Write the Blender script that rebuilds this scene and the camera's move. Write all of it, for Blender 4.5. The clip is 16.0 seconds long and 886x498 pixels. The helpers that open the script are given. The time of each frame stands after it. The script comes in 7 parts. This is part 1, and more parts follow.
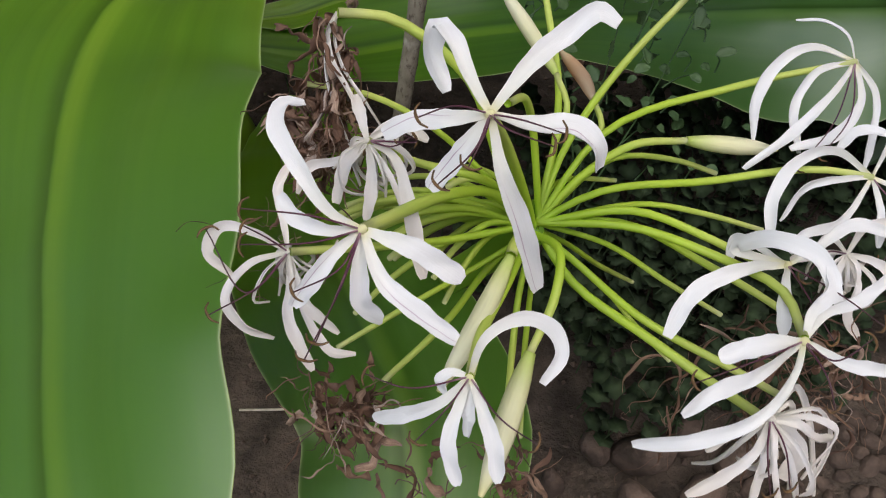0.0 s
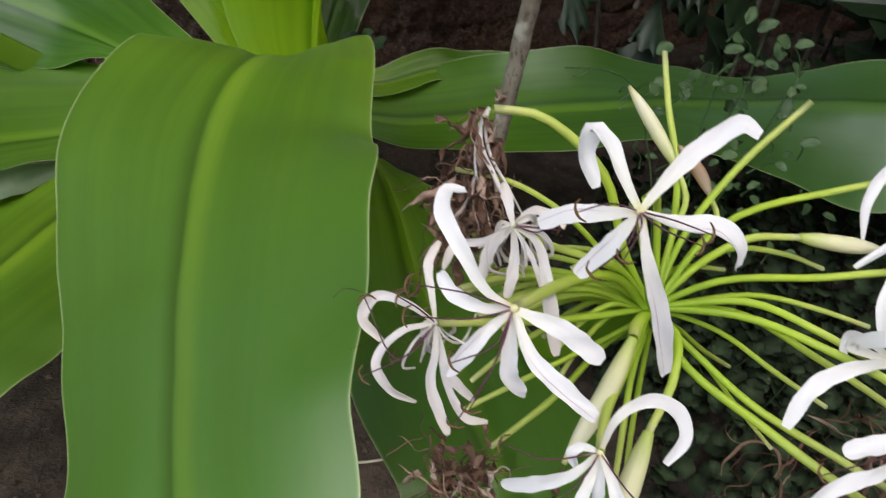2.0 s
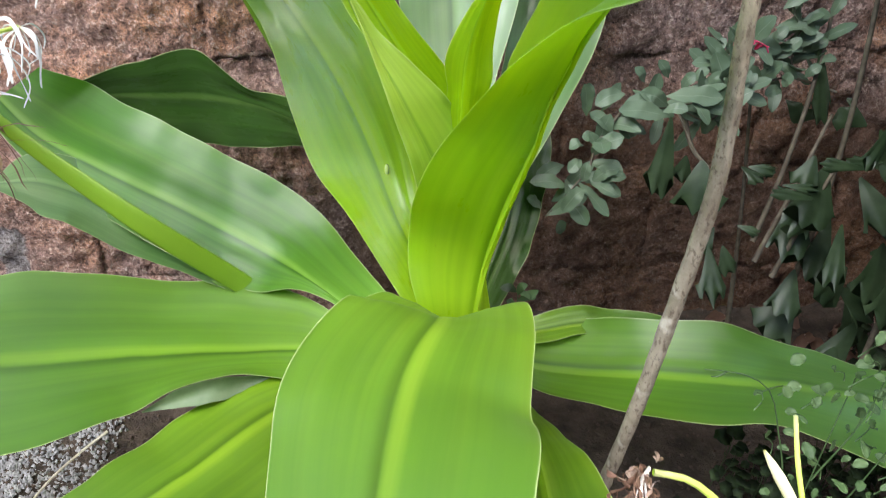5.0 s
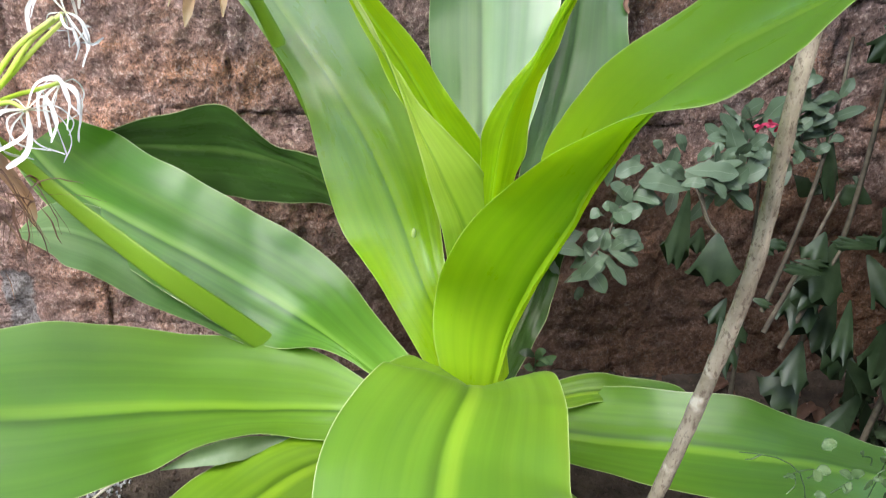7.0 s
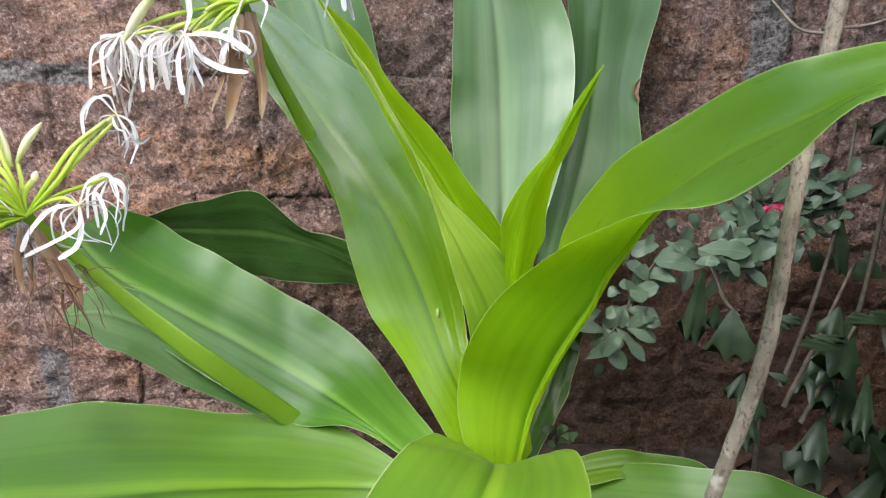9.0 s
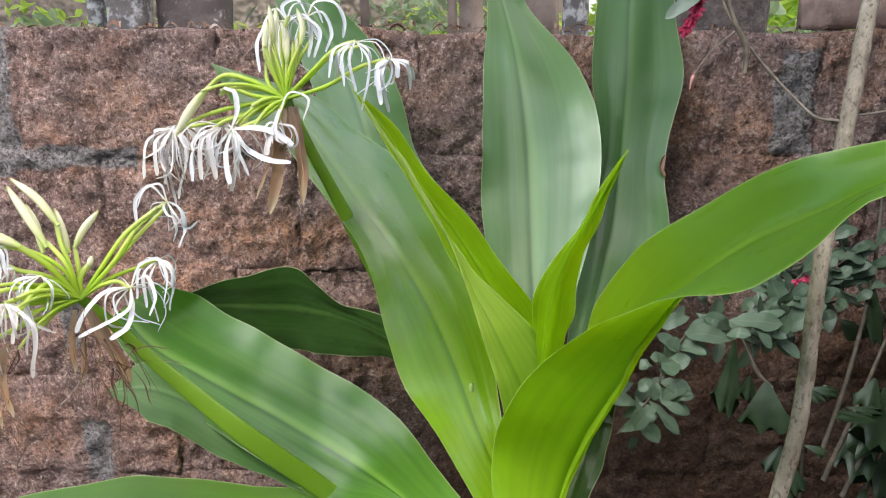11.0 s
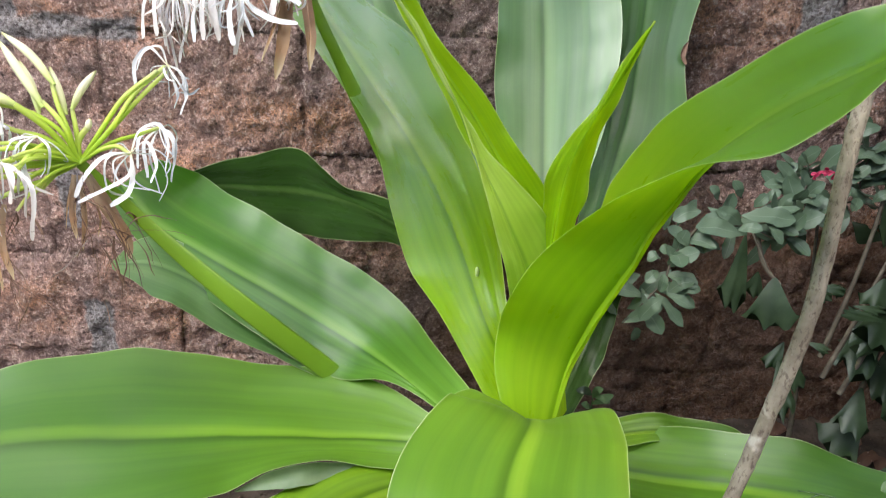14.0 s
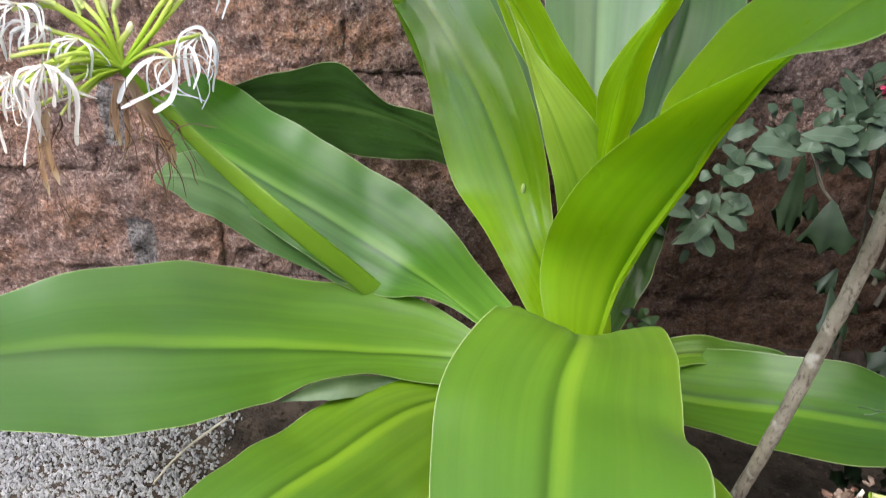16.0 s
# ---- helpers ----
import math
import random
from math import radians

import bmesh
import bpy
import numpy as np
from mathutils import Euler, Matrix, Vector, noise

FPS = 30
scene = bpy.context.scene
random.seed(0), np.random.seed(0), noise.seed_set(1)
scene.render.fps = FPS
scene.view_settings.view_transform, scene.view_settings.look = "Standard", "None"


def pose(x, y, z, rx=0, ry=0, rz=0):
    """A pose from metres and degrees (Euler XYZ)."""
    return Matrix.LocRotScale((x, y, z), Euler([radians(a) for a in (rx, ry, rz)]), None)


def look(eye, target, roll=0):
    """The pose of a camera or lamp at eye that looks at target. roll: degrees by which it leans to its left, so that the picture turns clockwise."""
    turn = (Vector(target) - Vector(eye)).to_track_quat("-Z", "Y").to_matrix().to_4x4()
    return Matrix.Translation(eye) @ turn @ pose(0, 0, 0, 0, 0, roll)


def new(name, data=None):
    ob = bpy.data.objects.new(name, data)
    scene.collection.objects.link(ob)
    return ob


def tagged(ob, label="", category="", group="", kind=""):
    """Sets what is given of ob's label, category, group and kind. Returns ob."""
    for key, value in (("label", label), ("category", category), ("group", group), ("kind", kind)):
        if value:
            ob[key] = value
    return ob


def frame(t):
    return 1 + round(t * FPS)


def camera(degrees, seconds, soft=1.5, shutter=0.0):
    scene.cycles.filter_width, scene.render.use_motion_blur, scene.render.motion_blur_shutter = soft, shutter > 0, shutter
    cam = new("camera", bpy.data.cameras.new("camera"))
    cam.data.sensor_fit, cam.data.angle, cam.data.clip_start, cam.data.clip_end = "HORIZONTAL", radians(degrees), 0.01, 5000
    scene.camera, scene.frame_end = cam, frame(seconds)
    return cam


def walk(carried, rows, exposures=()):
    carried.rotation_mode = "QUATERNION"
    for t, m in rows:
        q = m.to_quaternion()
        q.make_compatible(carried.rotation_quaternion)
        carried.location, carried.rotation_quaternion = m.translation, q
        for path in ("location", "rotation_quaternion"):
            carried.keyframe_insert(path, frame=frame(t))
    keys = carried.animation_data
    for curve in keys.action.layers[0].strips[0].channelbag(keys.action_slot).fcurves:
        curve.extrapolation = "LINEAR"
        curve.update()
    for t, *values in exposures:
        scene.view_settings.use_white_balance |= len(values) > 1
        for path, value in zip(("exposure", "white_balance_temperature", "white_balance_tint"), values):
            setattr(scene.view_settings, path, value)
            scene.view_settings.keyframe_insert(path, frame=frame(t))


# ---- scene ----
cam = camera(61.4, 16.0, soft=1.0, shutter=0.5)
PATH = [
    (0, (0.184, 0.12, 0.745), (0.603, 1.434, -0.704), -0.7),
    (0.5, (0.167, 0.115, 0.746), (0.645, 1.425, -0.688), 0.1),
    (1, (0.157, 0.117, 0.75), (0.638, 1.442, -0.669), 0.2),
    (1.5, (0.151, 0.12, 0.758), (0.571, 1.498, -0.63), 0.3),
    (2, (0.143, 0.12, 0.768), (0.484, 1.567, -0.57), -0.2),
    (2.5, (0.134, 0.116, 0.78), (0.415, 1.62, -0.507), -0.2),
    (3, (0.126, 0.114, 0.8), (0.355, 1.688, -0.412), -1.0),
    (3.5, (0.118, 0.102, 0.826), (0.295, 1.726, -0.327), -0.9),
    (4, (0.107, 0.092, 0.856), (0.222, 1.761, -0.24), -0.9),
    (4.5, (0.105, 0.087, 0.881), (0.199, 1.813, -0.125), 0.2),
    (4.7, (0.104, 0.083, 0.89), (0.18, 1.83, -0.082), -0.2),
    (6.8, (0.038, 0.093, 0.938), (0.147, 1.886, 0.057), 2.3),
    (7, (0.035, 0.089, 0.937), (0.16, 1.898, 0.093), 2.7),
    (7.5, (0.03, 0.08, 0.954), (0.154, 1.901, 0.137), 2.1),
    (8, (0.023, 0.068, 0.959), (0.128, 1.907, 0.181), 1.9),
    (8.5, (0.023, 0.06, 0.969), (0.133, 1.923, 0.251), 2.0),
    (9, (0.025, 0.055, 0.975), (0.099, 1.933, 0.293), 1.5),
    (9.5, (0.018, 0.049, 0.986), (0.07, 1.937, 0.327), 0.9),
    (10, (0.017, 0.045, 0.993), (0.035, 1.949, 0.379), 0.6),
    (10.2, (0.018, 0.042, 0.997), (0.022, 1.952, 0.403), 0.4),
    (12.3, (0.024, 0.02, 1.015), (0.008, 1.959, 0.525), 0.1),
    (12.5, (0.021, 0.021, 1.013), (0.016, 1.957, 0.511), 0.1),
    (13, (0.022, 0.025, 1.006), (0.023, 1.942, 0.436), 0.3),
    (13.5, (0.014, 0.029, 0.988), (-0.002, 1.914, 0.322), 0.9),
    (14, (0.011, 0.041, 0.955), (0.004, 1.895, 0.205), 2.1),
    (14.5, (0.003, 0.048, 0.948), (-0.038, 1.896, 0.186), 1.1),
    (15, (-0.012, 0.042, 0.944), (-0.092, 1.883, 0.165), 1.1),
    (15.5, (-0.016, 0.047, 0.932), (-0.099, 1.859, 0.089), 1.5),
    (16, (-0.009, 0.047, 0.914), (-0.09, 1.83, 0.013), 1.9),
]
EXPOSURES = [(0, 0.45), (2.2, 0.65), (3, 0.8), (3.7, 1.25), (4.5, 1.85), (7, 2.1), (9, 1.77), (12.5, 1.55), (13.5, 1.67), (14.5, 1.86), (15.2, 1.7), (16, 1.68)]
walk(cam, [(t, look(eye, target, roll)) for t, eye, target, roll in PATH], EXPOSURES)

# ---- world and light ----
world = bpy.data.worlds.new("world")
scene.world = world
world.use_nodes = True
wn = world.node_tree.nodes
sky = wn.new("ShaderNodeTexSky")
sky.sky_type, sky.sun_disc = "NISHITA", False
sky.sun_elevation, sky.sun_rotation = radians(53), radians(126)
sky.air_density, sky.dust_density = 1.0, 3.0
world.node_tree.links.new(sky.outputs[0], wn["Background"].inputs[0])
wn["Background"].inputs[1].default_value = 0.17
sun = new("sun", bpy.data.lights.new("sun", "SUN"))
sun.data.energy, sun.data.angle, sun.data.color = 1.7, radians(42), (1.0, 0.97, 0.92)
sun.matrix_world = look((-2.6, -0.9, 4.6), (0, 1, 0.3))


# ---- materials ----
def nodes_of(name):
    m = bpy.data.materials.new(name)
    m.use_nodes = True
    return m, m.node_tree.nodes, m.node_tree.links, m.node_tree.nodes["Principled BSDF"]


def ramp(nt, links, source, stops):
    r = nt.new("ShaderNodeValToRGB")
    while len(r.color_ramp.elements) < len(stops):
        r.color_ramp.elements.new(0.5)
    for e, (at, c) in zip(r.color_ramp.elements, stops):
        e.position, e.color = at, (*c, 1) if len(c) == 3 else c
    links.new(source, r.inputs[0])
    return r.outputs[0]


def noisy(nt, links, vector, scale, detail=4.0, rough=0.55, stretch=None):
    n = nt.new("ShaderNodeTexNoise")
    n.inputs["Scale"].default_value, n.inputs["Detail"].default_value, n.inputs["Roughness"].default_value = scale, detail, rough
    if stretch:
        mp = nt.new("ShaderNodeMapping")
        mp.inputs["Scale"].default_value = stretch
        links.new(vector, mp.inputs[0])
        vector = mp.outputs[0]
    links.new(vector, n.inputs["Vector"])
    return n.outputs["Fac"]


def mix(nt, links, fac, a, b, mode="MIX"):
    m = nt.new("ShaderNodeMix")
    m.data_type, m.blend_type = "RGBA", mode
    for value, slot in ((fac, 0), (a, 6), (b, 7)):
        if isinstance(value, (int, float)):
            m.inputs[slot].default_value = value
        elif isinstance(value, tuple):
            m.inputs[slot].default_value = (*value, 1)
        else:
            links.new(value, m.inputs[slot])
    return m.outputs[2]


def bump(nt, links, height, bsdf, strength, distance):
    b = nt.new("ShaderNodeBump")
    b.inputs["Strength"].default_value, b.inputs["Distance"].default_value = strength, distance
    links.new(height, b.inputs["Height"])
    links.new(b.outputs[0], bsdf.inputs["Normal"])


def thin(nt, links, bsdf, colour, share):
    """Lets some light through a leaf or petal."""
    out = nt["Material Output"]
    tr, mx = nt.new("ShaderNodeBsdfTranslucent"), nt.new("ShaderNodeMixShader")
    mx.inputs[0].default_value = share
    if isinstance(colour, tuple):
        tr.inputs[0].default_value = (*colour, 1)
    else:
        links.new(colour, tr.inputs[0])
    links.new(bsdf.outputs[0], mx.inputs[1])
    links.new(tr.outputs[0], mx.inputs[2])
    links.new(mx.outputs[0], out.inputs[0])


def blade_material(name, deep, light, rib, through_light, rough, share=0.3, gloss=0.045, sheath=0.3, ripe_sheen=None, streaky=0.2, waxier=2.2):
    """A broad strap leaf: u runs along the blade, v across it (0.5 on the midrib)."""
    m, nt, links, bsdf = nodes_of(name)
    uv = nt.new("ShaderNodeUVMap").outputs[0]
    sep = nt.new("ShaderNodeSeparateXYZ")
    links.new(uv, sep.inputs[0])
    veins = noisy(nt, links, uv, 1.0, 3.0, 0.55, (1.5, 110.0, 1.0))
    blotch = noisy(nt, links, uv, 1.0, 3.0, 0.5, (5.0, 3.0, 1.0))
    bands = noisy(nt, links, uv, 1.0, 2.0, 0.5, (0.7, 17.0, 1.0))
    base = mix(nt, links, ramp(nt, links, blotch, [(0.32, (0, 0, 0)), (0.68, (1, 1, 1))]), deep, light)
    base = mix(nt, links, ramp(nt, links, bands, [(0.37, (0.66,) * 3), (0.59, (0, 0, 0))]), base, tuple(0.70 * c for c in deep))
    base = mix(nt, links, ramp(nt, links, veins, [(0.45, (0.0,) * 3), (0.78, (0.18,) * 3)]), base, tuple(1.1 * c for c in light))
    streak = noisy(nt, links, uv, 1.0, 2.0, 0.5, (0.9, 8.0, 1.0))
    base = mix(nt, links, ramp(nt, links, streak, [(0.52, (0, 0, 0)), (0.68, (streaky,) * 3)]), base, tuple(0.75 * c for c in rib))
    if ripe_sheen:
        # the outer half turns mature green; its bluish sheen is put into this colour too
        age = ramp(nt, links, sep.outputs[0], [(0.38, (0, 0, 0)), (0.75, (1, 1, 1))])
        base = mix(nt, links, age, base, ripe_sheen)
        through_light = mix(nt, links, age, through_light, (0.40, 0.62, 0.06))
    # a few small dark specks and pale nicks
    for scale, reach, tone in (((13.0, 5.0, 1.0), 0.028, (0.05, 0.035, 0.02)), ((9.0, 4.0, 1.0), 0.022, (0.45, 0.50, 0.25))):
        spot, place = nt.new("ShaderNodeTexVoronoi"), nt.new("ShaderNodeMapping")
        spot.inputs["Scale"].default_value = 1.0
        place.inputs["Scale"].default_value = scale
        links.new(uv, place.inputs[0])
        links.new(place.outputs[0], spot.inputs["Vector"])
        near = ramp(nt, links, spot.outputs["Distance"], [(reach, (1, 1, 1)), (reach + 0.012, (0, 0, 0))])
        some = ramp(nt, links, spot.outputs["Color"], [(0.50, (0, 0, 0)), (0.52, (0.8,) * 3)])
        base = mix(nt, links, mix(nt, links, 1.0, near, some, "MULTIPLY"), base, tone)
    # the base of the blade is paler
    pale = ramp(nt, links, sep.outputs[0], [(0.0, (sheath,) * 3), (0.2, (0.47 * sheath,) * 3), (0.45, (0, 0, 0))])
    base = mix(nt, links, pale, base, tuple(min(1.0, c * 1.25) for c in rib))
    stripe = ramp(nt, links, sep.outputs[1], [(0.455, (0, 0, 0)), (0.484, (0.5,) * 3), (0.512, (0.55,) * 3), (0.545, (0, 0, 0))])
    # dark line along one side of the midrib
    rib_line = ramp(nt, links, sep.outputs[1], [(0.40, (0, 0, 0)), (0.446, (0.8,) * 3), (0.462, (0, 0, 0))])
    base = mix(nt, links, rib_line, base, tuple(c * 0.55 for c in deep))
    if ripe_sheen:
        stripe = mix(nt, links, 1.0, stripe, ramp(nt, links, age, [(0.0, (1, 1, 1)), (1.0, (0.35,) * 3)]), "MULTIPLY")
    base = mix(nt, links, stripe, base, rib)
    # the bands, the line beside the rib and the rib tint the transmitted colour too
    through_light = mix(nt, links, ramp(nt, links, bands, [(0.36, (0.17,) * 3), (0.60, (0, 0, 0))]), through_light, tuple(2.0 * c for c in deep))
    through_light = mix(nt, links, mix(nt, links, 1.0, rib_line, (0.6, 0.6, 0.6), "MULTIPLY"), through_light, tuple(1.6 * c for c in deep))
    through_light = mix(nt, links, mix(nt, links, 1.0, stripe, (0.8, 0.8, 0.8), "MULTIPLY"), through_light, tuple(min(1.0, 1.5 * c + 0.12) for c in rib))
    # pale membrane along the margin, of even width (metres from the edge)
    far, part_of = nt.new("ShaderNodeUVMap"), nt.new("ShaderNodeSeparateXYZ")
    far.uv_map = "margin"
    links.new(far.outputs[0], part_of.inputs[0])
    metres = nt.new("ShaderNodeMapRange")
    metres.inputs[2].default_value = 0.01
    links.new(part_of.outputs[0], metres.inputs[0])
    rim = ramp(nt, links, metres.outputs[0], [(0.0, (0.9,) * 3), (0.05, (0.65,) * 3), (0.12, (0.15,) * 3), (0.22, (0, 0, 0))])
    base = mix(nt, links, rim, base, (0.58, 0.66, 0.32))
    links.new(base, bsdf.inputs["Base Color"])
    bsdf.inputs["Roughness"].default_value = rough
    bsdf.inputs["Specular IOR Level"].default_value = 0.5
    dust = noisy(nt, links, uv, 1.0, 5.0, 0.6, (9.0, 6.0, 1.0))
    links.new(ramp(nt, links, dust, [(0.3, (rough - 0.06,) * 3), (0.75, (rough + 0.10,) * 3)]), bsdf.inputs["Roughness"])
    ridge = nt.new("ShaderNodeMath")
    ridge.operation, ridge.inputs[1].default_value = "MULTIPLY_ADD", 0.22
    links.new(veins, ridge.inputs[0])
    links.new(bands, ridge.inputs[2])
    bump(nt, links, ridge.outputs[0], bsdf, 0.07, 0.003)
    normal = bsdf.inputs["Normal"].links[0].from_socket
    rough_socket = bsdf.inputs["Roughness"].links[0].from_socket
    flesh, shine, sheen = nt.new("ShaderNodeBsdfDiffuse"), nt.new("ShaderNodeBsdfGlossy"), nt.new("ShaderNodeMixShader")
    links.new(base, flesh.inputs["Color"])
    links.new(normal, flesh.inputs["Normal"])
    links.new(normal, shine.inputs["Normal"])
    links.new(rough_socket, shine.inputs["Roughness"])
    edge = nt.new("ShaderNodeLayerWeight")
    edge.inputs["Blend"].default_value = 0.5
    links.new(normal, edge.inputs["Normal"])
    rise, weight = nt.new("ShaderNodeMath"), nt.new("ShaderNodeMath")
    rise.operation, rise.inputs[1].default_value = "POWER", 4.0
    weight.operation, weight.inputs[1].default_value, weight.inputs[2].default_value = "MULTIPLY_ADD", 6 * gloss, gloss
    links.new(edge.outputs["Facing"], rise.inputs[0])
    links.new(rise.outputs[0], weight.inputs[0])
    amount = weight.outputs[0]
    if ripe_sheen:
        waxy, gain = nt.new("ShaderNodeMath"), nt.new("ShaderNodeMath")
        waxy.operation, waxy.inputs[1].default_value, waxy.inputs[2].default_value = "MULTIPLY_ADD", waxier, 1.0
        gain.operation = "MULTIPLY"
        links.new(age, waxy.inputs[0])
        links.new(waxy.outputs[0], gain.inputs[0])
        links.new(amount, gain.inputs[1])
        amount = gain.outputs[0]
    thin(nt, links, flesh, through_light, share)
    blend = nt["Material Output"].inputs[0].links[0].from_socket
    links.new(amount, sheen.inputs[0])
    links.new(blend, sheen.inputs[1])
    links.new(shine.outputs[0], sheen.inputs[2])
    links.new(sheen.outputs[0], nt["Material Output"].inputs[0])
    nt.remove(bsdf)
    return m


LEAF_MATURE = blade_material("mature_leaf", (0.066, 0.172, 0.012), (0.104, 0.250, 0.022), (0.27, 0.47, 0.025), (0.32, 0.57, 0.02), 0.40, 0.45, 0.046, 0.3, (0.080, 0.190, 0.042), 0.2, 1.0)
LEAF_LOW = blade_material("low_mature_leaf", (0.100, 0.214, 0.009), (0.150, 0.300, 0.016), (0.36, 0.54, 0.025), (0.38, 0.59, 0.02), 0.38, 0.45, 0.038, 0.3, (0.092, 0.215, 0.028), 0.3, 0.3)
LEAF_FRONT = blade_material("broad_mature_leaf", (0.114, 0.240, 0.014), (0.170, 0.335, 0.024), (0.38, 0.56, 0.04), (0.44, 0.66, 0.03), 0.40, 0.45, 0.036, 0.3, (0.096, 0.226, 0.026), 0.3, 0.3)
LEAF_ARCH = blade_material("arching_leaf", (0.180, 0.355, 0.005), (0.250, 0.46, 0.010), (0.46, 0.62, 0.05), (0.84, 0.97, 0.03), 0.31, 0.68, 0.034, 0.5, (0.135, 0.285, 0.022), 0.4, 0.4)
# lighter grey-green copy: the satin sheen of the sky is put into its colour
LEAF_PALE = blade_material("pale_sheen_leaf", (0.098, 0.222, 0.060), (0.150, 0.300, 0.094), (0.27, 0.44, 0.14), (0.38, 0.60, 0.11), 0.40, 0.4, 0.090)
LEAF_YOUNG = blade_material("young_leaf", (0.195, 0.37, 0.005), (0.260, 0.47, 0.010), (0.40, 0.58, 0.04), (0.86, 0.97, 0.03), 0.34, 0.70, 0.026, 0.6)
LEAF_TENDER = blade_material("tender_leaf_back", (0.340, 0.50, 0.065), (0.420, 0.58, 0.100), (0.14, 0.29, 0.010), (0.86, 0.97, 0.14), 0.40, 0.5, 0.04, 0.6)
LEAF_GROWING = blade_material("growing_leaf", (0.150, 0.325, 0.005), (0.215, 0.43, 0.010), (0.48, 0.64, 0.05), (0.84, 0.97, 0.03), 0.29, 0.68, 0.034, 0.5, (0.105, 0.250, 0.050), 0.4)
# darker copy of the leaf green, with the shade at the back in its colour
LEAF_DARK = blade_material("dark_shade_leaf", (0.030, 0.078, 0.013), (0.050, 0.115, 0.022), (0.10, 0.18, 0.04), (0.09, 0.18, 0.03), 0.27, 0.25, 0.022, streaky=0.1)
LEAF_SATIN = blade_material("satin_green_leaf", (0.050, 0.160, 0.014), (0.084, 0.230, 0.026), (0.24, 0.44, 0.05), (0.30, 0.58, 0.03), 0.36, 0.42, 0.036, streaky=0.3)
# between the pale and the dark copy; shade is put into this green too
LEAF_BACK = blade_material("shaded_satin_leaf", (0.064, 0.172, 0.038), (0.102, 0.238, 0.060), (0.18, 0.33, 0.09), (0.26, 0.48, 0.07), 0.36, 0.4, 0.075)


def plain(name, a, b, scale, rough=0.7, relief=0.0, through_light=None, share=0.25, spread=(0.35, 0.65)):
    m, nt, links, bsdf = nodes_of(name)
    co = nt.new("ShaderNodeTexCoord").outputs["Object"]
    n = noisy(nt, links, co, scale, 5.0, 0.6)
    links.new(ramp(nt, links, n, [(spread[0], a), (spread[1], b)]), bsdf.inputs["Base Color"])
    bsdf.inputs["Roughness"].default_value = rough
    if relief:
        bump(nt, links, noisy(nt, links, co, scale * 3, 5.0, 0.65), bsdf, 0.8, relief)
    if through_light:
        thin(nt, links, bsdf, through_light, share)
    return m


def along(name, stops, rough=0.5, through_light=None, share=0.25, across=None):
    """Colour that changes along a stalk or petal (u), with an optional streak across (v)."""
    m, nt, links, bsdf = nodes_of(name)
    uv = nt.new("ShaderNodeUVMap").outputs[0]
    sep = nt.new("ShaderNodeSeparateXYZ")
    links.new(uv, sep.inputs[0])
    base = ramp(nt, links, sep.outputs[0], stops)
    grain = noisy(nt, links, uv, 1.0, 4.0, 0.6, (3.0, 24.0, 1.0))
    base = mix(nt, links, ramp(nt, links, grain, [(0.35, (0.16,) * 3), (0.6, (0, 0, 0))]), base, tuple(0.72 * c for c in stops[len(stops) // 2][1]))
    if across:
        colour, lo, hi, start = across
        band = ramp(nt, links, sep.outputs[1], [(lo - 0.025, (0, 0, 0)), (lo, (1, 1, 1)), (hi, (1, 1, 1)), (hi + 0.025, (0, 0, 0))])
        reach = ramp(nt, links, sep.outputs[0], [(max(0.0, start), (0, 0, 0)), (max(0.0, start) + 0.25, (0.75,) * 3), (1.0, (0.5,) * 3)])
        base = mix(nt, links, mix(nt, links, 1.0, band, reach, "MULTIPLY"), base, colour)
    links.new(base, bsdf.inputs["Base Color"])
    bsdf.inputs["Roughness"].default_value = rough
    bump(nt, links, grain, bsdf, 0.45, 0.0007)
    if through_light:
        thin(nt, links, bsdf, through_light, share)
    return m


PETAL = along("petal_white", [(0.0, (0.78, 0.74, 0.38)), (0.10, (0.82, 0.81, 0.74)), (0.5, (0.86, 0.86, 0.88))], 0.45, (0.84, 0.84, 0.85), 0.25)
PETAL_STREAK = along("petal_white_purple_streak", [(0.0, (0.78, 0.74, 0.38)), (0.10, (0.82, 0.81, 0.74)), (0.5, (0.86, 0.86, 0.88))], 0.45, (0.84, 0.84, 0.85), 0.25, ((0.30, 0.10, 0.24), 0.67, 0.69, 0.3))
PETAL_OLD = along("petal_fading", [(0.0, (0.82, 0.78, 0.68)), (0.4, (0.90, 0.87, 0.87)), (1.0, (0.84, 0.77, 0.70))], 0.6, (0.88, 0.84, 0.82), 0.35)
PEDICEL = along("green_flower_stalk", [(0.0, (0.31, 0.51, 0.02)), (0.45, (0.52, 0.70, 0.06)), (0.9, (0.70, 0.76, 0.22)), (1.0, (0.68, 0.68, 0.36))], 0.42, (0.55, 0.72, 0.05), 0.35)
BUD = along("cream_bud", [(0.0, (0.46, 0.60, 0.10)), (0.3, (0.80, 0.79, 0.46)), (0.8, (0.86, 0.84, 0.62)), (1.0, (0.72, 0.68, 0.30))], 0.5, (0.7, 0.7, 0.4), 0.25)
SCAPE = along("flat_green_scape", [(0.0, (0.11, 0.23, 0.015)), (1.0, (0.20, 0.36, 0.02))], 0.4, (0.3, 0.45, 0.02), 0.15)
STAMEN = along("purple_stamen", [(0.0, (0.40, 0.26, 0.30)), (0.2, (0.10, 0.02, 0.05)), (1.0, (0.05, 0.02, 0.02))], 0.5)
ANTHER = plain("brown_anther", (0.07, 0.04, 0.018), (0.16, 0.085, 0.03), 400, 0.8)


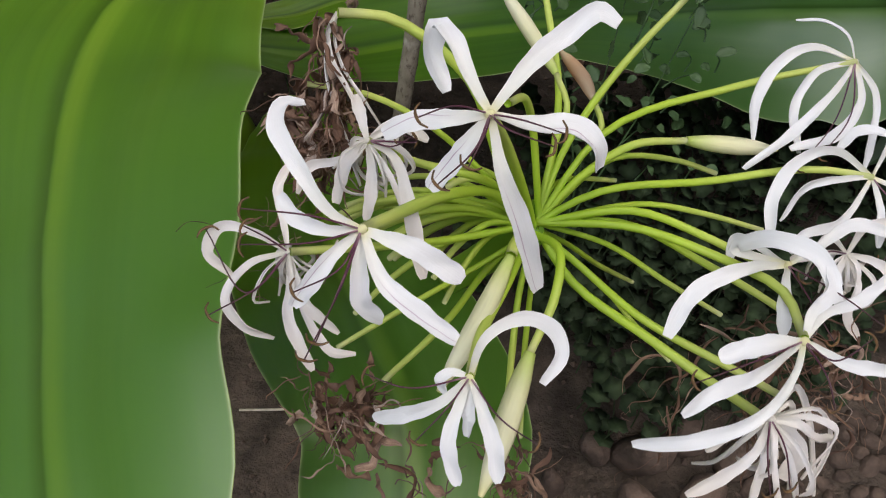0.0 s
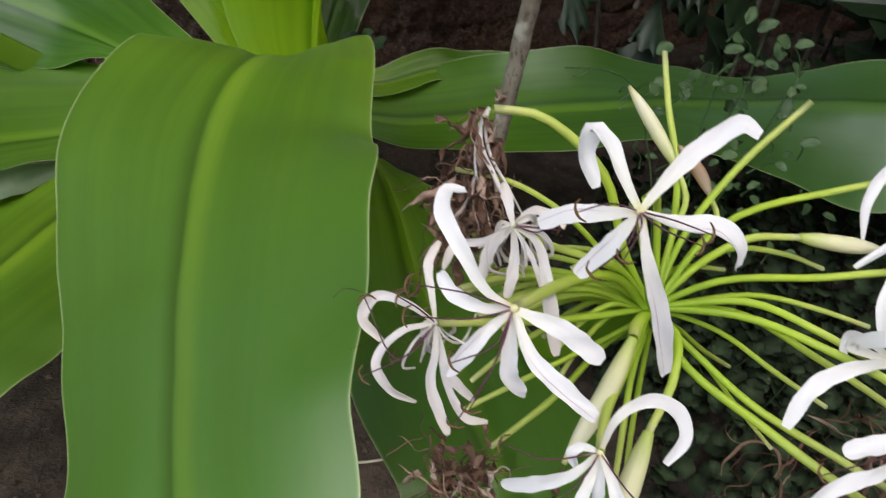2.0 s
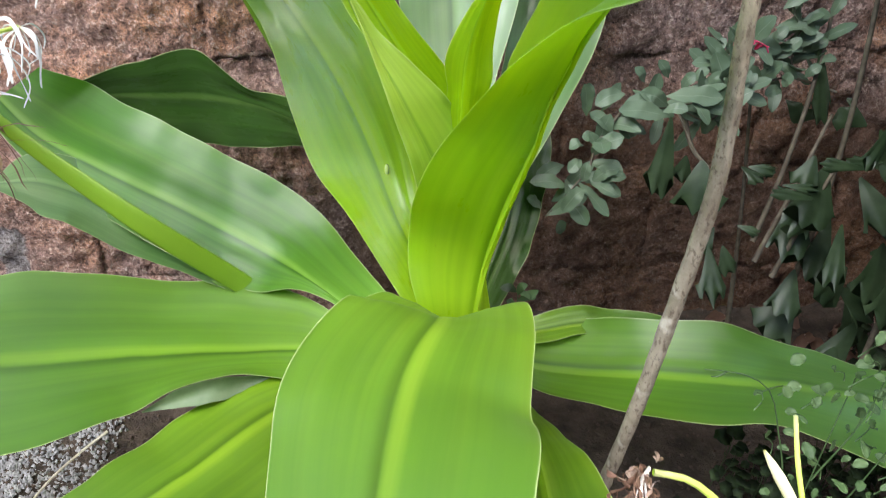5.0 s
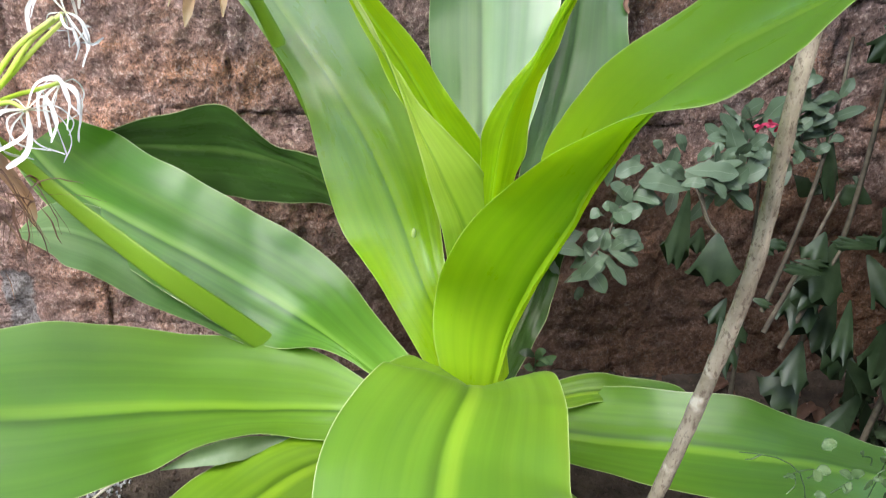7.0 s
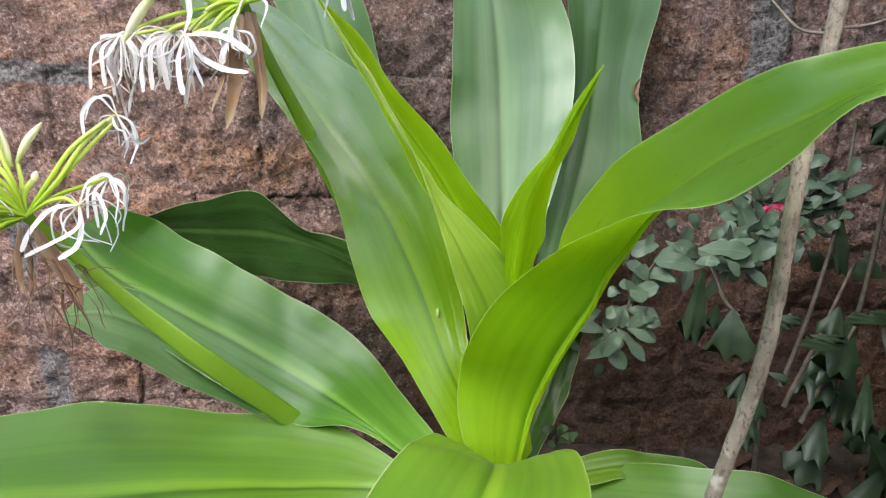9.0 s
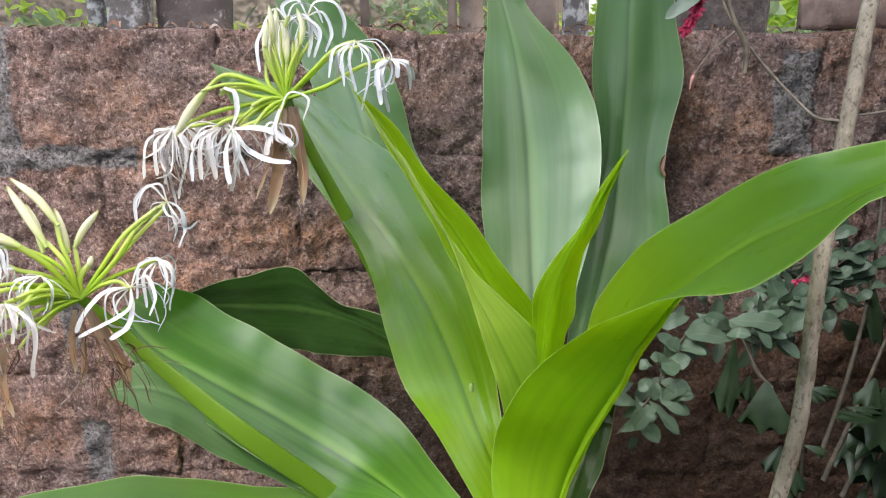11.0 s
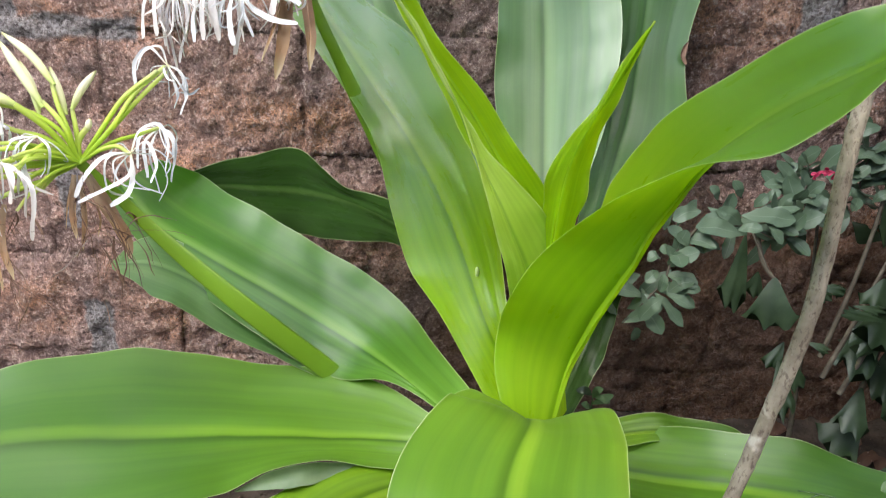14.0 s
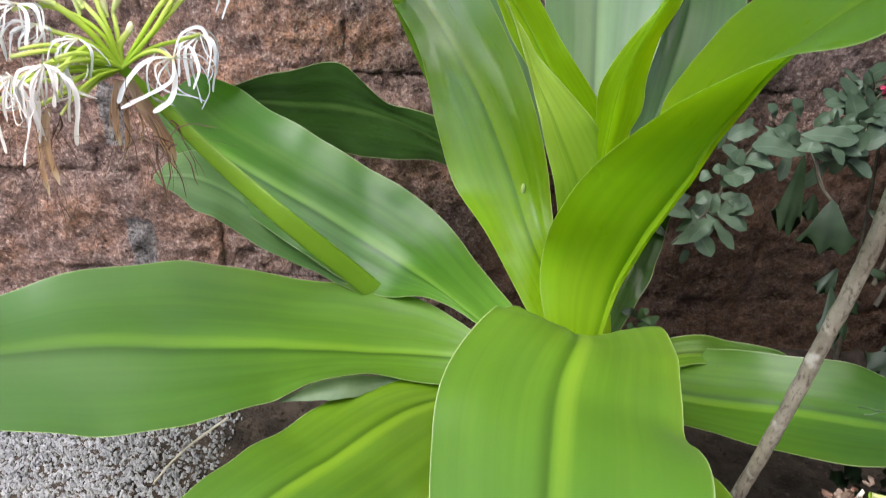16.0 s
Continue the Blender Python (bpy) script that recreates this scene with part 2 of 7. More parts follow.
def withered():
    """Dried petals: every strand has a tone of its own between dark brown, tan and faded pink."""
    m, nt, links, bsdf = nodes_of("withered_brown")
    geo = nt.new("ShaderNodeNewGeometry")
    c = ramp(nt, links, geo.outputs["Random Per Island"], [(0.0, (0.09, 0.045, 0.030)), (0.5, (0.22, 0.115, 0.072)), (0.8, (0.34, 0.21, 0.14)), (0.94, (0.50, 0.36, 0.28)), (1.0, (0.66, 0.55, 0.49))])
    uv = nt.new("ShaderNodeUVMap").outputs[0]
    grain = noisy(nt, links, uv, 1.0, 4.0, 0.6, (6.0, 9.0, 1.0))
    c = mix(nt, links, ramp(nt, links, grain, [(0.40, (0.5,) * 3), (0.6, (0, 0, 0))]), c, (0.08, 0.048, 0.036))
    links.new(c, bsdf.inputs["Base Color"])
    bsdf.inputs["Roughness"].default_value = 0.75
    thin(nt, links, bsdf, (0.34, 0.20, 0.12), 0.2)
    return m


WITHERED = withered()
BRACT = along("dry_bract", [(0.0, (0.58, 0.49, 0.36)), (0.4, (0.52, 0.38, 0.26)), (0.75, (0.54, 0.36, 0.21)), (1.0, (0.74, 0.66, 0.44))], 0.7, (0.55, 0.30, 0.10), 0.45)
def bark():
    """Thin pale bark with fine dark wrinkles and blotches of white lichen."""
    m, nt, links, bsdf = nodes_of("grey_bark")
    co = nt.new("ShaderNodeTexCoord").outputs["Object"]
    tone = noisy(nt, links, co, 28, 4.0, 0.6)
    fleck = noisy(nt, links, co, 1.0, 4.0, 0.65, (230.0, 230.0, 120.0))
    spot = noisy(nt, links, co, 34, 3.0, 0.5)
    c = ramp(nt, links, tone, [(0.35, (0.16, 0.135, 0.10)), (0.65, (0.29, 0.255, 0.20))])
    c = mix(nt, links, ramp(nt, links, fleck, [(0.36, (0.8,) * 3), (0.47, (0, 0, 0))]), c, (0.085, 0.062, 0.045))
    c = mix(nt, links, ramp(nt, links, spot, [(0.60, (0, 0, 0)), (0.70, (0.7,) * 3)]), c, (0.48, 0.45, 0.39))
    links.new(c, bsdf.inputs["Base Color"])
    bsdf.inputs["Roughness"].default_value = 0.9
    bump(nt, links, fleck, bsdf, 0.8, 0.003)
    return m


BARK = bark()
SHRUB_LEAF = plain("ash_green_shrub_leaf", (0.085, 0.125, 0.090), (0.16, 0.21, 0.155), 30, 0.5, 0.0, (0.12, 0.2, 0.1), 0.2)
SHRUB_BROAD = along("ash_green_broad_leaf", [(0.0, (0.14, 0.20, 0.125)), (0.5, (0.115, 0.172, 0.105)), (1.0, (0.10, 0.155, 0.095))], 0.42, (0.14, 0.22, 0.11), 0.22, ((0.26, 0.32, 0.24), 0.497, 0.503, -0.2))
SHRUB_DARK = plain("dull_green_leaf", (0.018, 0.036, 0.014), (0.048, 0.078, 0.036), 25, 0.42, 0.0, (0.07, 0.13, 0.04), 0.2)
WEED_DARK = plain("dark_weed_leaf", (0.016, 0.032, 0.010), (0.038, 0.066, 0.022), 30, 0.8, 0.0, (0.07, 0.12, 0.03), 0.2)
WEED = plain("weed_leaf", (0.05, 0.105, 0.035), (0.10, 0.17, 0.065), 40, 0.55, 0.0, (0.1, 0.2, 0.05), 0.25)
TWIG = plain("grey_brown_twig", (0.13, 0.105, 0.085), (0.24, 0.20, 0.165), 70, 0.85)
STEM = plain("shrub_stem", (0.07, 0.055, 0.04), (0.14, 0.12, 0.085), 60, 0.8)


def laterite():
    m, nt, links, bsdf = nodes_of("laterite_block")
    co = nt.new("ShaderNodeTexCoord").outputs["Object"]
    info = nt.new("ShaderNodeObjectInfo")
    large = noisy(nt, links, co, 5.0, 6.0, 0.68)
    fine = noisy(nt, links, co, 85.0, 5.0, 0.7)
    grit = noisy(nt, links, co, 120.0, 4.0, 0.75)
    sand = noisy(nt, links, co, 380.0, 2.0, 0.6)
    broad = noisy(nt, links, co, 11.0, 5.0, 0.7)
    clump = noisy(nt, links, co, 42.0, 6.0, 0.72)
    c = ramp(nt, links, large, [(0.34, (0.39, 0.285, 0.265)), (0.45, (0.48, 0.325, 0.285)), (0.54, (0.56, 0.335, 0.255)), (0.66, (0.70, 0.37, 0.215))])
    c = mix(nt, links, ramp(nt, links, broad, [(0.36, (0.75,) * 3), (0.52, (0, 0, 0))]), c, (0.24, 0.155, 0.130))
    c = mix(nt, links, ramp(nt, links, broad, [(0.56, (0, 0, 0)), (0.72, (0.6,) * 3)]), c, (0.66, 0.50, 0.45))
    c = mix(nt, links, ramp(nt, links, clump, [(0.36, (0.6,) * 3), (0.50, (0, 0, 0))]), c, (0.17, 0.110, 0.092))
    c = mix(nt, links, ramp(nt, links, grit, [(0.38, (0.85,) * 3), (0.48, (0, 0, 0))]), c, (0.15, 0.100, 0.085))
    c = mix(nt, links, ramp(nt, links, grit, [(0.53, (0, 0, 0)), (0.63, (0.85,) * 3)]), c, (0.82, 0.66, 0.57))
    c = mix(nt, links, ramp(nt, links, sand, [(0.36, (0.45,) * 3), (0.54, (0, 0, 0))]), c, (0.20, 0.130, 0.110))
    c = mix(nt, links, ramp(nt, links, fine, [(0.32, (0.95,) * 3), (0.41, (0, 0, 0))]), c, (0.05, 0.034, 0.030))
    tint = mix(nt, links, info.outputs["Random"], (1.10, 1.10, 1.13), (1.38, 1.33, 1.32))
    c = mix(nt, links, 1.0, c, tint, "MULTIPLY")
    # grey lichen in uneven patches
    lich = noisy(nt, links, co, 4.0, 7.0, 0.7)
    c = mix(nt, links, ramp(nt, links, lich, [(0.56, (0, 0, 0)), (0.70, (0.4,) * 3)]), c, (0.27, 0.235, 0.235))
    # mortar smeared over the joints, with ragged margins
    sep = nt.new("ShaderNodeSeparateXYZ")
    warp = nt.new("ShaderNodeVectorMath")
    warp.operation = "MULTIPLY_ADD"
    wob = nt.new("ShaderNodeTexNoise")
    wob.inputs["Scale"].default_value, wob.inputs["Detail"].default_value = 16.0, 5.0
    links.new(co, wob.inputs["Vector"])
    links.new(wob.outputs["Color"], warp.inputs[0])
    warp.inputs[1].default_value = (0.055, 0.0, 0.045)
    links.new(co, warp.inputs[2])
    links.new(warp.outputs[0], sep.inputs[0])
    def within(axis, lo, hi, soft=0.008):
        r = nt.new("ShaderNodeMapRange")
        r.inputs[1].default_value, r.inputs[2].default_value = lo - soft, lo
        q = nt.new("ShaderNodeMapRange")
        q.inputs[1].default_value, q.inputs[2].default_value = hi + soft, hi
        k = nt.new("ShaderNodeMath")
        k.operation = "MULTIPLY"
        for n, slot in ((r, 0), (q, 1)):
            links.new(sep.outputs[axis], n.inputs[0])
            links.new(n.outputs[0], k.inputs[slot])
        return k.outputs[0]
    grey = ramp(nt, links, grit, [(0.38, (0.16, 0.135, 0.13)), (0.5, (0.39, 0.345, 0.335)), (0.62, (0.60, 0.56, 0.55))])
    for x0, x1, z0, z1 in ((-0.835, -0.785, 0.78, 1.08), (0.68, 0.745, 0.83, 1.02), (-1.2, -0.56, 0.800, 0.832), (-0.73, -0.68, 0.10, 0.24), (-0.74, -0.70, 0.42, 0.54), (-0.16, -0.06, 0.16, 0.19)):
        k = nt.new("ShaderNodeMath")
        k.operation = "MULTIPLY"
        links.new(within(0, x0, x1), k.inputs[0])
        links.new(within(2, z0, z1), k.inputs[1])
        c = mix(nt, links, k.outputs[0], c, grey)
    # red earth stain low on the wall beside the plant; the plants' shade is painted in with it
    earth = ramp(nt, links, clump, [(0.35, (0.115, 0.062, 0.036)), (0.65, (0.27, 0.145, 0.085))])
    k = nt.new("ShaderNodeMath")
    k.operation = "MULTIPLY"
    links.new(within(0, 0.05, 1.9, 0.08), k.inputs[0])
    links.new(within(2, -0.2, 0.43, 0.10), k.inputs[1])
    fade = nt.new("ShaderNodeMath")
    fade.operation, fade.inputs[1].default_value = "MULTIPLY", 0.7
    links.new(k.outputs[0], fade.inputs[0])
    c = mix(nt, links, fade.outputs[0], c, earth)
    links.new(c, bsdf.inputs["Base Color"])
    bsdf.inputs["Roughness"].default_value = 0.95
    bsdf.inputs["Specular IOR Level"].default_value = 0.17
    add = nt.new("ShaderNodeMath")
    add.operation = "ADD"
    links.new(clump, add.inputs[0])
    links.new(grit, add.inputs[1])
    bump(nt, links, add.outputs[0], bsdf, 1.0, 0.030)
    return m


LATERITE = laterite()
LEAF_UNDER = plain("grey_green_leaf_underside", (0.09, 0.15, 0.065), (0.14, 0.205, 0.10), 40, 0.5, 0.0, (0.2, 0.32, 0.06), 0.25)
LEAF_SCAR = plain("pale_leaf_scar", (0.30, 0.42, 0.10), (0.42, 0.50, 0.20), 200, 0.6)
SOIL = plain("brown_soil", (0.040, 0.028, 0.020), (0.110, 0.080, 0.060), 22, 0.95, 0.02)
GRAVEL = plain("granite_chip", (0.24, 0.235, 0.24), (0.44, 0.43, 0.435), 60, 0.8, 0.002)
# this green and the fern's are brightened: sunlight on the garden is in the colour
FAR_GREEN = plain("sun_tinted_garden_leaf", (0.30, 0.46, 0.06), (0.52, 0.66, 0.13), 9, 0.6, 0.0, (0.6, 0.78, 0.12), 0.5)
FERN = plain("pale_fern_leaf", (0.20, 0.28, 0.15), (0.40, 0.48, 0.32), 20, 0.6, 0.0, (0.4, 0.5, 0.25), 0.4)
FAR_TRUNK = plain("garden_trunk", (0.20, 0.15, 0.12), (0.36, 0.28, 0.235), 9, 0.95, 0.01)
STRAW = plain("pale_straw", (0.42, 0.37, 0.28), (0.62, 0.57, 0.46), 90, 0.8)
RED = plain("crimson_bract", (0.45, 0.02, 0.08), (0.64, 0.06, 0.15), 90, 0.5, 0.0, (0.6, 0.05, 0.08), 0.2)
BRICK = plain("dull_brick", (0.20, 0.14, 0.12), (0.32, 0.23, 0.20), 30, 0.95, 0.006)


# ---- shape helpers ----
def part(name, bm, material, parent=None, label="", smooth=True):
    """One mesh object out of a bmesh, under a thing or a part."""
    me = bpy.data.meshes.new(name)
    bm.to_mesh(me)
    bm.free()
    for p in me.polygons:
        p.use_smooth = smooth
    me.materials.append(material)
    ob = new(name, me)
    if parent:
        ob.parent = parent
    return tagged(ob, label)


def thing(name, label, category, group="", kind="", at=(0, 0, 0)):
    ob = new(name)
    ob.location = at
    return tagged(ob, label, category, group, kind)


def spline(points, n):
    """n rows, smoothly interpolated through the rows given (first three columns: the place)."""
    p = np.array(points, float)
    d = np.r_[0, np.cumsum(np.maximum(1e-6, np.linalg.norm(np.diff(p[:, :3], axis=0), axis=1)))]
    tangent = np.gradient(p, d, axis=0, edge_order=1)
    s = np.linspace(0, d[-1], n)
    k = np.clip(np.searchsorted(d, s, side="right") - 1, 0, len(p) - 2)
    h = (d[k + 1] - d[k])[:, None]
    x = ((s - d[k])[:, None]) / h
    return (2 * x**3 - 3 * x**2 + 1) * p[k] + (x**3 - 2 * x**2 + x) * h * tangent[k] + (3 * x**2 - 2 * x**3) * p[k + 1] + (x**3 - x**2) * h * tangent[k + 1]


def unit(v):
    return v / np.maximum(1e-9, np.linalg.norm(v, axis=-1, keepdims=True))


def crisp(bm, degrees=55):
    """Keeps the margins of thin blades as edges."""
    bm.normal_update()
    for e in bm.edges:
        if len(e.link_faces) == 2 and e.calc_face_angle(0) > radians(degrees):
            e.smooth = False
    return bm


def grid_mesh(bm, rings, closed, uv_of, cap=False, edge_of=None):
    """Quads between rows of points; a uv layer holds (along, across)."""
    uv = bm.loops.layers.uv.verify()
    margin = bm.loops.layers.uv.new("margin") if edge_of else None
    vs = [[bm.verts.new(p) for p in ring] for ring in rings]
    n, m = len(vs), len(vs[0])
    for i in range(n - 1):
        for j in range(m if closed else m - 1):
            k = (j + 1) % m
            f = bm.faces.new((vs[i][j], vs[i + 1][j], vs[i + 1][k], vs[i][k]))
            for loop, (a, b) in zip(f.loops, ((i, j), (i + 1, j), (i + 1, j + 1), (i, j + 1))):
                loop[uv].uv = uv_of(a, b)
                if margin:
                    loop[margin].uv = edge_of(a, b)
    if cap:
        bm.faces.new(vs[0][::-1])
        bm.faces.new(vs[-1])


def blade(face, rows, seed, cup=0.05, ruffle=0.004, n=76, thick=0.0020, across=8):
    """A strap leaf. Rows: midrib x, y, z, half widths left and right, and the angles by which the two halves lift towards the face."""
    rnd = random.Random(seed)
    r = spline(rows, n)
    mid, wl, wr, al, ar = r[:, :3], np.maximum(r[:, 3], 0.0004), np.maximum(r[:, 4], 0.0004), np.radians(r[:, 5]), np.radians(r[:, 6])
    t = unit(np.gradient(mid, axis=0))
    a = unit(np.cross(t, np.array(face, float)))
    b = np.cross(a, t)
    f1, f2, p1, p2 = rnd.uniform(2, 4), rnd.uniform(5, 8), rnd.uniform(0, 6), rnd.uniform(0, 6)
    top, low = [], []
    length = np.linspace(0, 1, n)
    for i in range(n):
        row_t, row_l = [], []
        env = math.sin(math.pi * min(1, length[i] * 1.02)) ** 0.5 if 0 < length[i] < 0.99 else 0
        for j in range(-across, across + 1):
            v = j / across
            side, w, ang = (1, wr[i], ar[i]) if j >= 0 else (-1, wl[i], al[i])
            v2 = abs(v)
            d = side * math.cos(ang) * a[i] + math.sin(ang) * b[i]
            nn = math.cos(ang) * b[i] - side * math.sin(ang) * a[i]
            lift = cup * w * math.sin(math.pi * min(1.0, v2 * 1.0)) * -1
            rib = -0.0035 * math.exp(-((v2 * w / 0.006) ** 2)) * env
            wave = ruffle * env * v2**2 * (math.sin(2 * math.pi * f1 * length[i] + p1 + (1.3 if side > 0 else 0)) + 0.5 * math.sin(2 * math.pi * f2 * length[i] + p2 + side))
            p = mid[i] + d * w * v2 + nn * (lift + rib + wave)
            q = Vector(p)
            p = p + nn * env * (0.0045 * noise.noise(q * 10 + Vector((seed, 0, 0))) + 0.0014 * noise.noise(q * 30) + (0.0007 + 0.0015 * math.exp(-6 * length[i])) * math.sin(v * 17 + seed + 2 * length[i]) * (1 - 0.5 * v2))
            th = thick * (1 - 0.75 * v2) + 0.004 * math.exp(-((v2 * w / 0.008) ** 2)) * env
            row_t.append(p)
            row_l.append(p - nn * th)
        top.append(row_t)
        low.append(row_l)
    bm = bmesh.new()
    m = 2 * across + 1
    rings = [tr + lr[::-1] for tr, lr in zip(top, low)]
    def uv_of(i, j):
        j = j % (2 * m) if j < 2 * m else 0
        k = j if j < m else 2 * m - 1 - j
        return (length[min(i, n - 1)], k / (m - 1))
    def edge_of(i, j):
        u, v = uv_of(i, j)
        i = min(i, n - 1)
        return ((1 - v) * 2 * wr[i] if v >= 0.5 else v * 2 * wl[i], u)
    grid_mesh(bm, rings, True, uv_of, True, edge_of)
    bmesh.ops.recalc_face_normals(bm, faces=bm.faces)
    return crisp(bm)


def tube(points, radii, n=16, sides=8, flat=1.0, bumps=0.0, seed=0, bm=None):
    """A tapered stalk through the points; radii at even steps along it; flat squeezes it."""
    bm = bm or bmesh.new()
    r = spline(points, n)
    rad = np.interp(np.linspace(0, 1, n), np.linspace(0, 1, len(radii)), radii)
    t = unit(np.gradient(r, axis=0))
    up = np.array((0.13, 0.21, 0.97)) if abs(t[n // 2][2]) < 0.9 else np.array((0.2, -0.97, 0.1))
    a = unit(np.cross(t, up))
    b = np.cross(a, t)
    rings = []
    for i in range(n):
        ring = []
        for j in range(sides):
            q = 2 * math.pi * j / sides
            k = rad[i]
            if bumps:
                k *= 1 + bumps * noise.noise(Vector((seed + 3 * math.cos(q), 3 * math.sin(q), i * 0.7)))
            ring.append(r[i] + k * (math.cos(q) * a[i] + flat * math.sin(q) * b[i]))
        rings.append(ring)
    grid_mesh(bm, rings, True, lambda i, j: (i / (n - 1), j / sides), cap=True)
    return bm


def ribbon(points, width, face, curl=0.25, n=14, thick=0.0007, bm=None, shape=((0, 0.45), (0.25, 0.9), (0.6, 1.0), (0.9, 0.8), (1, 0.25)), twist=0.0, tangled=False):
    """A petal: a narrow strap through the points, its upper side towards the face."""
    bm = bm or bmesh.new()
    r = spline(points, n)
    t = unit(np.gradient(r, axis=0))
    u = np.linspace(0, 1, n)
    w = 0.5 * width * np.interp(u, [s[0] for s in shape], [s[1] for s in shape])
    a = unit(np.cross(t, np.array(face, float)))
    b = np.cross(a, t)
    if twist:
        c, s = np.cos(twist * u)[:, None], np.sin(twist * u)[:, None]
        a, b = c * a + s * b, c * b - s * a
    rings = []
    for i in range(n):
        top, low = [], []
        for v in (-1, -0.5, 0, 0.5, 1):
            p = r[i] + a[i] * w[i] * v * (1 + 0.07 * math.sin(11 * u[i] + 4 * v + 800 * width) + 0.05 * math.sin(31 * u[i] + 7 * v)) + b[i] * w[i] * (curl * (v * v - 0.4) - (0.07 if v == 0 else 0.0) + 0.13 * v * math.sin(7 * u[i] + 900 * width) + 0.10 * math.sin(15 * u[i] + 2.5 * v + 700 * width))
            top.append(p)
            low.append(p - b[i] * thick)
        rings.append(top + low[::-1])
    def uv_of(i, j):
        k = j % 10
        return (i / (n - 1), (k if k < 5 else 9 - k) / 4)
    grid_mesh(bm, rings, True, uv_of, cap=True)
    return bm if tangled else crisp(bm)


def block(bm, x0, x1, y0, y1, z0, z1, rough, seed, edge=0.007, ragged=0.004):
    """A hewn block: a box with an uneven, chipped front and worn arrises."""
    def face_grid(o, du, dv, nu, nv):
        return [[o + du * (i / nu) + dv * (j / nv) for j in range(nv + 1)] for i in range(nu + 1)]
    nx, nz = max(3, int((x1 - x0) / 0.0105)), max(3, int((z1 - z0) / 0.0105))
    v = {}
    def put(p):
        key = tuple(round(c, 4) for c in p)
        if key not in v:
            q = Vector(p)
            ex, ez = min(p[0] - x0, x1 - p[0]), min(p[2] - z0, z1 - p[2])
            near = max(0.0, 1 - min(ex, ez) / 0.016)
            dy = rough * (0.8 * noise.noise(q * 9 + Vector((seed, 0, 0))) + 0.9 * noise.noise(q * 31) + 0.9 * noise.noise(q * 63))
            if p[1] < y1 - 1e-5:
                q.y += dy + edge * near * near
            q.z += ragged * noise.noise(q * 14 + Vector((0, seed, 0)))
            q.x += ragged * noise.noise(q * 14 + Vector((0, 0, seed)))
            v[key] = bm.verts.new(q)
        return v[key]
    sides = [(Vector((x0, y0, z0)), Vector((x1 - x0, 0, 0)), Vector((0, 0, z1 - z0)), nx, nz),
             (Vector((x0, y0, z1)), Vector((x1 - x0, 0, 0)), Vector((0, y1 - y0, 0)), nx, 3),
             (Vector((x0, y1, z0)), Vector((x1 - x0, 0, 0)), Vector((0, y0 - y1, 0)), nx, 3),
             (Vector((x0, y1, z0)), Vector((0, y0 - y1, 0)), Vector((0, 0, z1 - z0)), 3, nz),
             (Vector((x1, y0, z0)), Vector((0, y1 - y0, 0)), Vector((0, 0, z1 - z0)), 3, nz),
             (Vector((x1, y1, z0)), Vector((x0 - x1, 0, 0)), Vector((0, 0, z1 - z0)), nx, nz)]
    for s in sides:
        g = face_grid(*s)
        for i in range(len(g) - 1):
            for j in range(len(g[0]) - 1):
                bm.faces.new([put(q) for q in (g[i][j], g[i + 1][j], g[i + 1][j + 1], g[i][j + 1])])
    return bm


# ---- ground ----
def ground_height(x, y):
    far = max(0.0, math.hypot(x, y - 0.8) - 3)
    k = 1 / (1 + far)
    return k * (0.028 * noise.noise(Vector((x * 2.2, y * 2.2, 1))) + 0.016 * noise.noise(Vector((x * 8, y * 8, 2))) + 0.007 * noise.noise(Vector((x * 25, y * 25, 3)))) - 0.01


def make_ground():
    near = [i * 0.035 for i in range(-60, 61)]
    far = [2.4, 3, 4, 6, 10, 20, 60, 200, 900, 3000]
    xs = [-f for f in far[::-1]] + near + far
    ys = [v + 0.7 for v in xs]
    bm = bmesh.new()
    vs = [[bm.verts.new((x, y, ground_height(x, y))) for y in ys] for x in xs]
    for i in range(len(xs) - 1):
        for j in range(len(ys) - 1):
            bm.faces.new((vs[i][j], vs[i + 1][j], vs[i + 1][j + 1], vs[i][j + 1]))
    return tagged(part("ground", bm, SOIL), "uneven dark brown garden soil with crumbs", "ground", kind="structure")


make_ground()
WALL_Y, WALL_TOP, COURSE = 1.475, 1.035, 0.232

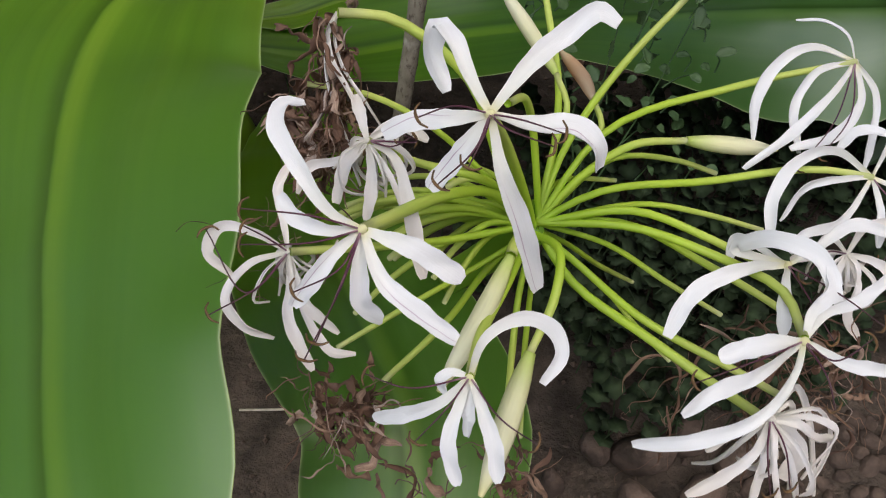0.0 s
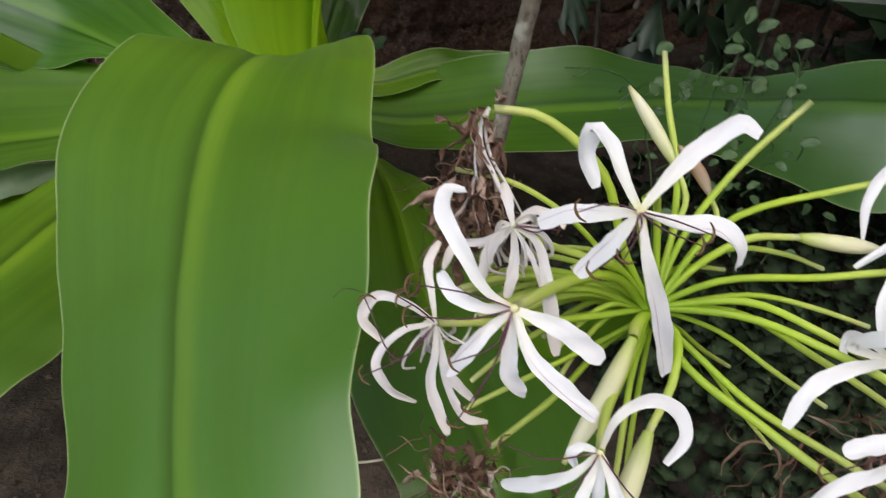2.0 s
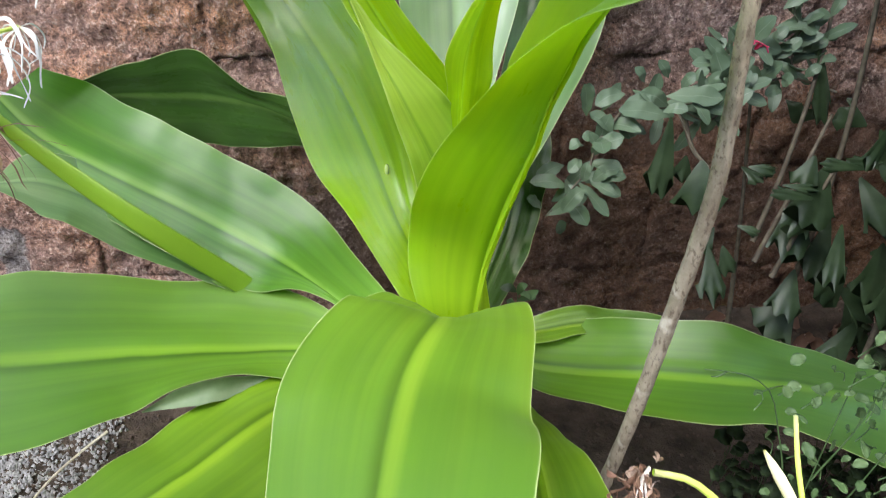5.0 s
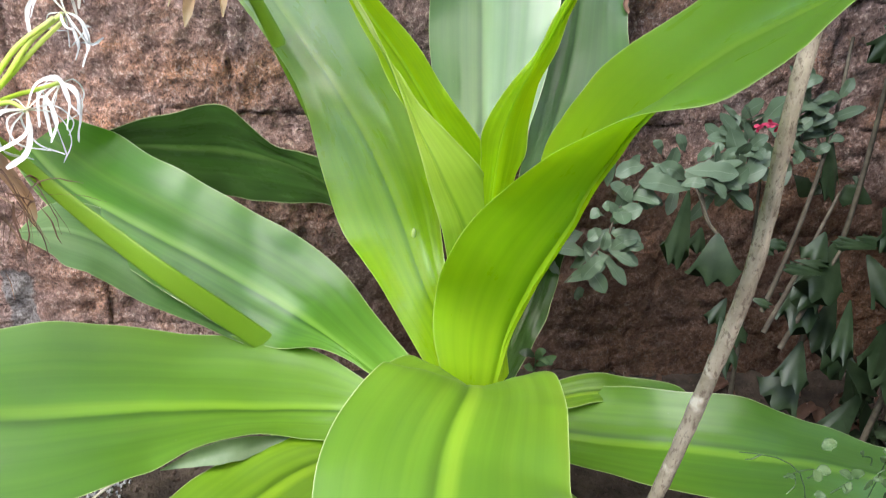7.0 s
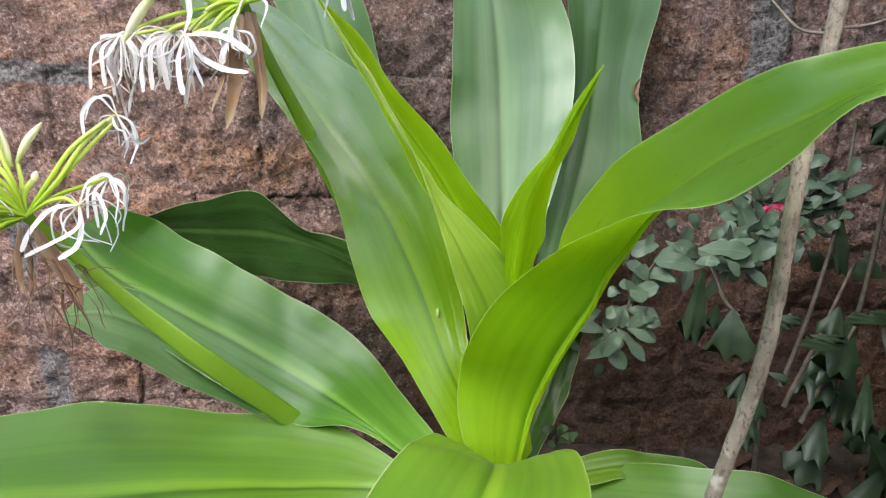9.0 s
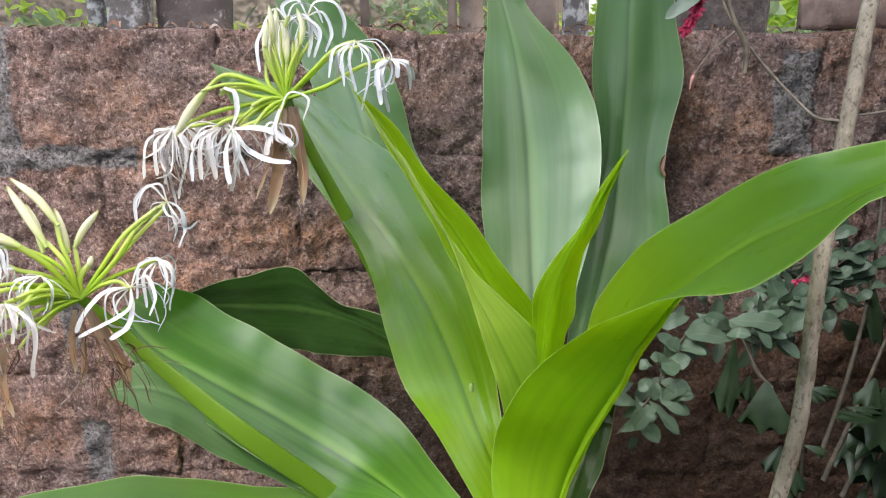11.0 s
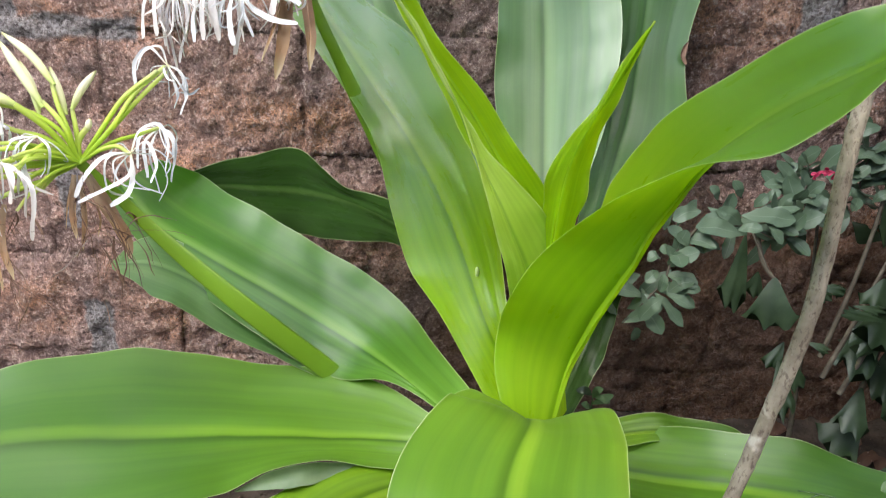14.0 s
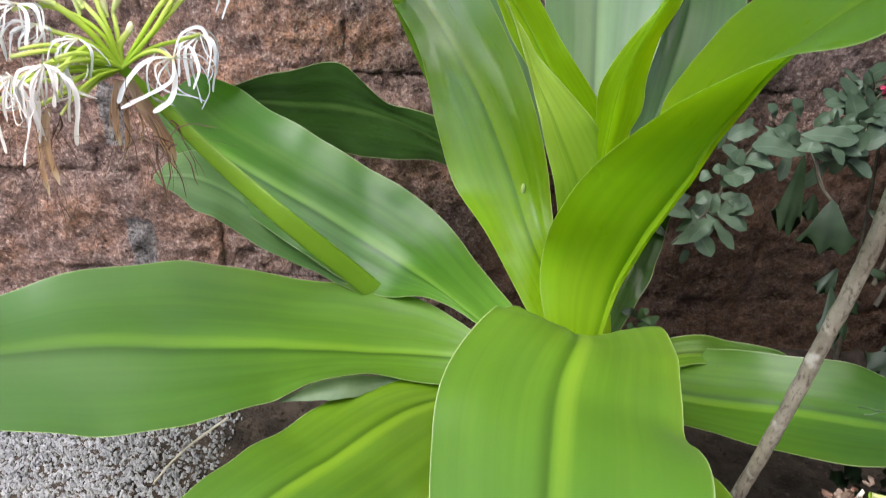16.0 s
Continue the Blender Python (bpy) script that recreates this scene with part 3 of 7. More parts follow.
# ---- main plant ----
# rows are shaped to fit the camera's view of each blade, depths partly guessed
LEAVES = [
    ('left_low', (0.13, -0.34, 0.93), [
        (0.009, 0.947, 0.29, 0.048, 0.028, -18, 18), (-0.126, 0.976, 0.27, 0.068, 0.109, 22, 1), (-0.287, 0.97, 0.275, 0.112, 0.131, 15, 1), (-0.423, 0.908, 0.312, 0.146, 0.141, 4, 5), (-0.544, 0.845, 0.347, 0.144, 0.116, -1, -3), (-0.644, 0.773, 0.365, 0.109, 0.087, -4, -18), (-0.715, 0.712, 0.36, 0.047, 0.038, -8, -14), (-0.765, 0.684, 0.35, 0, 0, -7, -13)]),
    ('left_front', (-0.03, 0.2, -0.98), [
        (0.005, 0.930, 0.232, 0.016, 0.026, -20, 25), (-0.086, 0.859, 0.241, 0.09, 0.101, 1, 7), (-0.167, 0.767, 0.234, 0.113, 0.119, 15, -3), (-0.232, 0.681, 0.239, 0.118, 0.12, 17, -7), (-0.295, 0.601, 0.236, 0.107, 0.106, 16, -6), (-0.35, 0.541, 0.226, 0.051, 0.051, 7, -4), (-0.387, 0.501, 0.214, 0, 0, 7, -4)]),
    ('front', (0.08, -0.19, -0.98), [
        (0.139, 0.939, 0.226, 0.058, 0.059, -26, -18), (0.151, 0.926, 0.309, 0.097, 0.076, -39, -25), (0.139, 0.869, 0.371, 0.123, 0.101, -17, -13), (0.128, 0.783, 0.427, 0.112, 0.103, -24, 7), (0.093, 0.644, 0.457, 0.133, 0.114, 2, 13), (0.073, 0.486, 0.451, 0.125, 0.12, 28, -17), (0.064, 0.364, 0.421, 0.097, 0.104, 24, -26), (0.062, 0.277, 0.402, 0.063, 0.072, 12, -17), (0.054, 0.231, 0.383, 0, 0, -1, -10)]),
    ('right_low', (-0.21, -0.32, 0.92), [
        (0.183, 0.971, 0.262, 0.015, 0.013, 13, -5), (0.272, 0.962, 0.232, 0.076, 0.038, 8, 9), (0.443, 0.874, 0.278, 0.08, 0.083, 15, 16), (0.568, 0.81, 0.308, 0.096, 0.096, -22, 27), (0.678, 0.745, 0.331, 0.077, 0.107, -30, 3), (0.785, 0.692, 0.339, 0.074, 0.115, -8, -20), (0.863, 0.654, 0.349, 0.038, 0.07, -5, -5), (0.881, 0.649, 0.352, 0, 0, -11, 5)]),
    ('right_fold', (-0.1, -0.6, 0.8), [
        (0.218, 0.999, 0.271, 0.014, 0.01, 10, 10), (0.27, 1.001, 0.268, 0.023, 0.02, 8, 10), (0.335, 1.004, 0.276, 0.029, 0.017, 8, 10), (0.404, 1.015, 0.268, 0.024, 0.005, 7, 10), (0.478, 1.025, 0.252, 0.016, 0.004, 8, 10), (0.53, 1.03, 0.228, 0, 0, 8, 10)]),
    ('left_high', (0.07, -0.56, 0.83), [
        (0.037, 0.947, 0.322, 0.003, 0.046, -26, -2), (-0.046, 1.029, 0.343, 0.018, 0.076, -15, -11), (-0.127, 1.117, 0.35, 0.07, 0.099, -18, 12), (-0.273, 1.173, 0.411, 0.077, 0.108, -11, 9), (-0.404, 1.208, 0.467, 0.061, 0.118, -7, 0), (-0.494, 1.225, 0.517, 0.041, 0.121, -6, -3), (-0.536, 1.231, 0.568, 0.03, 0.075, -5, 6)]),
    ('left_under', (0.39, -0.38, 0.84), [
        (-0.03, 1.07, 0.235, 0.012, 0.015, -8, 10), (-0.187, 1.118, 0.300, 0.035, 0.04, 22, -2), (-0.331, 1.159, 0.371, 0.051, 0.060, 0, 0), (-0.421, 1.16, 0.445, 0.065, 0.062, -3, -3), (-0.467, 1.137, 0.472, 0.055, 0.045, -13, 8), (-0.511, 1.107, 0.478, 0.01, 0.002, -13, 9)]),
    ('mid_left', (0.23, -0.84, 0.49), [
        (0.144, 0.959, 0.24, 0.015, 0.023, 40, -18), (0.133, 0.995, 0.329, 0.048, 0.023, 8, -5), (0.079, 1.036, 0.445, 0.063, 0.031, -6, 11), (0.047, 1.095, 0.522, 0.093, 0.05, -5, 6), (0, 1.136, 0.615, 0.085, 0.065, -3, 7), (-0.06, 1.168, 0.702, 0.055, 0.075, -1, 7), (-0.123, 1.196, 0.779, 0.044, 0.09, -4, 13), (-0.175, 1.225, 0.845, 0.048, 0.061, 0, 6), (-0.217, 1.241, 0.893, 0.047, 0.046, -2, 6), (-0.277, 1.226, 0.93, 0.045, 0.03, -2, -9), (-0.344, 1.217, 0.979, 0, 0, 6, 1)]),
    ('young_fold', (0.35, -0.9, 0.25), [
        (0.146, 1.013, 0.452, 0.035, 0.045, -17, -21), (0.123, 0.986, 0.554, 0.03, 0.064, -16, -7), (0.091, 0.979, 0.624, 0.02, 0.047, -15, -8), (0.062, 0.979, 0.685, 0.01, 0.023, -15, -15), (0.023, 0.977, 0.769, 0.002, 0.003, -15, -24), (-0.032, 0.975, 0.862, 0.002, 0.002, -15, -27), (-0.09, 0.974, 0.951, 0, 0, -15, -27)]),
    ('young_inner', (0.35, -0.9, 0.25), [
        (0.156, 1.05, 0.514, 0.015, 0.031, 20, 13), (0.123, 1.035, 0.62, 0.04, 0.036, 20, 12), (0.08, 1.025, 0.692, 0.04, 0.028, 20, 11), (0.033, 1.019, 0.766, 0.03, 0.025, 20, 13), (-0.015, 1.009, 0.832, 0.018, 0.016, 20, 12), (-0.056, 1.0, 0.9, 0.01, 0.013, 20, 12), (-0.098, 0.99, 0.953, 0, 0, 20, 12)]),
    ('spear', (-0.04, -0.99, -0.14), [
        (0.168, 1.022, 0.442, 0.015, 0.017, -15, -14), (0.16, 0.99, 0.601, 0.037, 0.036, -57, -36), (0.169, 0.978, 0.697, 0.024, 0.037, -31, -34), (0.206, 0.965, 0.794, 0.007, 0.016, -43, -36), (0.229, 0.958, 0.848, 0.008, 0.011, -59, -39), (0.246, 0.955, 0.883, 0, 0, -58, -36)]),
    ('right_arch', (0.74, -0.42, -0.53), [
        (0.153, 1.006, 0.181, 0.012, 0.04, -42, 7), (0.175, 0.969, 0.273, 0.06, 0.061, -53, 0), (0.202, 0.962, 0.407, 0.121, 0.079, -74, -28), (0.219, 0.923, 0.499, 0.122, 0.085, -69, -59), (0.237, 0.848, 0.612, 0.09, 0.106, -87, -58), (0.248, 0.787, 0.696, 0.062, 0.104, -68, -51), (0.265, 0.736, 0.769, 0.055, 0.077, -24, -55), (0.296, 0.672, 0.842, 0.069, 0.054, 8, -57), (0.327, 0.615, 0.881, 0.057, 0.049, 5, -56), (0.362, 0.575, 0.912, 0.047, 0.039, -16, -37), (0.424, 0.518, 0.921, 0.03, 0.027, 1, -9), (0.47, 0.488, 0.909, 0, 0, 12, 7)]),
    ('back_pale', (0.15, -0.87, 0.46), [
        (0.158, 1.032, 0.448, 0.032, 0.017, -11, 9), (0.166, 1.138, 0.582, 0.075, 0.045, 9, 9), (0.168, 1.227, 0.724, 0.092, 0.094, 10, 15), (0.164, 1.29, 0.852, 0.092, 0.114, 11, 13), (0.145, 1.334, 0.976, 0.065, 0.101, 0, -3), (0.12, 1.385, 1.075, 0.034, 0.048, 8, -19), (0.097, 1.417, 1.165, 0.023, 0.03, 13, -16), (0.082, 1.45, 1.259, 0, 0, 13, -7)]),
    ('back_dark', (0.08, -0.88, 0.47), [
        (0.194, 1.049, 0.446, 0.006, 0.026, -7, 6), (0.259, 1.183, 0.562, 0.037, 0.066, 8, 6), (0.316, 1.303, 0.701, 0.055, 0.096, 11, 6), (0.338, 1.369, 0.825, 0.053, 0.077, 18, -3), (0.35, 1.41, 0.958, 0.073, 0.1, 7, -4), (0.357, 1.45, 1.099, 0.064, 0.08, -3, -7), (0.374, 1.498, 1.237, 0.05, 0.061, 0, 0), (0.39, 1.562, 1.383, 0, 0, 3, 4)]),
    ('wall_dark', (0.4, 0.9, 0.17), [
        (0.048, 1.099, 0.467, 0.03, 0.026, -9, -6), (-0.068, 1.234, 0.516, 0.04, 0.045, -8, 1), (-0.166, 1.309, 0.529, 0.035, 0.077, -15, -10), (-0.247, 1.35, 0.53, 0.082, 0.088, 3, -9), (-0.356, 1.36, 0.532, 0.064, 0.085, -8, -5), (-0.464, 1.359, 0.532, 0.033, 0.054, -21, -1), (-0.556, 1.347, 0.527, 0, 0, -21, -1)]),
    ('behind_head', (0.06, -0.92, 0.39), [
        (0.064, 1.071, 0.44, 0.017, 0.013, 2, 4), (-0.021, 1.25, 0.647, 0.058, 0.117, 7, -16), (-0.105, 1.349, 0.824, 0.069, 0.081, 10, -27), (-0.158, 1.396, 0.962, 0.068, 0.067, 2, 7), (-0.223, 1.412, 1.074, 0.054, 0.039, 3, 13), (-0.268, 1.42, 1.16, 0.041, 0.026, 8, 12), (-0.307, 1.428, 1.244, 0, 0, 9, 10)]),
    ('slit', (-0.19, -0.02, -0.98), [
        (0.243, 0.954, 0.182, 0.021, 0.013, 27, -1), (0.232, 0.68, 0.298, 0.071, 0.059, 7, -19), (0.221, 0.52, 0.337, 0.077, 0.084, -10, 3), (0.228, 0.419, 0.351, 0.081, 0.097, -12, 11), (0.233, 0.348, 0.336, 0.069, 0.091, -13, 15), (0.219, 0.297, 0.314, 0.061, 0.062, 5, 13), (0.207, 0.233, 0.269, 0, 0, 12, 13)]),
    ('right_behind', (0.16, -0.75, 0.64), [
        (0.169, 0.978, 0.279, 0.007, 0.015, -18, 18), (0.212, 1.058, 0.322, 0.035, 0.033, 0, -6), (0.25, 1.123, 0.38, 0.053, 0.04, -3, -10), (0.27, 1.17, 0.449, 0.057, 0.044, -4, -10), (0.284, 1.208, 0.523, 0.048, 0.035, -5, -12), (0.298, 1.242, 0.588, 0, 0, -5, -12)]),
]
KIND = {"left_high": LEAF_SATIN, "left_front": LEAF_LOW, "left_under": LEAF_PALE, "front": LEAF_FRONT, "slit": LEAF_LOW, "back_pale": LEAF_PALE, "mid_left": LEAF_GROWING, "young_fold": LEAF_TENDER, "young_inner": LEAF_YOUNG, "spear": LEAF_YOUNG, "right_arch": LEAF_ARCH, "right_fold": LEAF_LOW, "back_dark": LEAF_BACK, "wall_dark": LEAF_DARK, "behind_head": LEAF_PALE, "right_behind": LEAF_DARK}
plant = thing("crinum_lily", "giant crinum lily with broad arching glossy green strap leaves", "plant")
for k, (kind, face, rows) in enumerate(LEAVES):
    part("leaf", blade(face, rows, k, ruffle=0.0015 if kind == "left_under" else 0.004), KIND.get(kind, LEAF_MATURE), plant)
bm = tube([(0.14, 0.99, -0.03), (0.135, 0.99, 0.10), (0.13, 0.985, 0.20), (0.13, 0.985, 0.27)], [0.075, 0.066, 0.05, 0.03], 14, 14)
part("pseudostem", bm, SCAPE, plant, "short pale green leaf-sheath stem")


part("dry_patch", ribbon([(0.414, 1.372, 0.817), (0.408, 1.366, 0.806), (0.405, 1.36, 0.795), (0.411, 1.354, 0.782)], 0.009, (0.2, -1, 0.3), curl=0.7, n=14), WITHERED, plant, "brown dried notch in a leaf margin")
part("folded_margin", ribbon([(-0.270, 0.872, 0.243), (-0.225, 0.878, 0.258), (-0.178, 0.886, 0.266), (-0.140, 0.905, 0.262), (-0.105, 0.922, 0.256)], 0.034, (0.1, -0.8, 0.25), curl=0.5, n=22, thick=0.001, shape=((0, 0.05), (0.35, 0.8), (0.6, 1), (0.85, 0.5), (1, 0.05))), LEAF_UNDER, plant, "pale grey-green rolled leaf margin")
part("tear", ribbon([(0.228, 0.602, 0.326), (0.2305, 0.580, 0.327), (0.231, 0.560, 0.328)], 0.004, (0, -0.3, 1), curl=0.4, n=10), WITHERED, plant, "narrow brown slit in a leaf")
for x, y, z in ((0.034, 1.139, 0.537), (0.060, 1.080, 0.500)):
    bm = bmesh.new()
    bmesh.ops.create_icosphere(bm, subdivisions=2, radius=0.006, matrix=Matrix.Translation((x, y - 0.002, z)) @ Matrix.Diagonal((0.6, 0.35, 1.5, 1)))
    part("scar", bm, LEAF_SCAR, plant, "pale corky scar on a leaf")

# ---- stick beside the plant ----
sapling = thing("sapling", "slender grey-barked sapling stem leaning over the lily", "tree")
part("trunk", tube([(0.285, 0.78, -0.022), (0.314, 0.769, 0.122), (0.348, 0.755, 0.303), (0.372, 0.745, 0.466), (0.391, 0.74, 0.608), (0.399, 0.754, 0.787), (0.433, 0.805, 0.949), (0.461, 0.848, 1.059), (0.485, 0.872, 1.255), (0.492, 0.896, 1.601)], [0.0088, 0.0084, 0.0088, 0.0082, 0.0079, 0.0084, 0.0084, 0.0075], 130, 16, bumps=0.22), BARK, sapling)
part("branch", tube([(0.437, 0.825, 0.932), (0.415, 0.83, 0.934), (0.388, 0.84, 0.957), (0.358, 0.848, 0.988), (0.333, 0.853, 1.018), (0.313, 0.86, 1.05), (0.302, 0.86, 1.085)], [0.0018, 0.0015, 0.0013, 0.0016], 30, 6, bumps=0.35), TWIG, sapling)
part("branch", tube([(0.43, 0.825, 0.937), (0.475, 0.83, 0.940), (0.56, 0.84, 0.972)], [0.0018, 0.0012], 12, 6, bumps=0.3), TWIG, sapling)

# ---- flower heads ----
FACE = {}


def flower_head(label, stalk, radii=(0.0036, 0.004, 0.004, 0.0038, 0.0036), flat=3.1):
    head = thing("spider_lily_flower_head", label, "flower head", "spider lily flower heads")
    FACE[head.name] = random.Random(len(FACE))
    part("stalk", tube(stalk, radii, 40, 16, flat=flat), SCAPE, head, "flat bright green flower stalk")
    return head


def pedicel(head, points, radius):
    radius = radius * 0.8
    part("pedicel", tube(points, [radius * 0.9, radius, radius * 1.05, radius * 0.9], 16, 8), PEDICEL, head)


def bud(head, points, radius, faded=False):
    part("bud", tube(points, [radius * 0.4, radius * 0.72, radius * 0.85, radius * 0.85, radius * 0.65, radius * 0.2], 18, 9), BRACT if faded else BUD, head, "fading pinkish bud" if faded else "cream unopened bud")


def bloom(head, centre, kind, petals, filaments):
    rnd = FACE[head.name]
    c = Vector(centre)
    bm = bmesh.new()
    first = Vector(petals[0][0][1])
    size = 0.17 * max(p[1] for p in petals)
    bmesh.ops.create_icosphere(bm, subdivisions=2, radius=size, matrix=Matrix.Translation(c))
    for v in bm.verts:
        v.co += (v.co - c) * 0.25 * noise.noise(v.co * 300)
    bm.loops.layers.uv.verify()
    flower = part("flower", bm, PETAL if kind == "fresh" else PETAL_OLD, head, "fresh white spidery flower" if kind == "fresh" else "limp fading white flower")
    view = Vector((-0.15, -0.75, 0.62))
    for points, width, streak in petals:
        face = view + Vector((rnd.uniform(-0.35, 0.35), rnd.uniform(-0.3, 0.3), rnd.uniform(-0.2, 0.5)))
        wide = width > 0.008
        shape = ((0, 0.28), (0.12, 0.48), (0.38, 0.8), (0.68, 1.0), (0.88, 0.92 + rnd.uniform(-0.08, 0.05)), (0.955, 0.8 + rnd.uniform(-0.15, 0.05)), (1, rnd.uniform(0.3, 0.6)))
        bm = ribbon(points, width * 0.72, face, curl=rnd.uniform(0.08, 0.38) if wide else 0.3, n=28, thick=0.0004, twist=rnd.uniform(-0.25, 0.25) if wide else rnd.uniform(-0.9, 0.9), shape=shape)
        part("petal", bm, (PETAL_STREAK if streak else PETAL) if kind == "fresh" else PETAL_OLD, flower)
    slender = 13 if kind != "fresh" else 6 if head.name != "spider_lily_flower_head" else 0
    if slender:
        for _ in range(slender):
            w0 = max(p[1] for p in petals)
            q = np.array(centre)
            e = np.array([rnd.uniform(-1, 1), rnd.uniform(-1, 0.6), rnd.uniform(-2.2, -0.3)])
            e = unit(e) * np.linalg.norm(np.array(petals[0][0][-1]) - q) * rnd.uniform(0.5, 1.0)
            k = np.array([rnd.gauss(0, 1), rnd.gauss(0, 1), rnd.gauss(0, 0.5)]) * 0.2 * np.linalg.norm(e)
            part("petal", ribbon([q, q + 0.35 * e + k + np.array([0, 0, 0.15 * np.linalg.norm(e)]), q + 0.75 * e + k, q + e - 0.4 * k], w0 * rnd.uniform(0.12, 0.38), view, curl=0.6, n=16, twist=rnd.uniform(-2, 2)), PETAL if kind == "fresh" else PETAL_OLD, flower)
    for points in filaments:
        p = spline(points, 12)
        part("stamen", tube(points, [0.0004, 0.00034, 0.00026], 12, 5), STAMEN, flower)
        tip, before = p[-1], p[-3]
        d = unit(tip - before)
        s = unit(np.cross(d, np.array((0.2, -0.6, 0.7))))
        part("anther", tube([tip - 0.0042 * s - 0.0022 * d, tip - 0.002 * s - 0.0003 * d, tip, tip + 0.0026 * s - 0.0004 * d, tip + 0.0042 * s - 0.0028 * d], [0.0003, 0.00062, 0.0003], 9, 5), ANTHER, flower)


def bract(head, points, width):
    """A dried sheath: one broad papery strip with a few torn splinters along it."""
    rnd = FACE[head.name]
    sheath = part("bract", ribbon(points, width * 1.15, (0.1, -0.95, 0.3), curl=0.6, n=20, thick=0.0005, twist=0.35, shape=((0, 0.6), (0.3, 1), (0.7, 0.9), (0.9, 0.55), (1, 0.1))), BRACT, head, "papery brown dried bract")
    for _ in range(2):
        shift = np.array([rnd.gauss(0, width * 0.3), rnd.gauss(-0.002, 0.003), 0])
        cut = rnd.uniform(0.7, 1.05)
        first = np.array(points[0])
        strip = [first + (np.array(p) - first) * cut + shift * (0.3 + i) for i, p in enumerate(points)]
        part("splinter", ribbon(strip, width * rnd.uniform(0.1, 0.3), (rnd.gauss(0, 0.5), -1, 0.3), curl=0.8, n=16, thick=0.0004, twist=rnd.uniform(-2, 2)), BRACT, sheath)


def tangle(head, points, spread, count, seed, width=0.0022, length=0.05, crimp=0.45, loose=0.6):
    """Shrivelled petals hanging in a matted bunch along a line."""
    rnd = random.Random(seed)
    line = spline(points, 40)
    run = unit(np.gradient(line, axis=0))
    bm = bmesh.new()
    for _ in range(count):
        k = rnd.randrange(40)
        p = line[k] + np.array([rnd.gauss(0, spread) for _ in range(3)])
        step = length * rnd.uniform(0.5, 1.3) / 8
        d = unit(run[k] * rnd.choice((-0.6, 0.9)) * loose / 0.6 + np.array([rnd.gauss(0, loose), rnd.gauss(0, loose), rnd.gauss(-0.7, 0.4)]))
        pts = [p]
        for _ in range(8):
            d = unit(d + np.array([rnd.gauss(0, crimp), rnd.gauss(0, crimp), rnd.gauss(-0.2 + 0.27 * crimp, crimp)]))
            p = p + d * step
            pts.append(p)
        w = width * (rnd.uniform(0.15, 0.4) if rnd.random() < 0.6 else rnd.uniform(0.6, 1.9))
        ribbon(pts, w, (rnd.gauss(0, 1), rnd.gauss(0, 1), 0.3), curl=rnd.uniform(0.0, 0.5), n=20, thick=0.00015, bm=bm, tangled=True, twist=rnd.uniform(-4, 4), shape=((0, 0.6), (0.2, 1), (0.45, 0.6), (0.7, 1), (1, 0.15)))
    part("withered_flower", bm, WITHERED, head, "shrivelled brown withered flower")


near_head = flower_head('spider lily flower head with open white flowers, buds and withered ones', [(0.2, 0.8, 0.03), (0.2686, 0.614, 0.1421), (0.2973, 0.4481, 0.3542), (0.2995, 0.3406, 0.5042)])
pedicel(near_head, [(0.2995, 0.3406, 0.5042), (0.3361, 0.3591, 0.5303), (0.4108, 0.3662, 0.537), (0.4773, 0.3629, 0.5394)], 0.0022)
pedicel(near_head, [(0.2995, 0.3406, 0.5042), (0.328, 0.3506, 0.5189), (0.3515, 0.3536, 0.5262), (0.3801, 0.3524, 0.5225)], 0.0024)
pedicel(near_head, [(0.2995, 0.3406, 0.5042), (0.3521, 0.3614, 0.5132), (0.3821, 0.3568, 0.5063), (0.4045, 0.3525, 0.4952)], 0.0018)
pedicel(near_head, [(0.2995, 0.3406, 0.5042), (0.3219, 0.3374, 0.5169), (0.3788, 0.3301, 0.5157), (0.4408, 0.3175, 0.5153), (0.4564, 0.31, 0.513)], 0.0023)
pedicel(near_head, [(0.2995, 0.3406, 0.5042), (0.3546, 0.3348, 0.5045), (0.3837, 0.3284, 0.4948), (0.414, 0.32, 0.4822)], 0.0018)
pedicel(near_head, [(0.2995, 0.3406, 0.5042), (0.3401, 0.3229, 0.5149), (0.3674, 0.307, 0.5052), (0.3845, 0.294, 0.4984), (0.3833, 0.2743, 0.5148)], 0.0024)
pedicel(near_head, [(0.2995, 0.3406, 0.5042), (0.3384, 0.3177, 0.5097), (0.3646, 0.2939, 0.5064), (0.3724, 0.263, 0.5152), (0.3604, 0.2364, 0.5221)], 0.0025)
pedicel(near_head, [(0.2995, 0.3406, 0.5042), (0.3365, 0.3282, 0.5041), (0.3727, 0.3066, 0.4857), (0.3954, 0.2812, 0.4762), (0.4065, 0.2644, 0.4711)], 0.0023)
pedicel(near_head, [(0.2995, 0.3406, 0.5042), (0.3333, 0.3286, 0.4897), (0.3581, 0.3121, 0.4722), (0.3848, 0.2975, 0.4534)], 0.0018)
pedicel(near_head, [(0.3004, 0.3352, 0.4997), (0.3058, 0.3166, 0.4904), (0.3271, 0.2774, 0.4842), (0.344, 0.2394, 0.4856), (0.3434, 0.2217, 0.4969)], 0.0026)
pedicel(near_head, [(0.3007, 0.3362, 0.5006), (0.3136, 0.3241, 0.4894), (0.3293, 0.2909, 0.4828), (0.3575, 0.2557, 0.4766), (0.3675, 0.2384, 0.4776)], 0.0023)
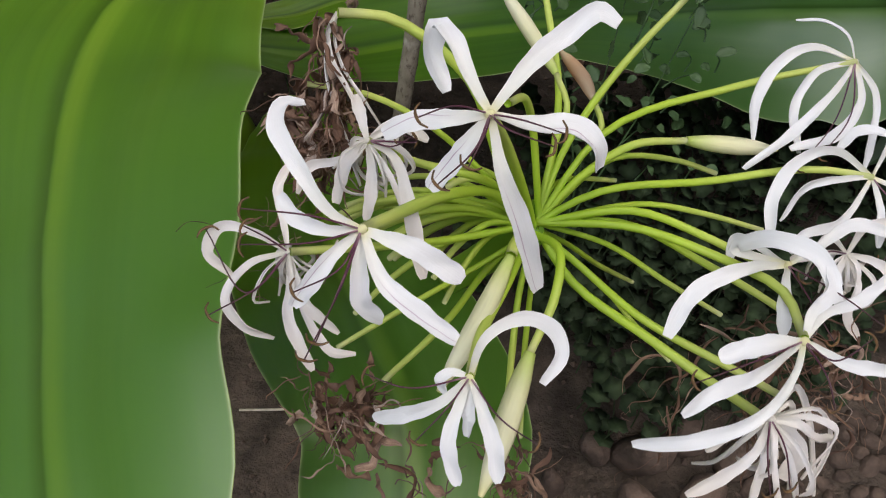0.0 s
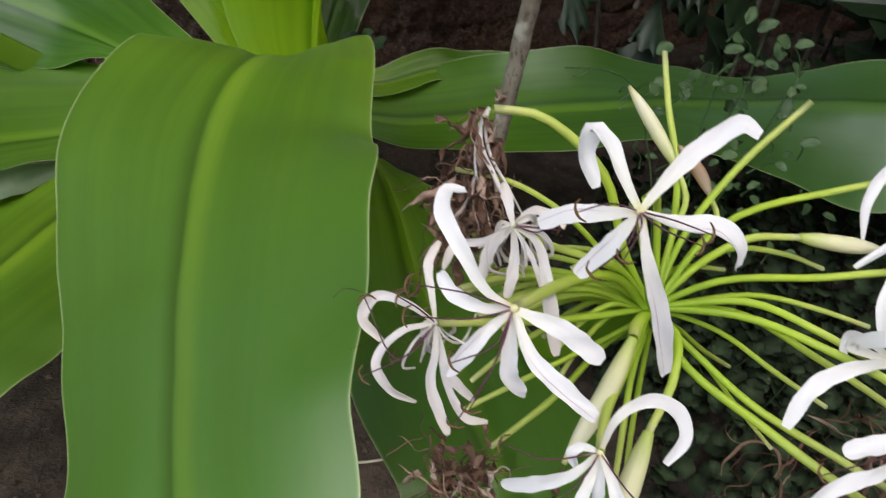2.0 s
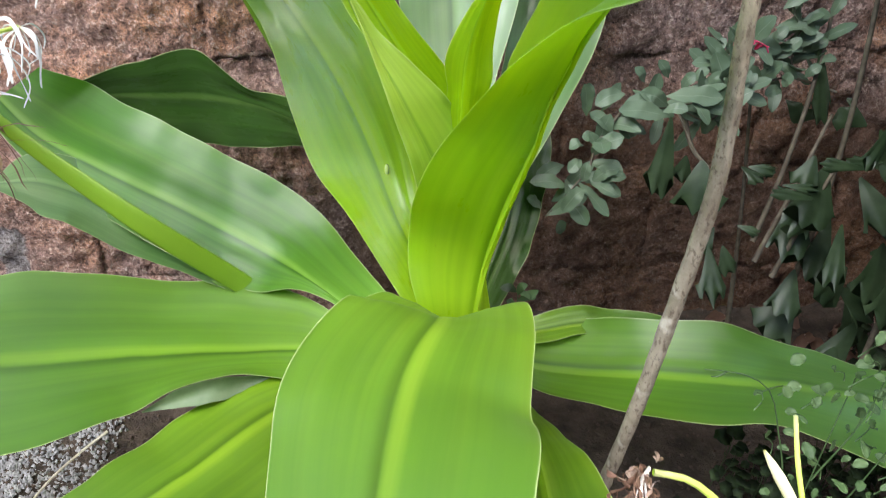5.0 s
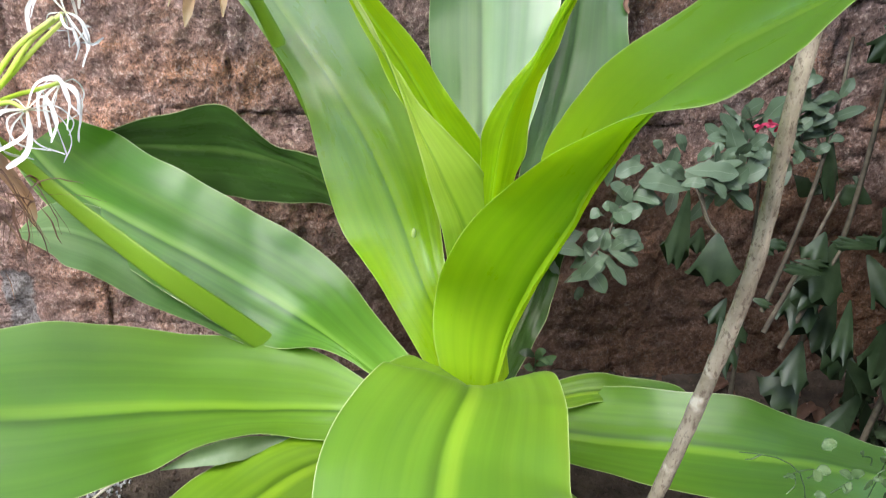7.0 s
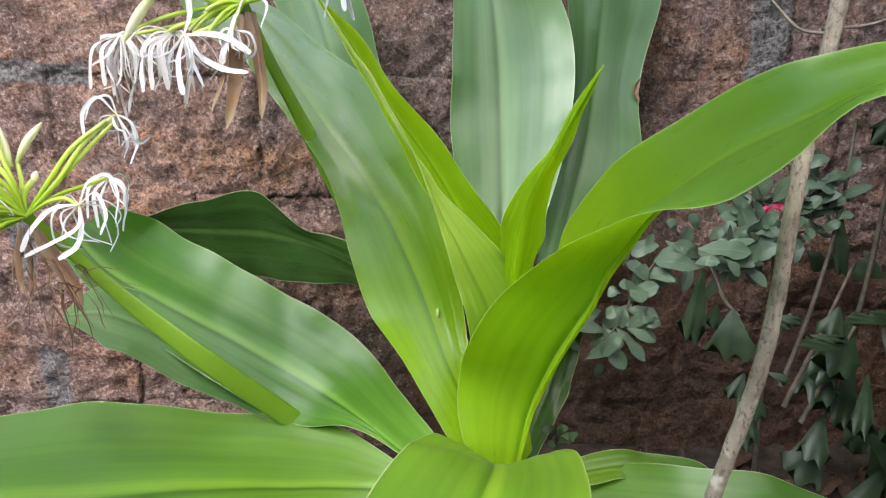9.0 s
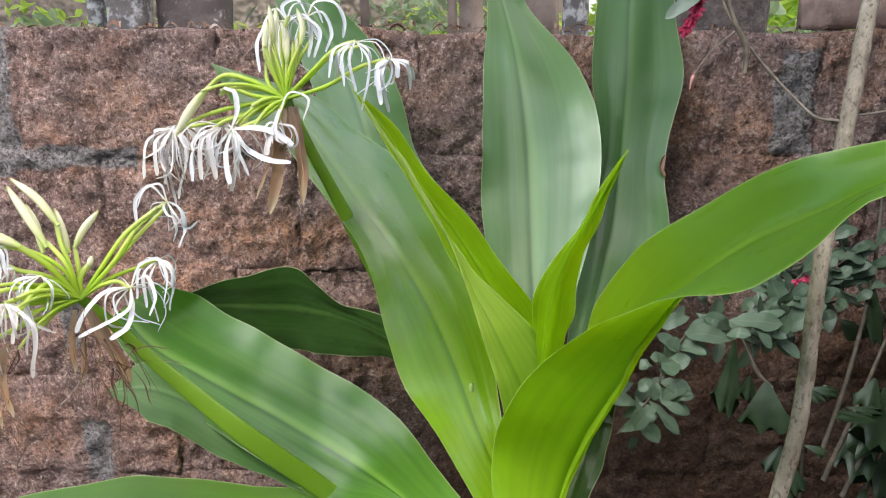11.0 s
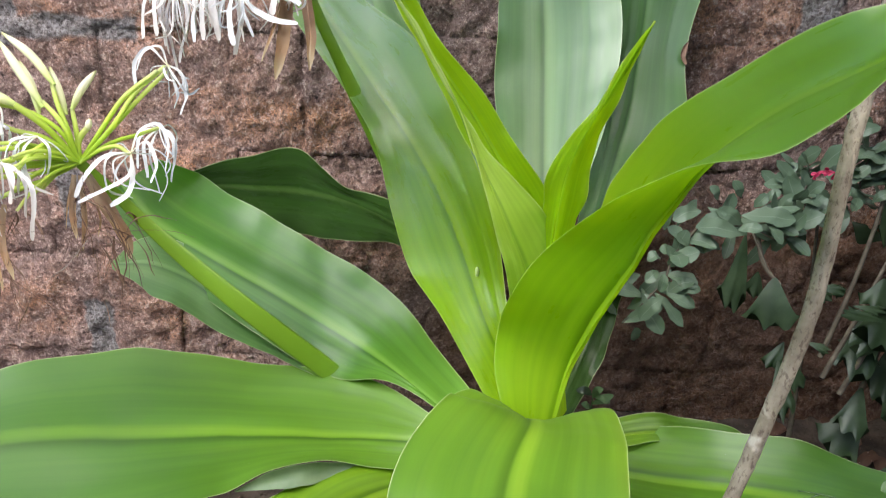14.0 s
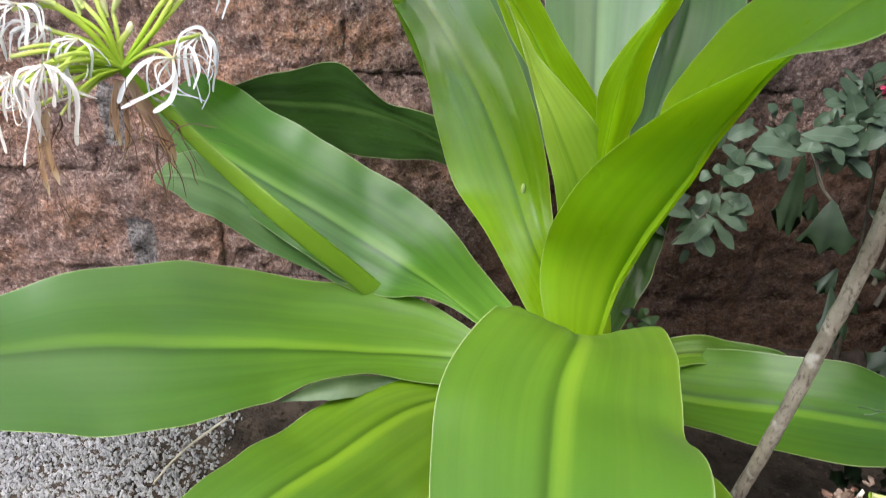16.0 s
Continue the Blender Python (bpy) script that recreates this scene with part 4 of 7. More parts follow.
pedicel(near_head, [(0.3004, 0.3352, 0.4997), (0.3281, 0.3238, 0.4705), (0.3427, 0.3094, 0.4508), (0.3597, 0.2944, 0.4295)], 0.0015)
pedicel(near_head, [(0.2995, 0.3406, 0.5042), (0.3128, 0.358, 0.5188), (0.3282, 0.3879, 0.5398), (0.3356, 0.4253, 0.5658), (0.3406, 0.4459, 0.5814)], 0.0022)
pedicel(near_head, [(0.2995, 0.3406, 0.5042), (0.321, 0.362, 0.5253), (0.3527, 0.3768, 0.5537), (0.3838, 0.3802, 0.5833)], 0.0022)
pedicel(near_head, [(0.301, 0.3411, 0.5052), (0.326, 0.3584, 0.5184), (0.3428, 0.3683, 0.5285), (0.3442, 0.3816, 0.5345)], 0.0019)
pedicel(near_head, [(0.2995, 0.3406, 0.5042), (0.3182, 0.366, 0.5281), (0.3266, 0.3747, 0.5393), (0.3244, 0.3857, 0.5513)], 0.0019)
pedicel(near_head, [(0.2974, 0.3423, 0.5051), (0.2859, 0.3523, 0.5308), (0.2751, 0.3685, 0.5696), (0.2606, 0.3762, 0.5859), (0.2457, 0.3793, 0.5969), (0.2264, 0.3811, 0.6015)], 0.0027)
pedicel(near_head, [(0.2971, 0.3415, 0.5042), (0.2793, 0.3556, 0.5266), (0.257, 0.3669, 0.5514), (0.2309, 0.3752, 0.5682), (0.2103, 0.3803, 0.5735)], 0.0017)
pedicel(near_head, [(0.2946, 0.3396, 0.5067), (0.2757, 0.3395, 0.5306), (0.2495, 0.3286, 0.5453), (0.2277, 0.3154, 0.5541), (0.2127, 0.3012, 0.5647)], 0.003)
pedicel(near_head, [(0.2955, 0.341, 0.5033), (0.2733, 0.3378, 0.5081), (0.2456, 0.3335, 0.5159), (0.2105, 0.3241, 0.5335), (0.1878, 0.3213, 0.5418)], 0.0023)
pedicel(near_head, [(0.2961, 0.3388, 0.5014), (0.2775, 0.3391, 0.4846), (0.2567, 0.336, 0.458), (0.2195, 0.3339, 0.4224)], 0.0022)
pedicel(near_head, [(0.2958, 0.3379, 0.5006), (0.2704, 0.3358, 0.4905), (0.2275, 0.3301, 0.4785), (0.1991, 0.3292, 0.466)], 0.0017)
pedicel(near_head, [(0.2971, 0.3375, 0.5006), (0.3013, 0.3203, 0.5068), (0.2919, 0.3009, 0.5015), (0.2735, 0.2829, 0.4903)], 0.0025)
pedicel(near_head, [(0.2967, 0.3366, 0.4997), (0.2857, 0.3231, 0.4787), (0.2765, 0.3058, 0.4609), (0.2689, 0.2904, 0.4396)], 0.002)
pedicel(near_head, [(0.2977, 0.3353, 0.4988), (0.2933, 0.3264, 0.4721), (0.285, 0.3094, 0.443), (0.2779, 0.2898, 0.4066)], 0.0018)
pedicel(near_head, [(0.2961, 0.3388, 0.5014), (0.2834, 0.3261, 0.5108), (0.2764, 0.3159, 0.5143)], 0.0035)
pedicel(near_head, [(0.2961, 0.3388, 0.5014), (0.2738, 0.311, 0.5042), (0.2507, 0.2837, 0.5087), (0.2401, 0.2654, 0.513)], 0.0027)
pedicel(near_head, [(0.298, 0.3401, 0.5033), (0.2865, 0.3321, 0.5376), (0.2726, 0.3214, 0.5729), (0.2622, 0.31, 0.5945)], 0.0027)
pedicel(near_head, [(0.298, 0.3401, 0.5033), (0.2857, 0.344, 0.5229), (0.2726, 0.3387, 0.5391), (0.2358, 0.3435, 0.5588), (0.2257, 0.3439, 0.568)], 0.0022)
pedicel(near_head, [(0.2961, 0.3427, 0.505), (0.282, 0.3536, 0.5104), (0.2619, 0.3594, 0.5095), (0.2411, 0.372, 0.51)], 0.0019)
pedicel(near_head, [(0.2968, 0.3435, 0.5005), (0.2833, 0.3556, 0.4953), (0.2579, 0.3738, 0.4923), (0.2285, 0.394, 0.4908)], 0.0019)
pedicel(near_head, [(0.2989, 0.3458, 0.5032), (0.2977, 0.3709, 0.5017), (0.2915, 0.3934, 0.4963), (0.2705, 0.4145, 0.485)], 0.0018)
pedicel(near_head, [(0.2989, 0.3388, 0.5024), (0.3175, 0.3431, 0.4827), (0.3449, 0.3508, 0.4487), (0.3777, 0.3607, 0.412)], 0.0017)
pedicel(near_head, [(0.3001, 0.3423, 0.5061), (0.3122, 0.3523, 0.5134), (0.321, 0.3581, 0.5095), (0.3553, 0.3666, 0.4928)], 0.0017)
pedicel(near_head, [(0.3013, 0.3419, 0.5061), (0.299, 0.3564, 0.5552), (0.2929, 0.3502, 0.5679), (0.2794, 0.3362, 0.5777)], 0.0022)
bud(near_head, [(0.3801, 0.3524, 0.5225), (0.4017, 0.3478, 0.5177), (0.4299, 0.3451, 0.5096)], 0.0052, False)
bud(near_head, [(0.2764, 0.3159, 0.5143), (0.2547, 0.2944, 0.5056), (0.2307, 0.2748, 0.4936)], 0.0054, False)
bud(near_head, [(0.2735, 0.2829, 0.4903), (0.2627, 0.2706, 0.4819), (0.2501, 0.2562, 0.472), (0.2377, 0.2432, 0.4609)], 0.0062, False)
bud(near_head, [(0.3244, 0.3857, 0.5513), (0.3157, 0.4015, 0.5674), (0.306, 0.4144, 0.5832)], 0.0042, False)
bud(near_head, [(0.3442, 0.3816, 0.5345), (0.3434, 0.395, 0.5399), (0.3364, 0.4069, 0.5483)], 0.0042, True)
bloom(near_head, (0.2613, 0.3088, 0.5963), 'fresh', [
    ([(0.2613, 0.3088, 0.5963), (0.2571, 0.3172, 0.6058), (0.2548, 0.3308, 0.6149), (0.2535, 0.3386, 0.6149), (0.2507, 0.338, 0.6077), (0.2528, 0.3288, 0.5937)], 0.0109, 0),
    ([(0.2613, 0.3088, 0.5963), (0.2757, 0.3159, 0.6058), (0.2964, 0.3263, 0.6102), (0.3074, 0.3263, 0.6159), (0.3131, 0.3223, 0.6122)], 0.0113, 0),
    ([(0.2613, 0.3088, 0.5963), (0.2739, 0.3, 0.5951), (0.2879, 0.2948, 0.5939), (0.2928, 0.2896, 0.5886), (0.2938, 0.2883, 0.5797)], 0.0116, 1),
    ([(0.2613, 0.3088, 0.5963), (0.2607, 0.2952, 0.5836), (0.2666, 0.2884, 0.5617), (0.2742, 0.2841, 0.5286)], 0.0109, 1),
    ([(0.2613, 0.3088, 0.5963), (0.2511, 0.3047, 0.588), (0.2431, 0.3049, 0.5781), (0.2383, 0.3049, 0.5725)], 0.0105, 2),
    ([(0.2613, 0.3088, 0.5963), (0.2482, 0.311, 0.5959), (0.2377, 0.3151, 0.595), (0.2267, 0.3194, 0.5884)], 0.0105, 2)], [[(0.2613, 0.3088, 0.5963), (0.2506, 0.2956, 0.5932), (0.2374, 0.2935, 0.5842)], [(0.2613, 0.3088, 0.5963), (0.2676, 0.2956, 0.6013), (0.28, 0.2895, 0.5972)], [(0.2613, 0.3088, 0.5963), (0.247, 0.3077, 0.6033), (0.2356, 0.3077, 0.6015)], [(0.2613, 0.3088, 0.5963), (0.2537, 0.2941, 0.6003), (0.2462, 0.2885, 0.593)], [(0.2613, 0.3088, 0.5963), (0.2608, 0.293, 0.6015), (0.2751, 0.2867, 0.5954)]])
bloom(near_head, (0.2127, 0.3012, 0.5647), 'fresh', [
    ([(0.2127, 0.3012, 0.5647), (0.2039, 0.305, 0.5714), (0.196, 0.3187, 0.5849), (0.1932, 0.3335, 0.5925), (0.1976, 0.342, 0.5933), (0.2049, 0.3432, 0.5908)], 0.0093, 0),
    ([(0.2127, 0.3012, 0.5647), (0.1991, 0.3033, 0.5671), (0.1912, 0.311, 0.5693), (0.1887, 0.3194, 0.5723)], 0.0081, 0),
    ([(0.2127, 0.3012, 0.5647), (0.2269, 0.2895, 0.5624), (0.237, 0.2842, 0.5545), (0.2429, 0.2817, 0.5485)], 0.0116, 0),
    ([(0.2127, 0.3012, 0.5647), (0.2155, 0.2823, 0.5556), (0.2249, 0.272, 0.5475), (0.235, 0.2648, 0.5382)], 0.0101, 1),
    ([(0.2127, 0.3012, 0.5647), (0.2084, 0.2905, 0.5566), (0.2067, 0.2837, 0.5471), (0.2131, 0.2813, 0.5385)], 0.0101, 0),
    ([(0.2127, 0.3012, 0.5647), (0.2006, 0.2951, 0.5616), (0.19, 0.2924, 0.552), (0.184, 0.2921, 0.5447)], 0.009, 1)], [[(0.2127, 0.3012, 0.5647), (0.1979, 0.3011, 0.5754), (0.1746, 0.3146, 0.5742)], [(0.2127, 0.3012, 0.5647), (0.1959, 0.2954, 0.5697), (0.1717, 0.3063, 0.5658)], [(0.2127, 0.3012, 0.5647), (0.2017, 0.2837, 0.5606), (0.1834, 0.2761, 0.5345)], [(0.2127, 0.3012, 0.5647), (0.2008, 0.2867, 0.5632), (0.185, 0.2877, 0.5567)], [(0.2127, 0.3012, 0.5647), (0.1989, 0.2803, 0.5598), (0.1882, 0.2738, 0.545)]])
bloom(near_head, (0.2401, 0.2654, 0.513), 'fresh', [
    ([(0.2401, 0.2654, 0.513), (0.2477, 0.2701, 0.5274), (0.2623, 0.2747, 0.5274), (0.2768, 0.2713, 0.5172), (0.2781, 0.2663, 0.5102), (0.2684, 0.2607, 0.501)], 0.0087, 0),
    ([(0.2401, 0.2654, 0.513), (0.2269, 0.2611, 0.5082), (0.2149, 0.2655, 0.4999), (0.2036, 0.2739, 0.4896)], 0.0087, 0),
    ([(0.2401, 0.2654, 0.513), (0.2322, 0.256, 0.5094), (0.226, 0.2485, 0.5013), (0.2263, 0.2383, 0.4868)], 0.0084, 0),
    ([(0.2401, 0.2654, 0.513), (0.24, 0.2517, 0.512), (0.2407, 0.2413, 0.5033), (0.2397, 0.2324, 0.4914)], 0.0087, 0),
    ([(0.2401, 0.2654, 0.513), (0.2339, 0.2688, 0.5141), (0.2298, 0.2682, 0.5125), (0.2303, 0.2646, 0.5068)], 0.0063, 0),
    ([(0.2401, 0.2654, 0.513), (0.2363, 0.2553, 0.5085), (0.2334, 0.2492, 0.5)], 0.0075, 0)], [[(0.2401, 0.2654, 0.513), (0.2448, 0.2448, 0.5128), (0.2554, 0.2353, 0.5052)], [(0.2401, 0.2654, 0.513), (0.2161, 0.2673, 0.5147), (0.2032, 0.2785, 0.5143)], [(0.2401, 0.2654, 0.513), (0.2296, 0.2557, 0.5151), (0.2141, 0.2514, 0.5033)]])
bloom(near_head, (0.2257, 0.3439, 0.568), 'fading', [
    ([(0.2257, 0.3439, 0.568), (0.215, 0.3394, 0.5606), (0.2091, 0.3324, 0.5503)], 0.0082, 0),
    ([(0.2257, 0.3439, 0.568), (0.2333, 0.3379, 0.5638), (0.2354, 0.3239, 0.5505), (0.235, 0.3141, 0.5385), (0.2349, 0.3046, 0.5272)], 0.0086, 0),
    ([(0.2257, 0.3439, 0.568), (0.2242, 0.3347, 0.5562), (0.2187, 0.3258, 0.5443)], 0.0069, 0),
    ([(0.2257, 0.3439, 0.568), (0.2256, 0.3518, 0.5744), (0.2254, 0.3584, 0.5796)], 0.0065, 0),
    ([(0.2257, 0.3439, 0.568), (0.2139, 0.3462, 0.5596), (0.2018, 0.3493, 0.5562), (0.1961, 0.3452, 0.5481)], 0.0056, 0),
    ([(0.2257, 0.3439, 0.568), (0.2305, 0.3322, 0.5593), (0.2336, 0.3205, 0.5467)], 0.0039, 0),
    ([(0.2257, 0.3439, 0.568), (0.2385, 0.3513, 0.5676), (0.2509, 0.347, 0.5593)], 0.0065, 0)], [[(0.2257, 0.3439, 0.568), (0.2344, 0.3366, 0.5686), (0.2424, 0.3371, 0.5715)], [(0.2257, 0.3439, 0.568), (0.2419, 0.3315, 0.5732), (0.2343, 0.3347, 0.5767)]])
bloom(near_head, (0.1872, 0.3214, 0.5419), 'fading', [
    ([(0.1872, 0.3214, 0.5419), (0.1766, 0.3281, 0.5495), (0.1649, 0.3336, 0.5502), (0.1585, 0.3304, 0.5433), (0.1649, 0.3239, 0.5343)], 0.0064, 0),
    ([(0.1872, 0.3214, 0.5419), (0.1718, 0.3204, 0.5412), (0.1609, 0.3146, 0.5308), (0.1642, 0.3076, 0.5231), (0.1746, 0.3029, 0.5169)], 0.0064, 0),
    ([(0.1872, 0.3214, 0.5419), (0.1853, 0.3139, 0.5337), (0.1816, 0.3068, 0.5231), (0.1833, 0.298, 0.5123), (0.1858, 0.2932, 0.5034)], 0.0067, 0),
    ([(0.1872, 0.3214, 0.5419), (0.1898, 0.3071, 0.5247), (0.1987, 0.3, 0.5132)], 0.0059, 0),
    ([(0.1872, 0.3214, 0.5419), (0.1873, 0.3119, 0.5286), (0.1901, 0.302, 0.5151), (0.1946, 0.2963, 0.5076), (0.2034, 0.2952, 0.5041)], 0.0051, 0),
    ([(0.1872, 0.3214, 0.5419), (0.1882, 0.3311, 0.5466), (0.1896, 0.3436, 0.5556), (0.1959, 0.3503, 0.5598)], 0.0055, 0)], [[(0.1872, 0.3214, 0.5419), (0.1802, 0.3228, 0.551), (0.1733, 0.328, 0.5542)], [(0.1872, 0.3214, 0.5419), (0.1763, 0.3114, 0.5397), (0.1538, 0.3097, 0.5309)], [(0.1872, 0.3214, 0.5419), (0.1696, 0.3104, 0.537), (0.1602, 0.3322, 0.5529)]])
bloom(near_head, (0.4773, 0.3629, 0.5394), 'fresh', [
    ([(0.4773, 0.3629, 0.5394), (0.4553, 0.371, 0.5473), (0.4326, 0.3668, 0.5438), (0.4185, 0.3575, 0.5313), (0.4167, 0.3483, 0.5155)], 0.0084, 0),
    ([(0.4773, 0.3629, 0.5394), (0.4514, 0.3599, 0.5402), (0.4338, 0.3476, 0.5295), (0.4332, 0.3345, 0.5147)], 0.0073, 0),
    ([(0.4773, 0.3629, 0.5394), (0.4571, 0.3499, 0.5356), (0.4259, 0.3369, 0.5258), (0.4001, 0.3315, 0.5163)], 0.0073, 0),
    ([(0.4773, 0.3629, 0.5394), (0.4691, 0.3436, 0.5306), (0.4484, 0.332, 0.5237), (0.4243, 0.3323, 0.5212)], 0.0078, 0),
    ([(0.4773, 0.3629, 0.5394), (0.483, 0.3492, 0.5287), (0.4784, 0.3364, 0.513), (0.4728, 0.3278, 0.4994)], 0.0067, 0),
    ([(0.4773, 0.3629, 0.5394), (0.4781, 0.3752, 0.548), (0.4704, 0.3844, 0.5514), (0.4585, 0.3906, 0.5508)], 0.0025, 0)], [[(0.4773, 0.3629, 0.5394), (0.4509, 0.331, 0.5305), (0.431, 0.3213, 0.5228)], [(0.4773, 0.3629, 0.5394), (0.4427, 0.3317, 0.5287), (0.4199, 0.321, 0.5193)]])
bloom(near_head, (0.4564, 0.31, 0.513), 'fresh', [
    ([(0.4564, 0.31, 0.513), (0.4392, 0.321, 0.5249), (0.4171, 0.3198, 0.5244), (0.4016, 0.3106, 0.5143), (0.3983, 0.3005, 0.5014)], 0.0085, 0),
    ([(0.4564, 0.31, 0.513), (0.4387, 0.3112, 0.5159), (0.4194, 0.3118, 0.515), (0.4054, 0.3051, 0.5049)], 0.0064, 0),
    ([(0.4564, 0.31, 0.513), (0.4689, 0.3227, 0.5254), (0.4591, 0.3301, 0.5251), (0.448, 0.3276, 0.5169)], 0.0069, 0),
    ([(0.4564, 0.31, 0.513), (0.4662, 0.3017, 0.5083), (0.4679, 0.2864, 0.4922), (0.4602, 0.2748, 0.4753)], 0.008, 0),
    ([(0.4564, 0.31, 0.513), (0.4523, 0.2944, 0.5046), (0.4474, 0.284, 0.4938)], 0.0064, 0),
    ([(0.4564, 0.31, 0.513), (0.429, 0.2958, 0.5033), (0.4117, 0.2961, 0.5013), (0.4051, 0.2924, 0.496)], 0.0064, 0)], [[(0.4564, 0.31, 0.513), (0.457, 0.2851, 0.5044), (0.443, 0.276, 0.4921)]])
bloom(near_head, (0.3833, 0.2743, 0.5148), 'fresh', [
    ([(0.3833, 0.2743, 0.5148), (0.3638, 0.2742, 0.52), (0.3347, 0.2703, 0.5178), (0.3225, 0.2628, 0.5054)], 0.0103, 0),
    ([(0.3833, 0.2743, 0.5148), (0.3638, 0.2861, 0.5198), (0.3696, 0.2759, 0.5329), (0.3792, 0.2604, 0.5355), (0.3829, 0.2444, 0.522)], 0.0108, 0),
    ([(0.3833, 0.2743, 0.5148), (0.3726, 0.2604, 0.5128), (0.3667, 0.2491, 0.5051)], 0.0085, 0),
    ([(0.3833, 0.2743, 0.5148), (0.3947, 0.2751, 0.5187), (0.4165, 0.2797, 0.5223), (0.4375, 0.2728, 0.5153)], 0.008, 0),
    ([(0.3833, 0.2743, 0.5148), (0.3733, 0.2967, 0.5114), (0.3701, 0.2914, 0.5016)], 0.0061, 0)], [[(0.3833, 0.2743, 0.5148), (0.3729, 0.2485, 0.5229), (0.3756, 0.2342, 0.5148)], [(0.3833, 0.2743, 0.5148), (0.3822, 0.2437, 0.5281), (0.3934, 0.2319, 0.5207)]])
bloom(near_head, (0.3602, 0.2357, 0.5214), 'fresh', [
    ([(0.3602, 0.2357, 0.5214), (0.3421, 0.2374, 0.5246), (0.3264, 0.239, 0.5215)], 0.0108, 0),
    ([(0.3602, 0.2357, 0.5214), (0.3346, 0.2281, 0.5209), (0.3164, 0.2275, 0.5192), (0.3052, 0.2254, 0.5141)], 0.0092, 0),
    ([(0.3602, 0.2357, 0.5214), (0.371, 0.2239, 0.518), (0.3879, 0.216, 0.5157)], 0.0075, 0),
    ([(0.3602, 0.2357, 0.5214), (0.3676, 0.2432, 0.5261), (0.3806, 0.2489, 0.5295), (0.3826, 0.2568, 0.5332)], 0.0083, 0),
    ([(0.3602, 0.2357, 0.5214), (0.3527, 0.2276, 0.516), (0.3396, 0.2209, 0.5062), (0.3117, 0.2219, 0.499), (0.2942, 0.2327, 0.4882)], 0.0083, 0),
    ([(0.3602, 0.2357, 0.5214), (0.3727, 0.242, 0.5238), (0.3919, 0.2439, 0.5242), (0.4106, 0.2495, 0.5278)], 0.0071, 0)], [[(0.3602, 0.2357, 0.5214), (0.3342, 0.2307, 0.5273), (0.3116, 0.2321, 0.522)], [(0.3602, 0.2357, 0.5214), (0.3606, 0.222, 0.5271), (0.3756, 0.2232, 0.5324)], [(0.3602, 0.2357, 0.5214), (0.3569, 0.2172, 0.5216), (0.3565, 0.2098, 0.5148)]])
bloom(near_head, (0.3446, 0.2218, 0.4974), 'fading', [
    ([(0.3446, 0.2218, 0.4974), (0.3327, 0.2129, 0.4928), (0.3221, 0.2109, 0.4879), (0.3064, 0.211, 0.4806)], 0.0076, 0),
    ([(0.3446, 0.2218, 0.4974), (0.337, 0.2107, 0.4878), (0.3292, 0.202, 0.4777)], 0.0055, 0),
    ([(0.3446, 0.2218, 0.4974), (0.3495, 0.2165, 0.494), (0.3521, 0.2102, 0.4862), (0.3456, 0.206, 0.4778)], 0.011, 0),
    ([(0.3446, 0.2218, 0.4974), (0.3598, 0.2171, 0.4975), (0.3682, 0.2122, 0.4927), (0.3533, 0.2039, 0.4768)], 0.0051, 0),
    ([(0.3446, 0.2218, 0.4974), (0.3394, 0.2099, 0.492), (0.337, 0.1964, 0.4791)], 0.0038, 0),
    ([(0.3446, 0.2218, 0.4974), (0.3291, 0.2213, 0.4952), (0.3186, 0.221, 0.4891)], 0.0051, 0)], [[(0.3446, 0.2218, 0.4974), (0.3414, 0.2098, 0.4994), (0.3396, 0.198, 0.4881)], [(0.3446, 0.2218, 0.4974), (0.3351, 0.2104, 0.4981), (0.3323, 0.1988, 0.4868)]])
bloom(near_head, (0.4223, 0.2795, 0.5031), 'fading', [
    ([(0.4223, 0.2795, 0.5031), (0.4347, 0.2849, 0.5116), (0.4442, 0.2818, 0.5116), (0.4466, 0.2734, 0.5046)], 0.007, 0),
    ([(0.4223, 0.2795, 0.5031), (0.4169, 0.287, 0.5083), (0.408, 0.2842, 0.5032), (0.398, 0.2856, 0.5016)], 0.0065, 0),
    ([(0.4223, 0.2795, 0.5031), (0.4199, 0.2654, 0.4966), (0.4124, 0.2585, 0.4881), (0.4183, 0.2522, 0.4772)], 0.007, 0),
    ([(0.4223, 0.2795, 0.5031), (0.4316, 0.2691, 0.5033), (0.4381, 0.2576, 0.4947)], 0.007, 0),
    ([(0.4223, 0.2795, 0.5031), (0.4117, 0.2719, 0.5), (0.4042, 0.265, 0.4916)], 0.006, 0)], [[(0.4223, 0.2795, 0.5031), (0.4059, 0.2777, 0.5105), (0.3938, 0.2724, 0.5023)]])
upper_head = flower_head('spider lily flower head with drooping white flowers and dry bracts', [(0.1, 1, 0.3), (-0.0058, 1.1168, 0.4973), (-0.0987, 1.1793, 0.6661), (-0.1482, 1.1655, 0.7763), (-0.174, 1.0761, 0.8726), (-0.1832, 0.9902, 0.941)])
pedicel(upper_head, [(-0.1832, 0.9902, 0.941), (-0.2269, 0.9955, 0.9634), (-0.2663, 1.0068, 0.9685), (-0.2884, 1.0075, 0.9518)], 0.004)
pedicel(upper_head, [(-0.1832, 0.9902, 0.941), (-0.2367, 0.998, 0.933), (-0.2945, 1.0144, 0.9181), (-0.334, 1.02, 0.9009)], 0.0035)
pedicel(upper_head, [(-0.1832, 0.9902, 0.941), (-0.2367, 0.9948, 0.9201), (-0.2675, 0.9974, 0.911), (-0.2801, 1.0005, 0.9032)], 0.0035)
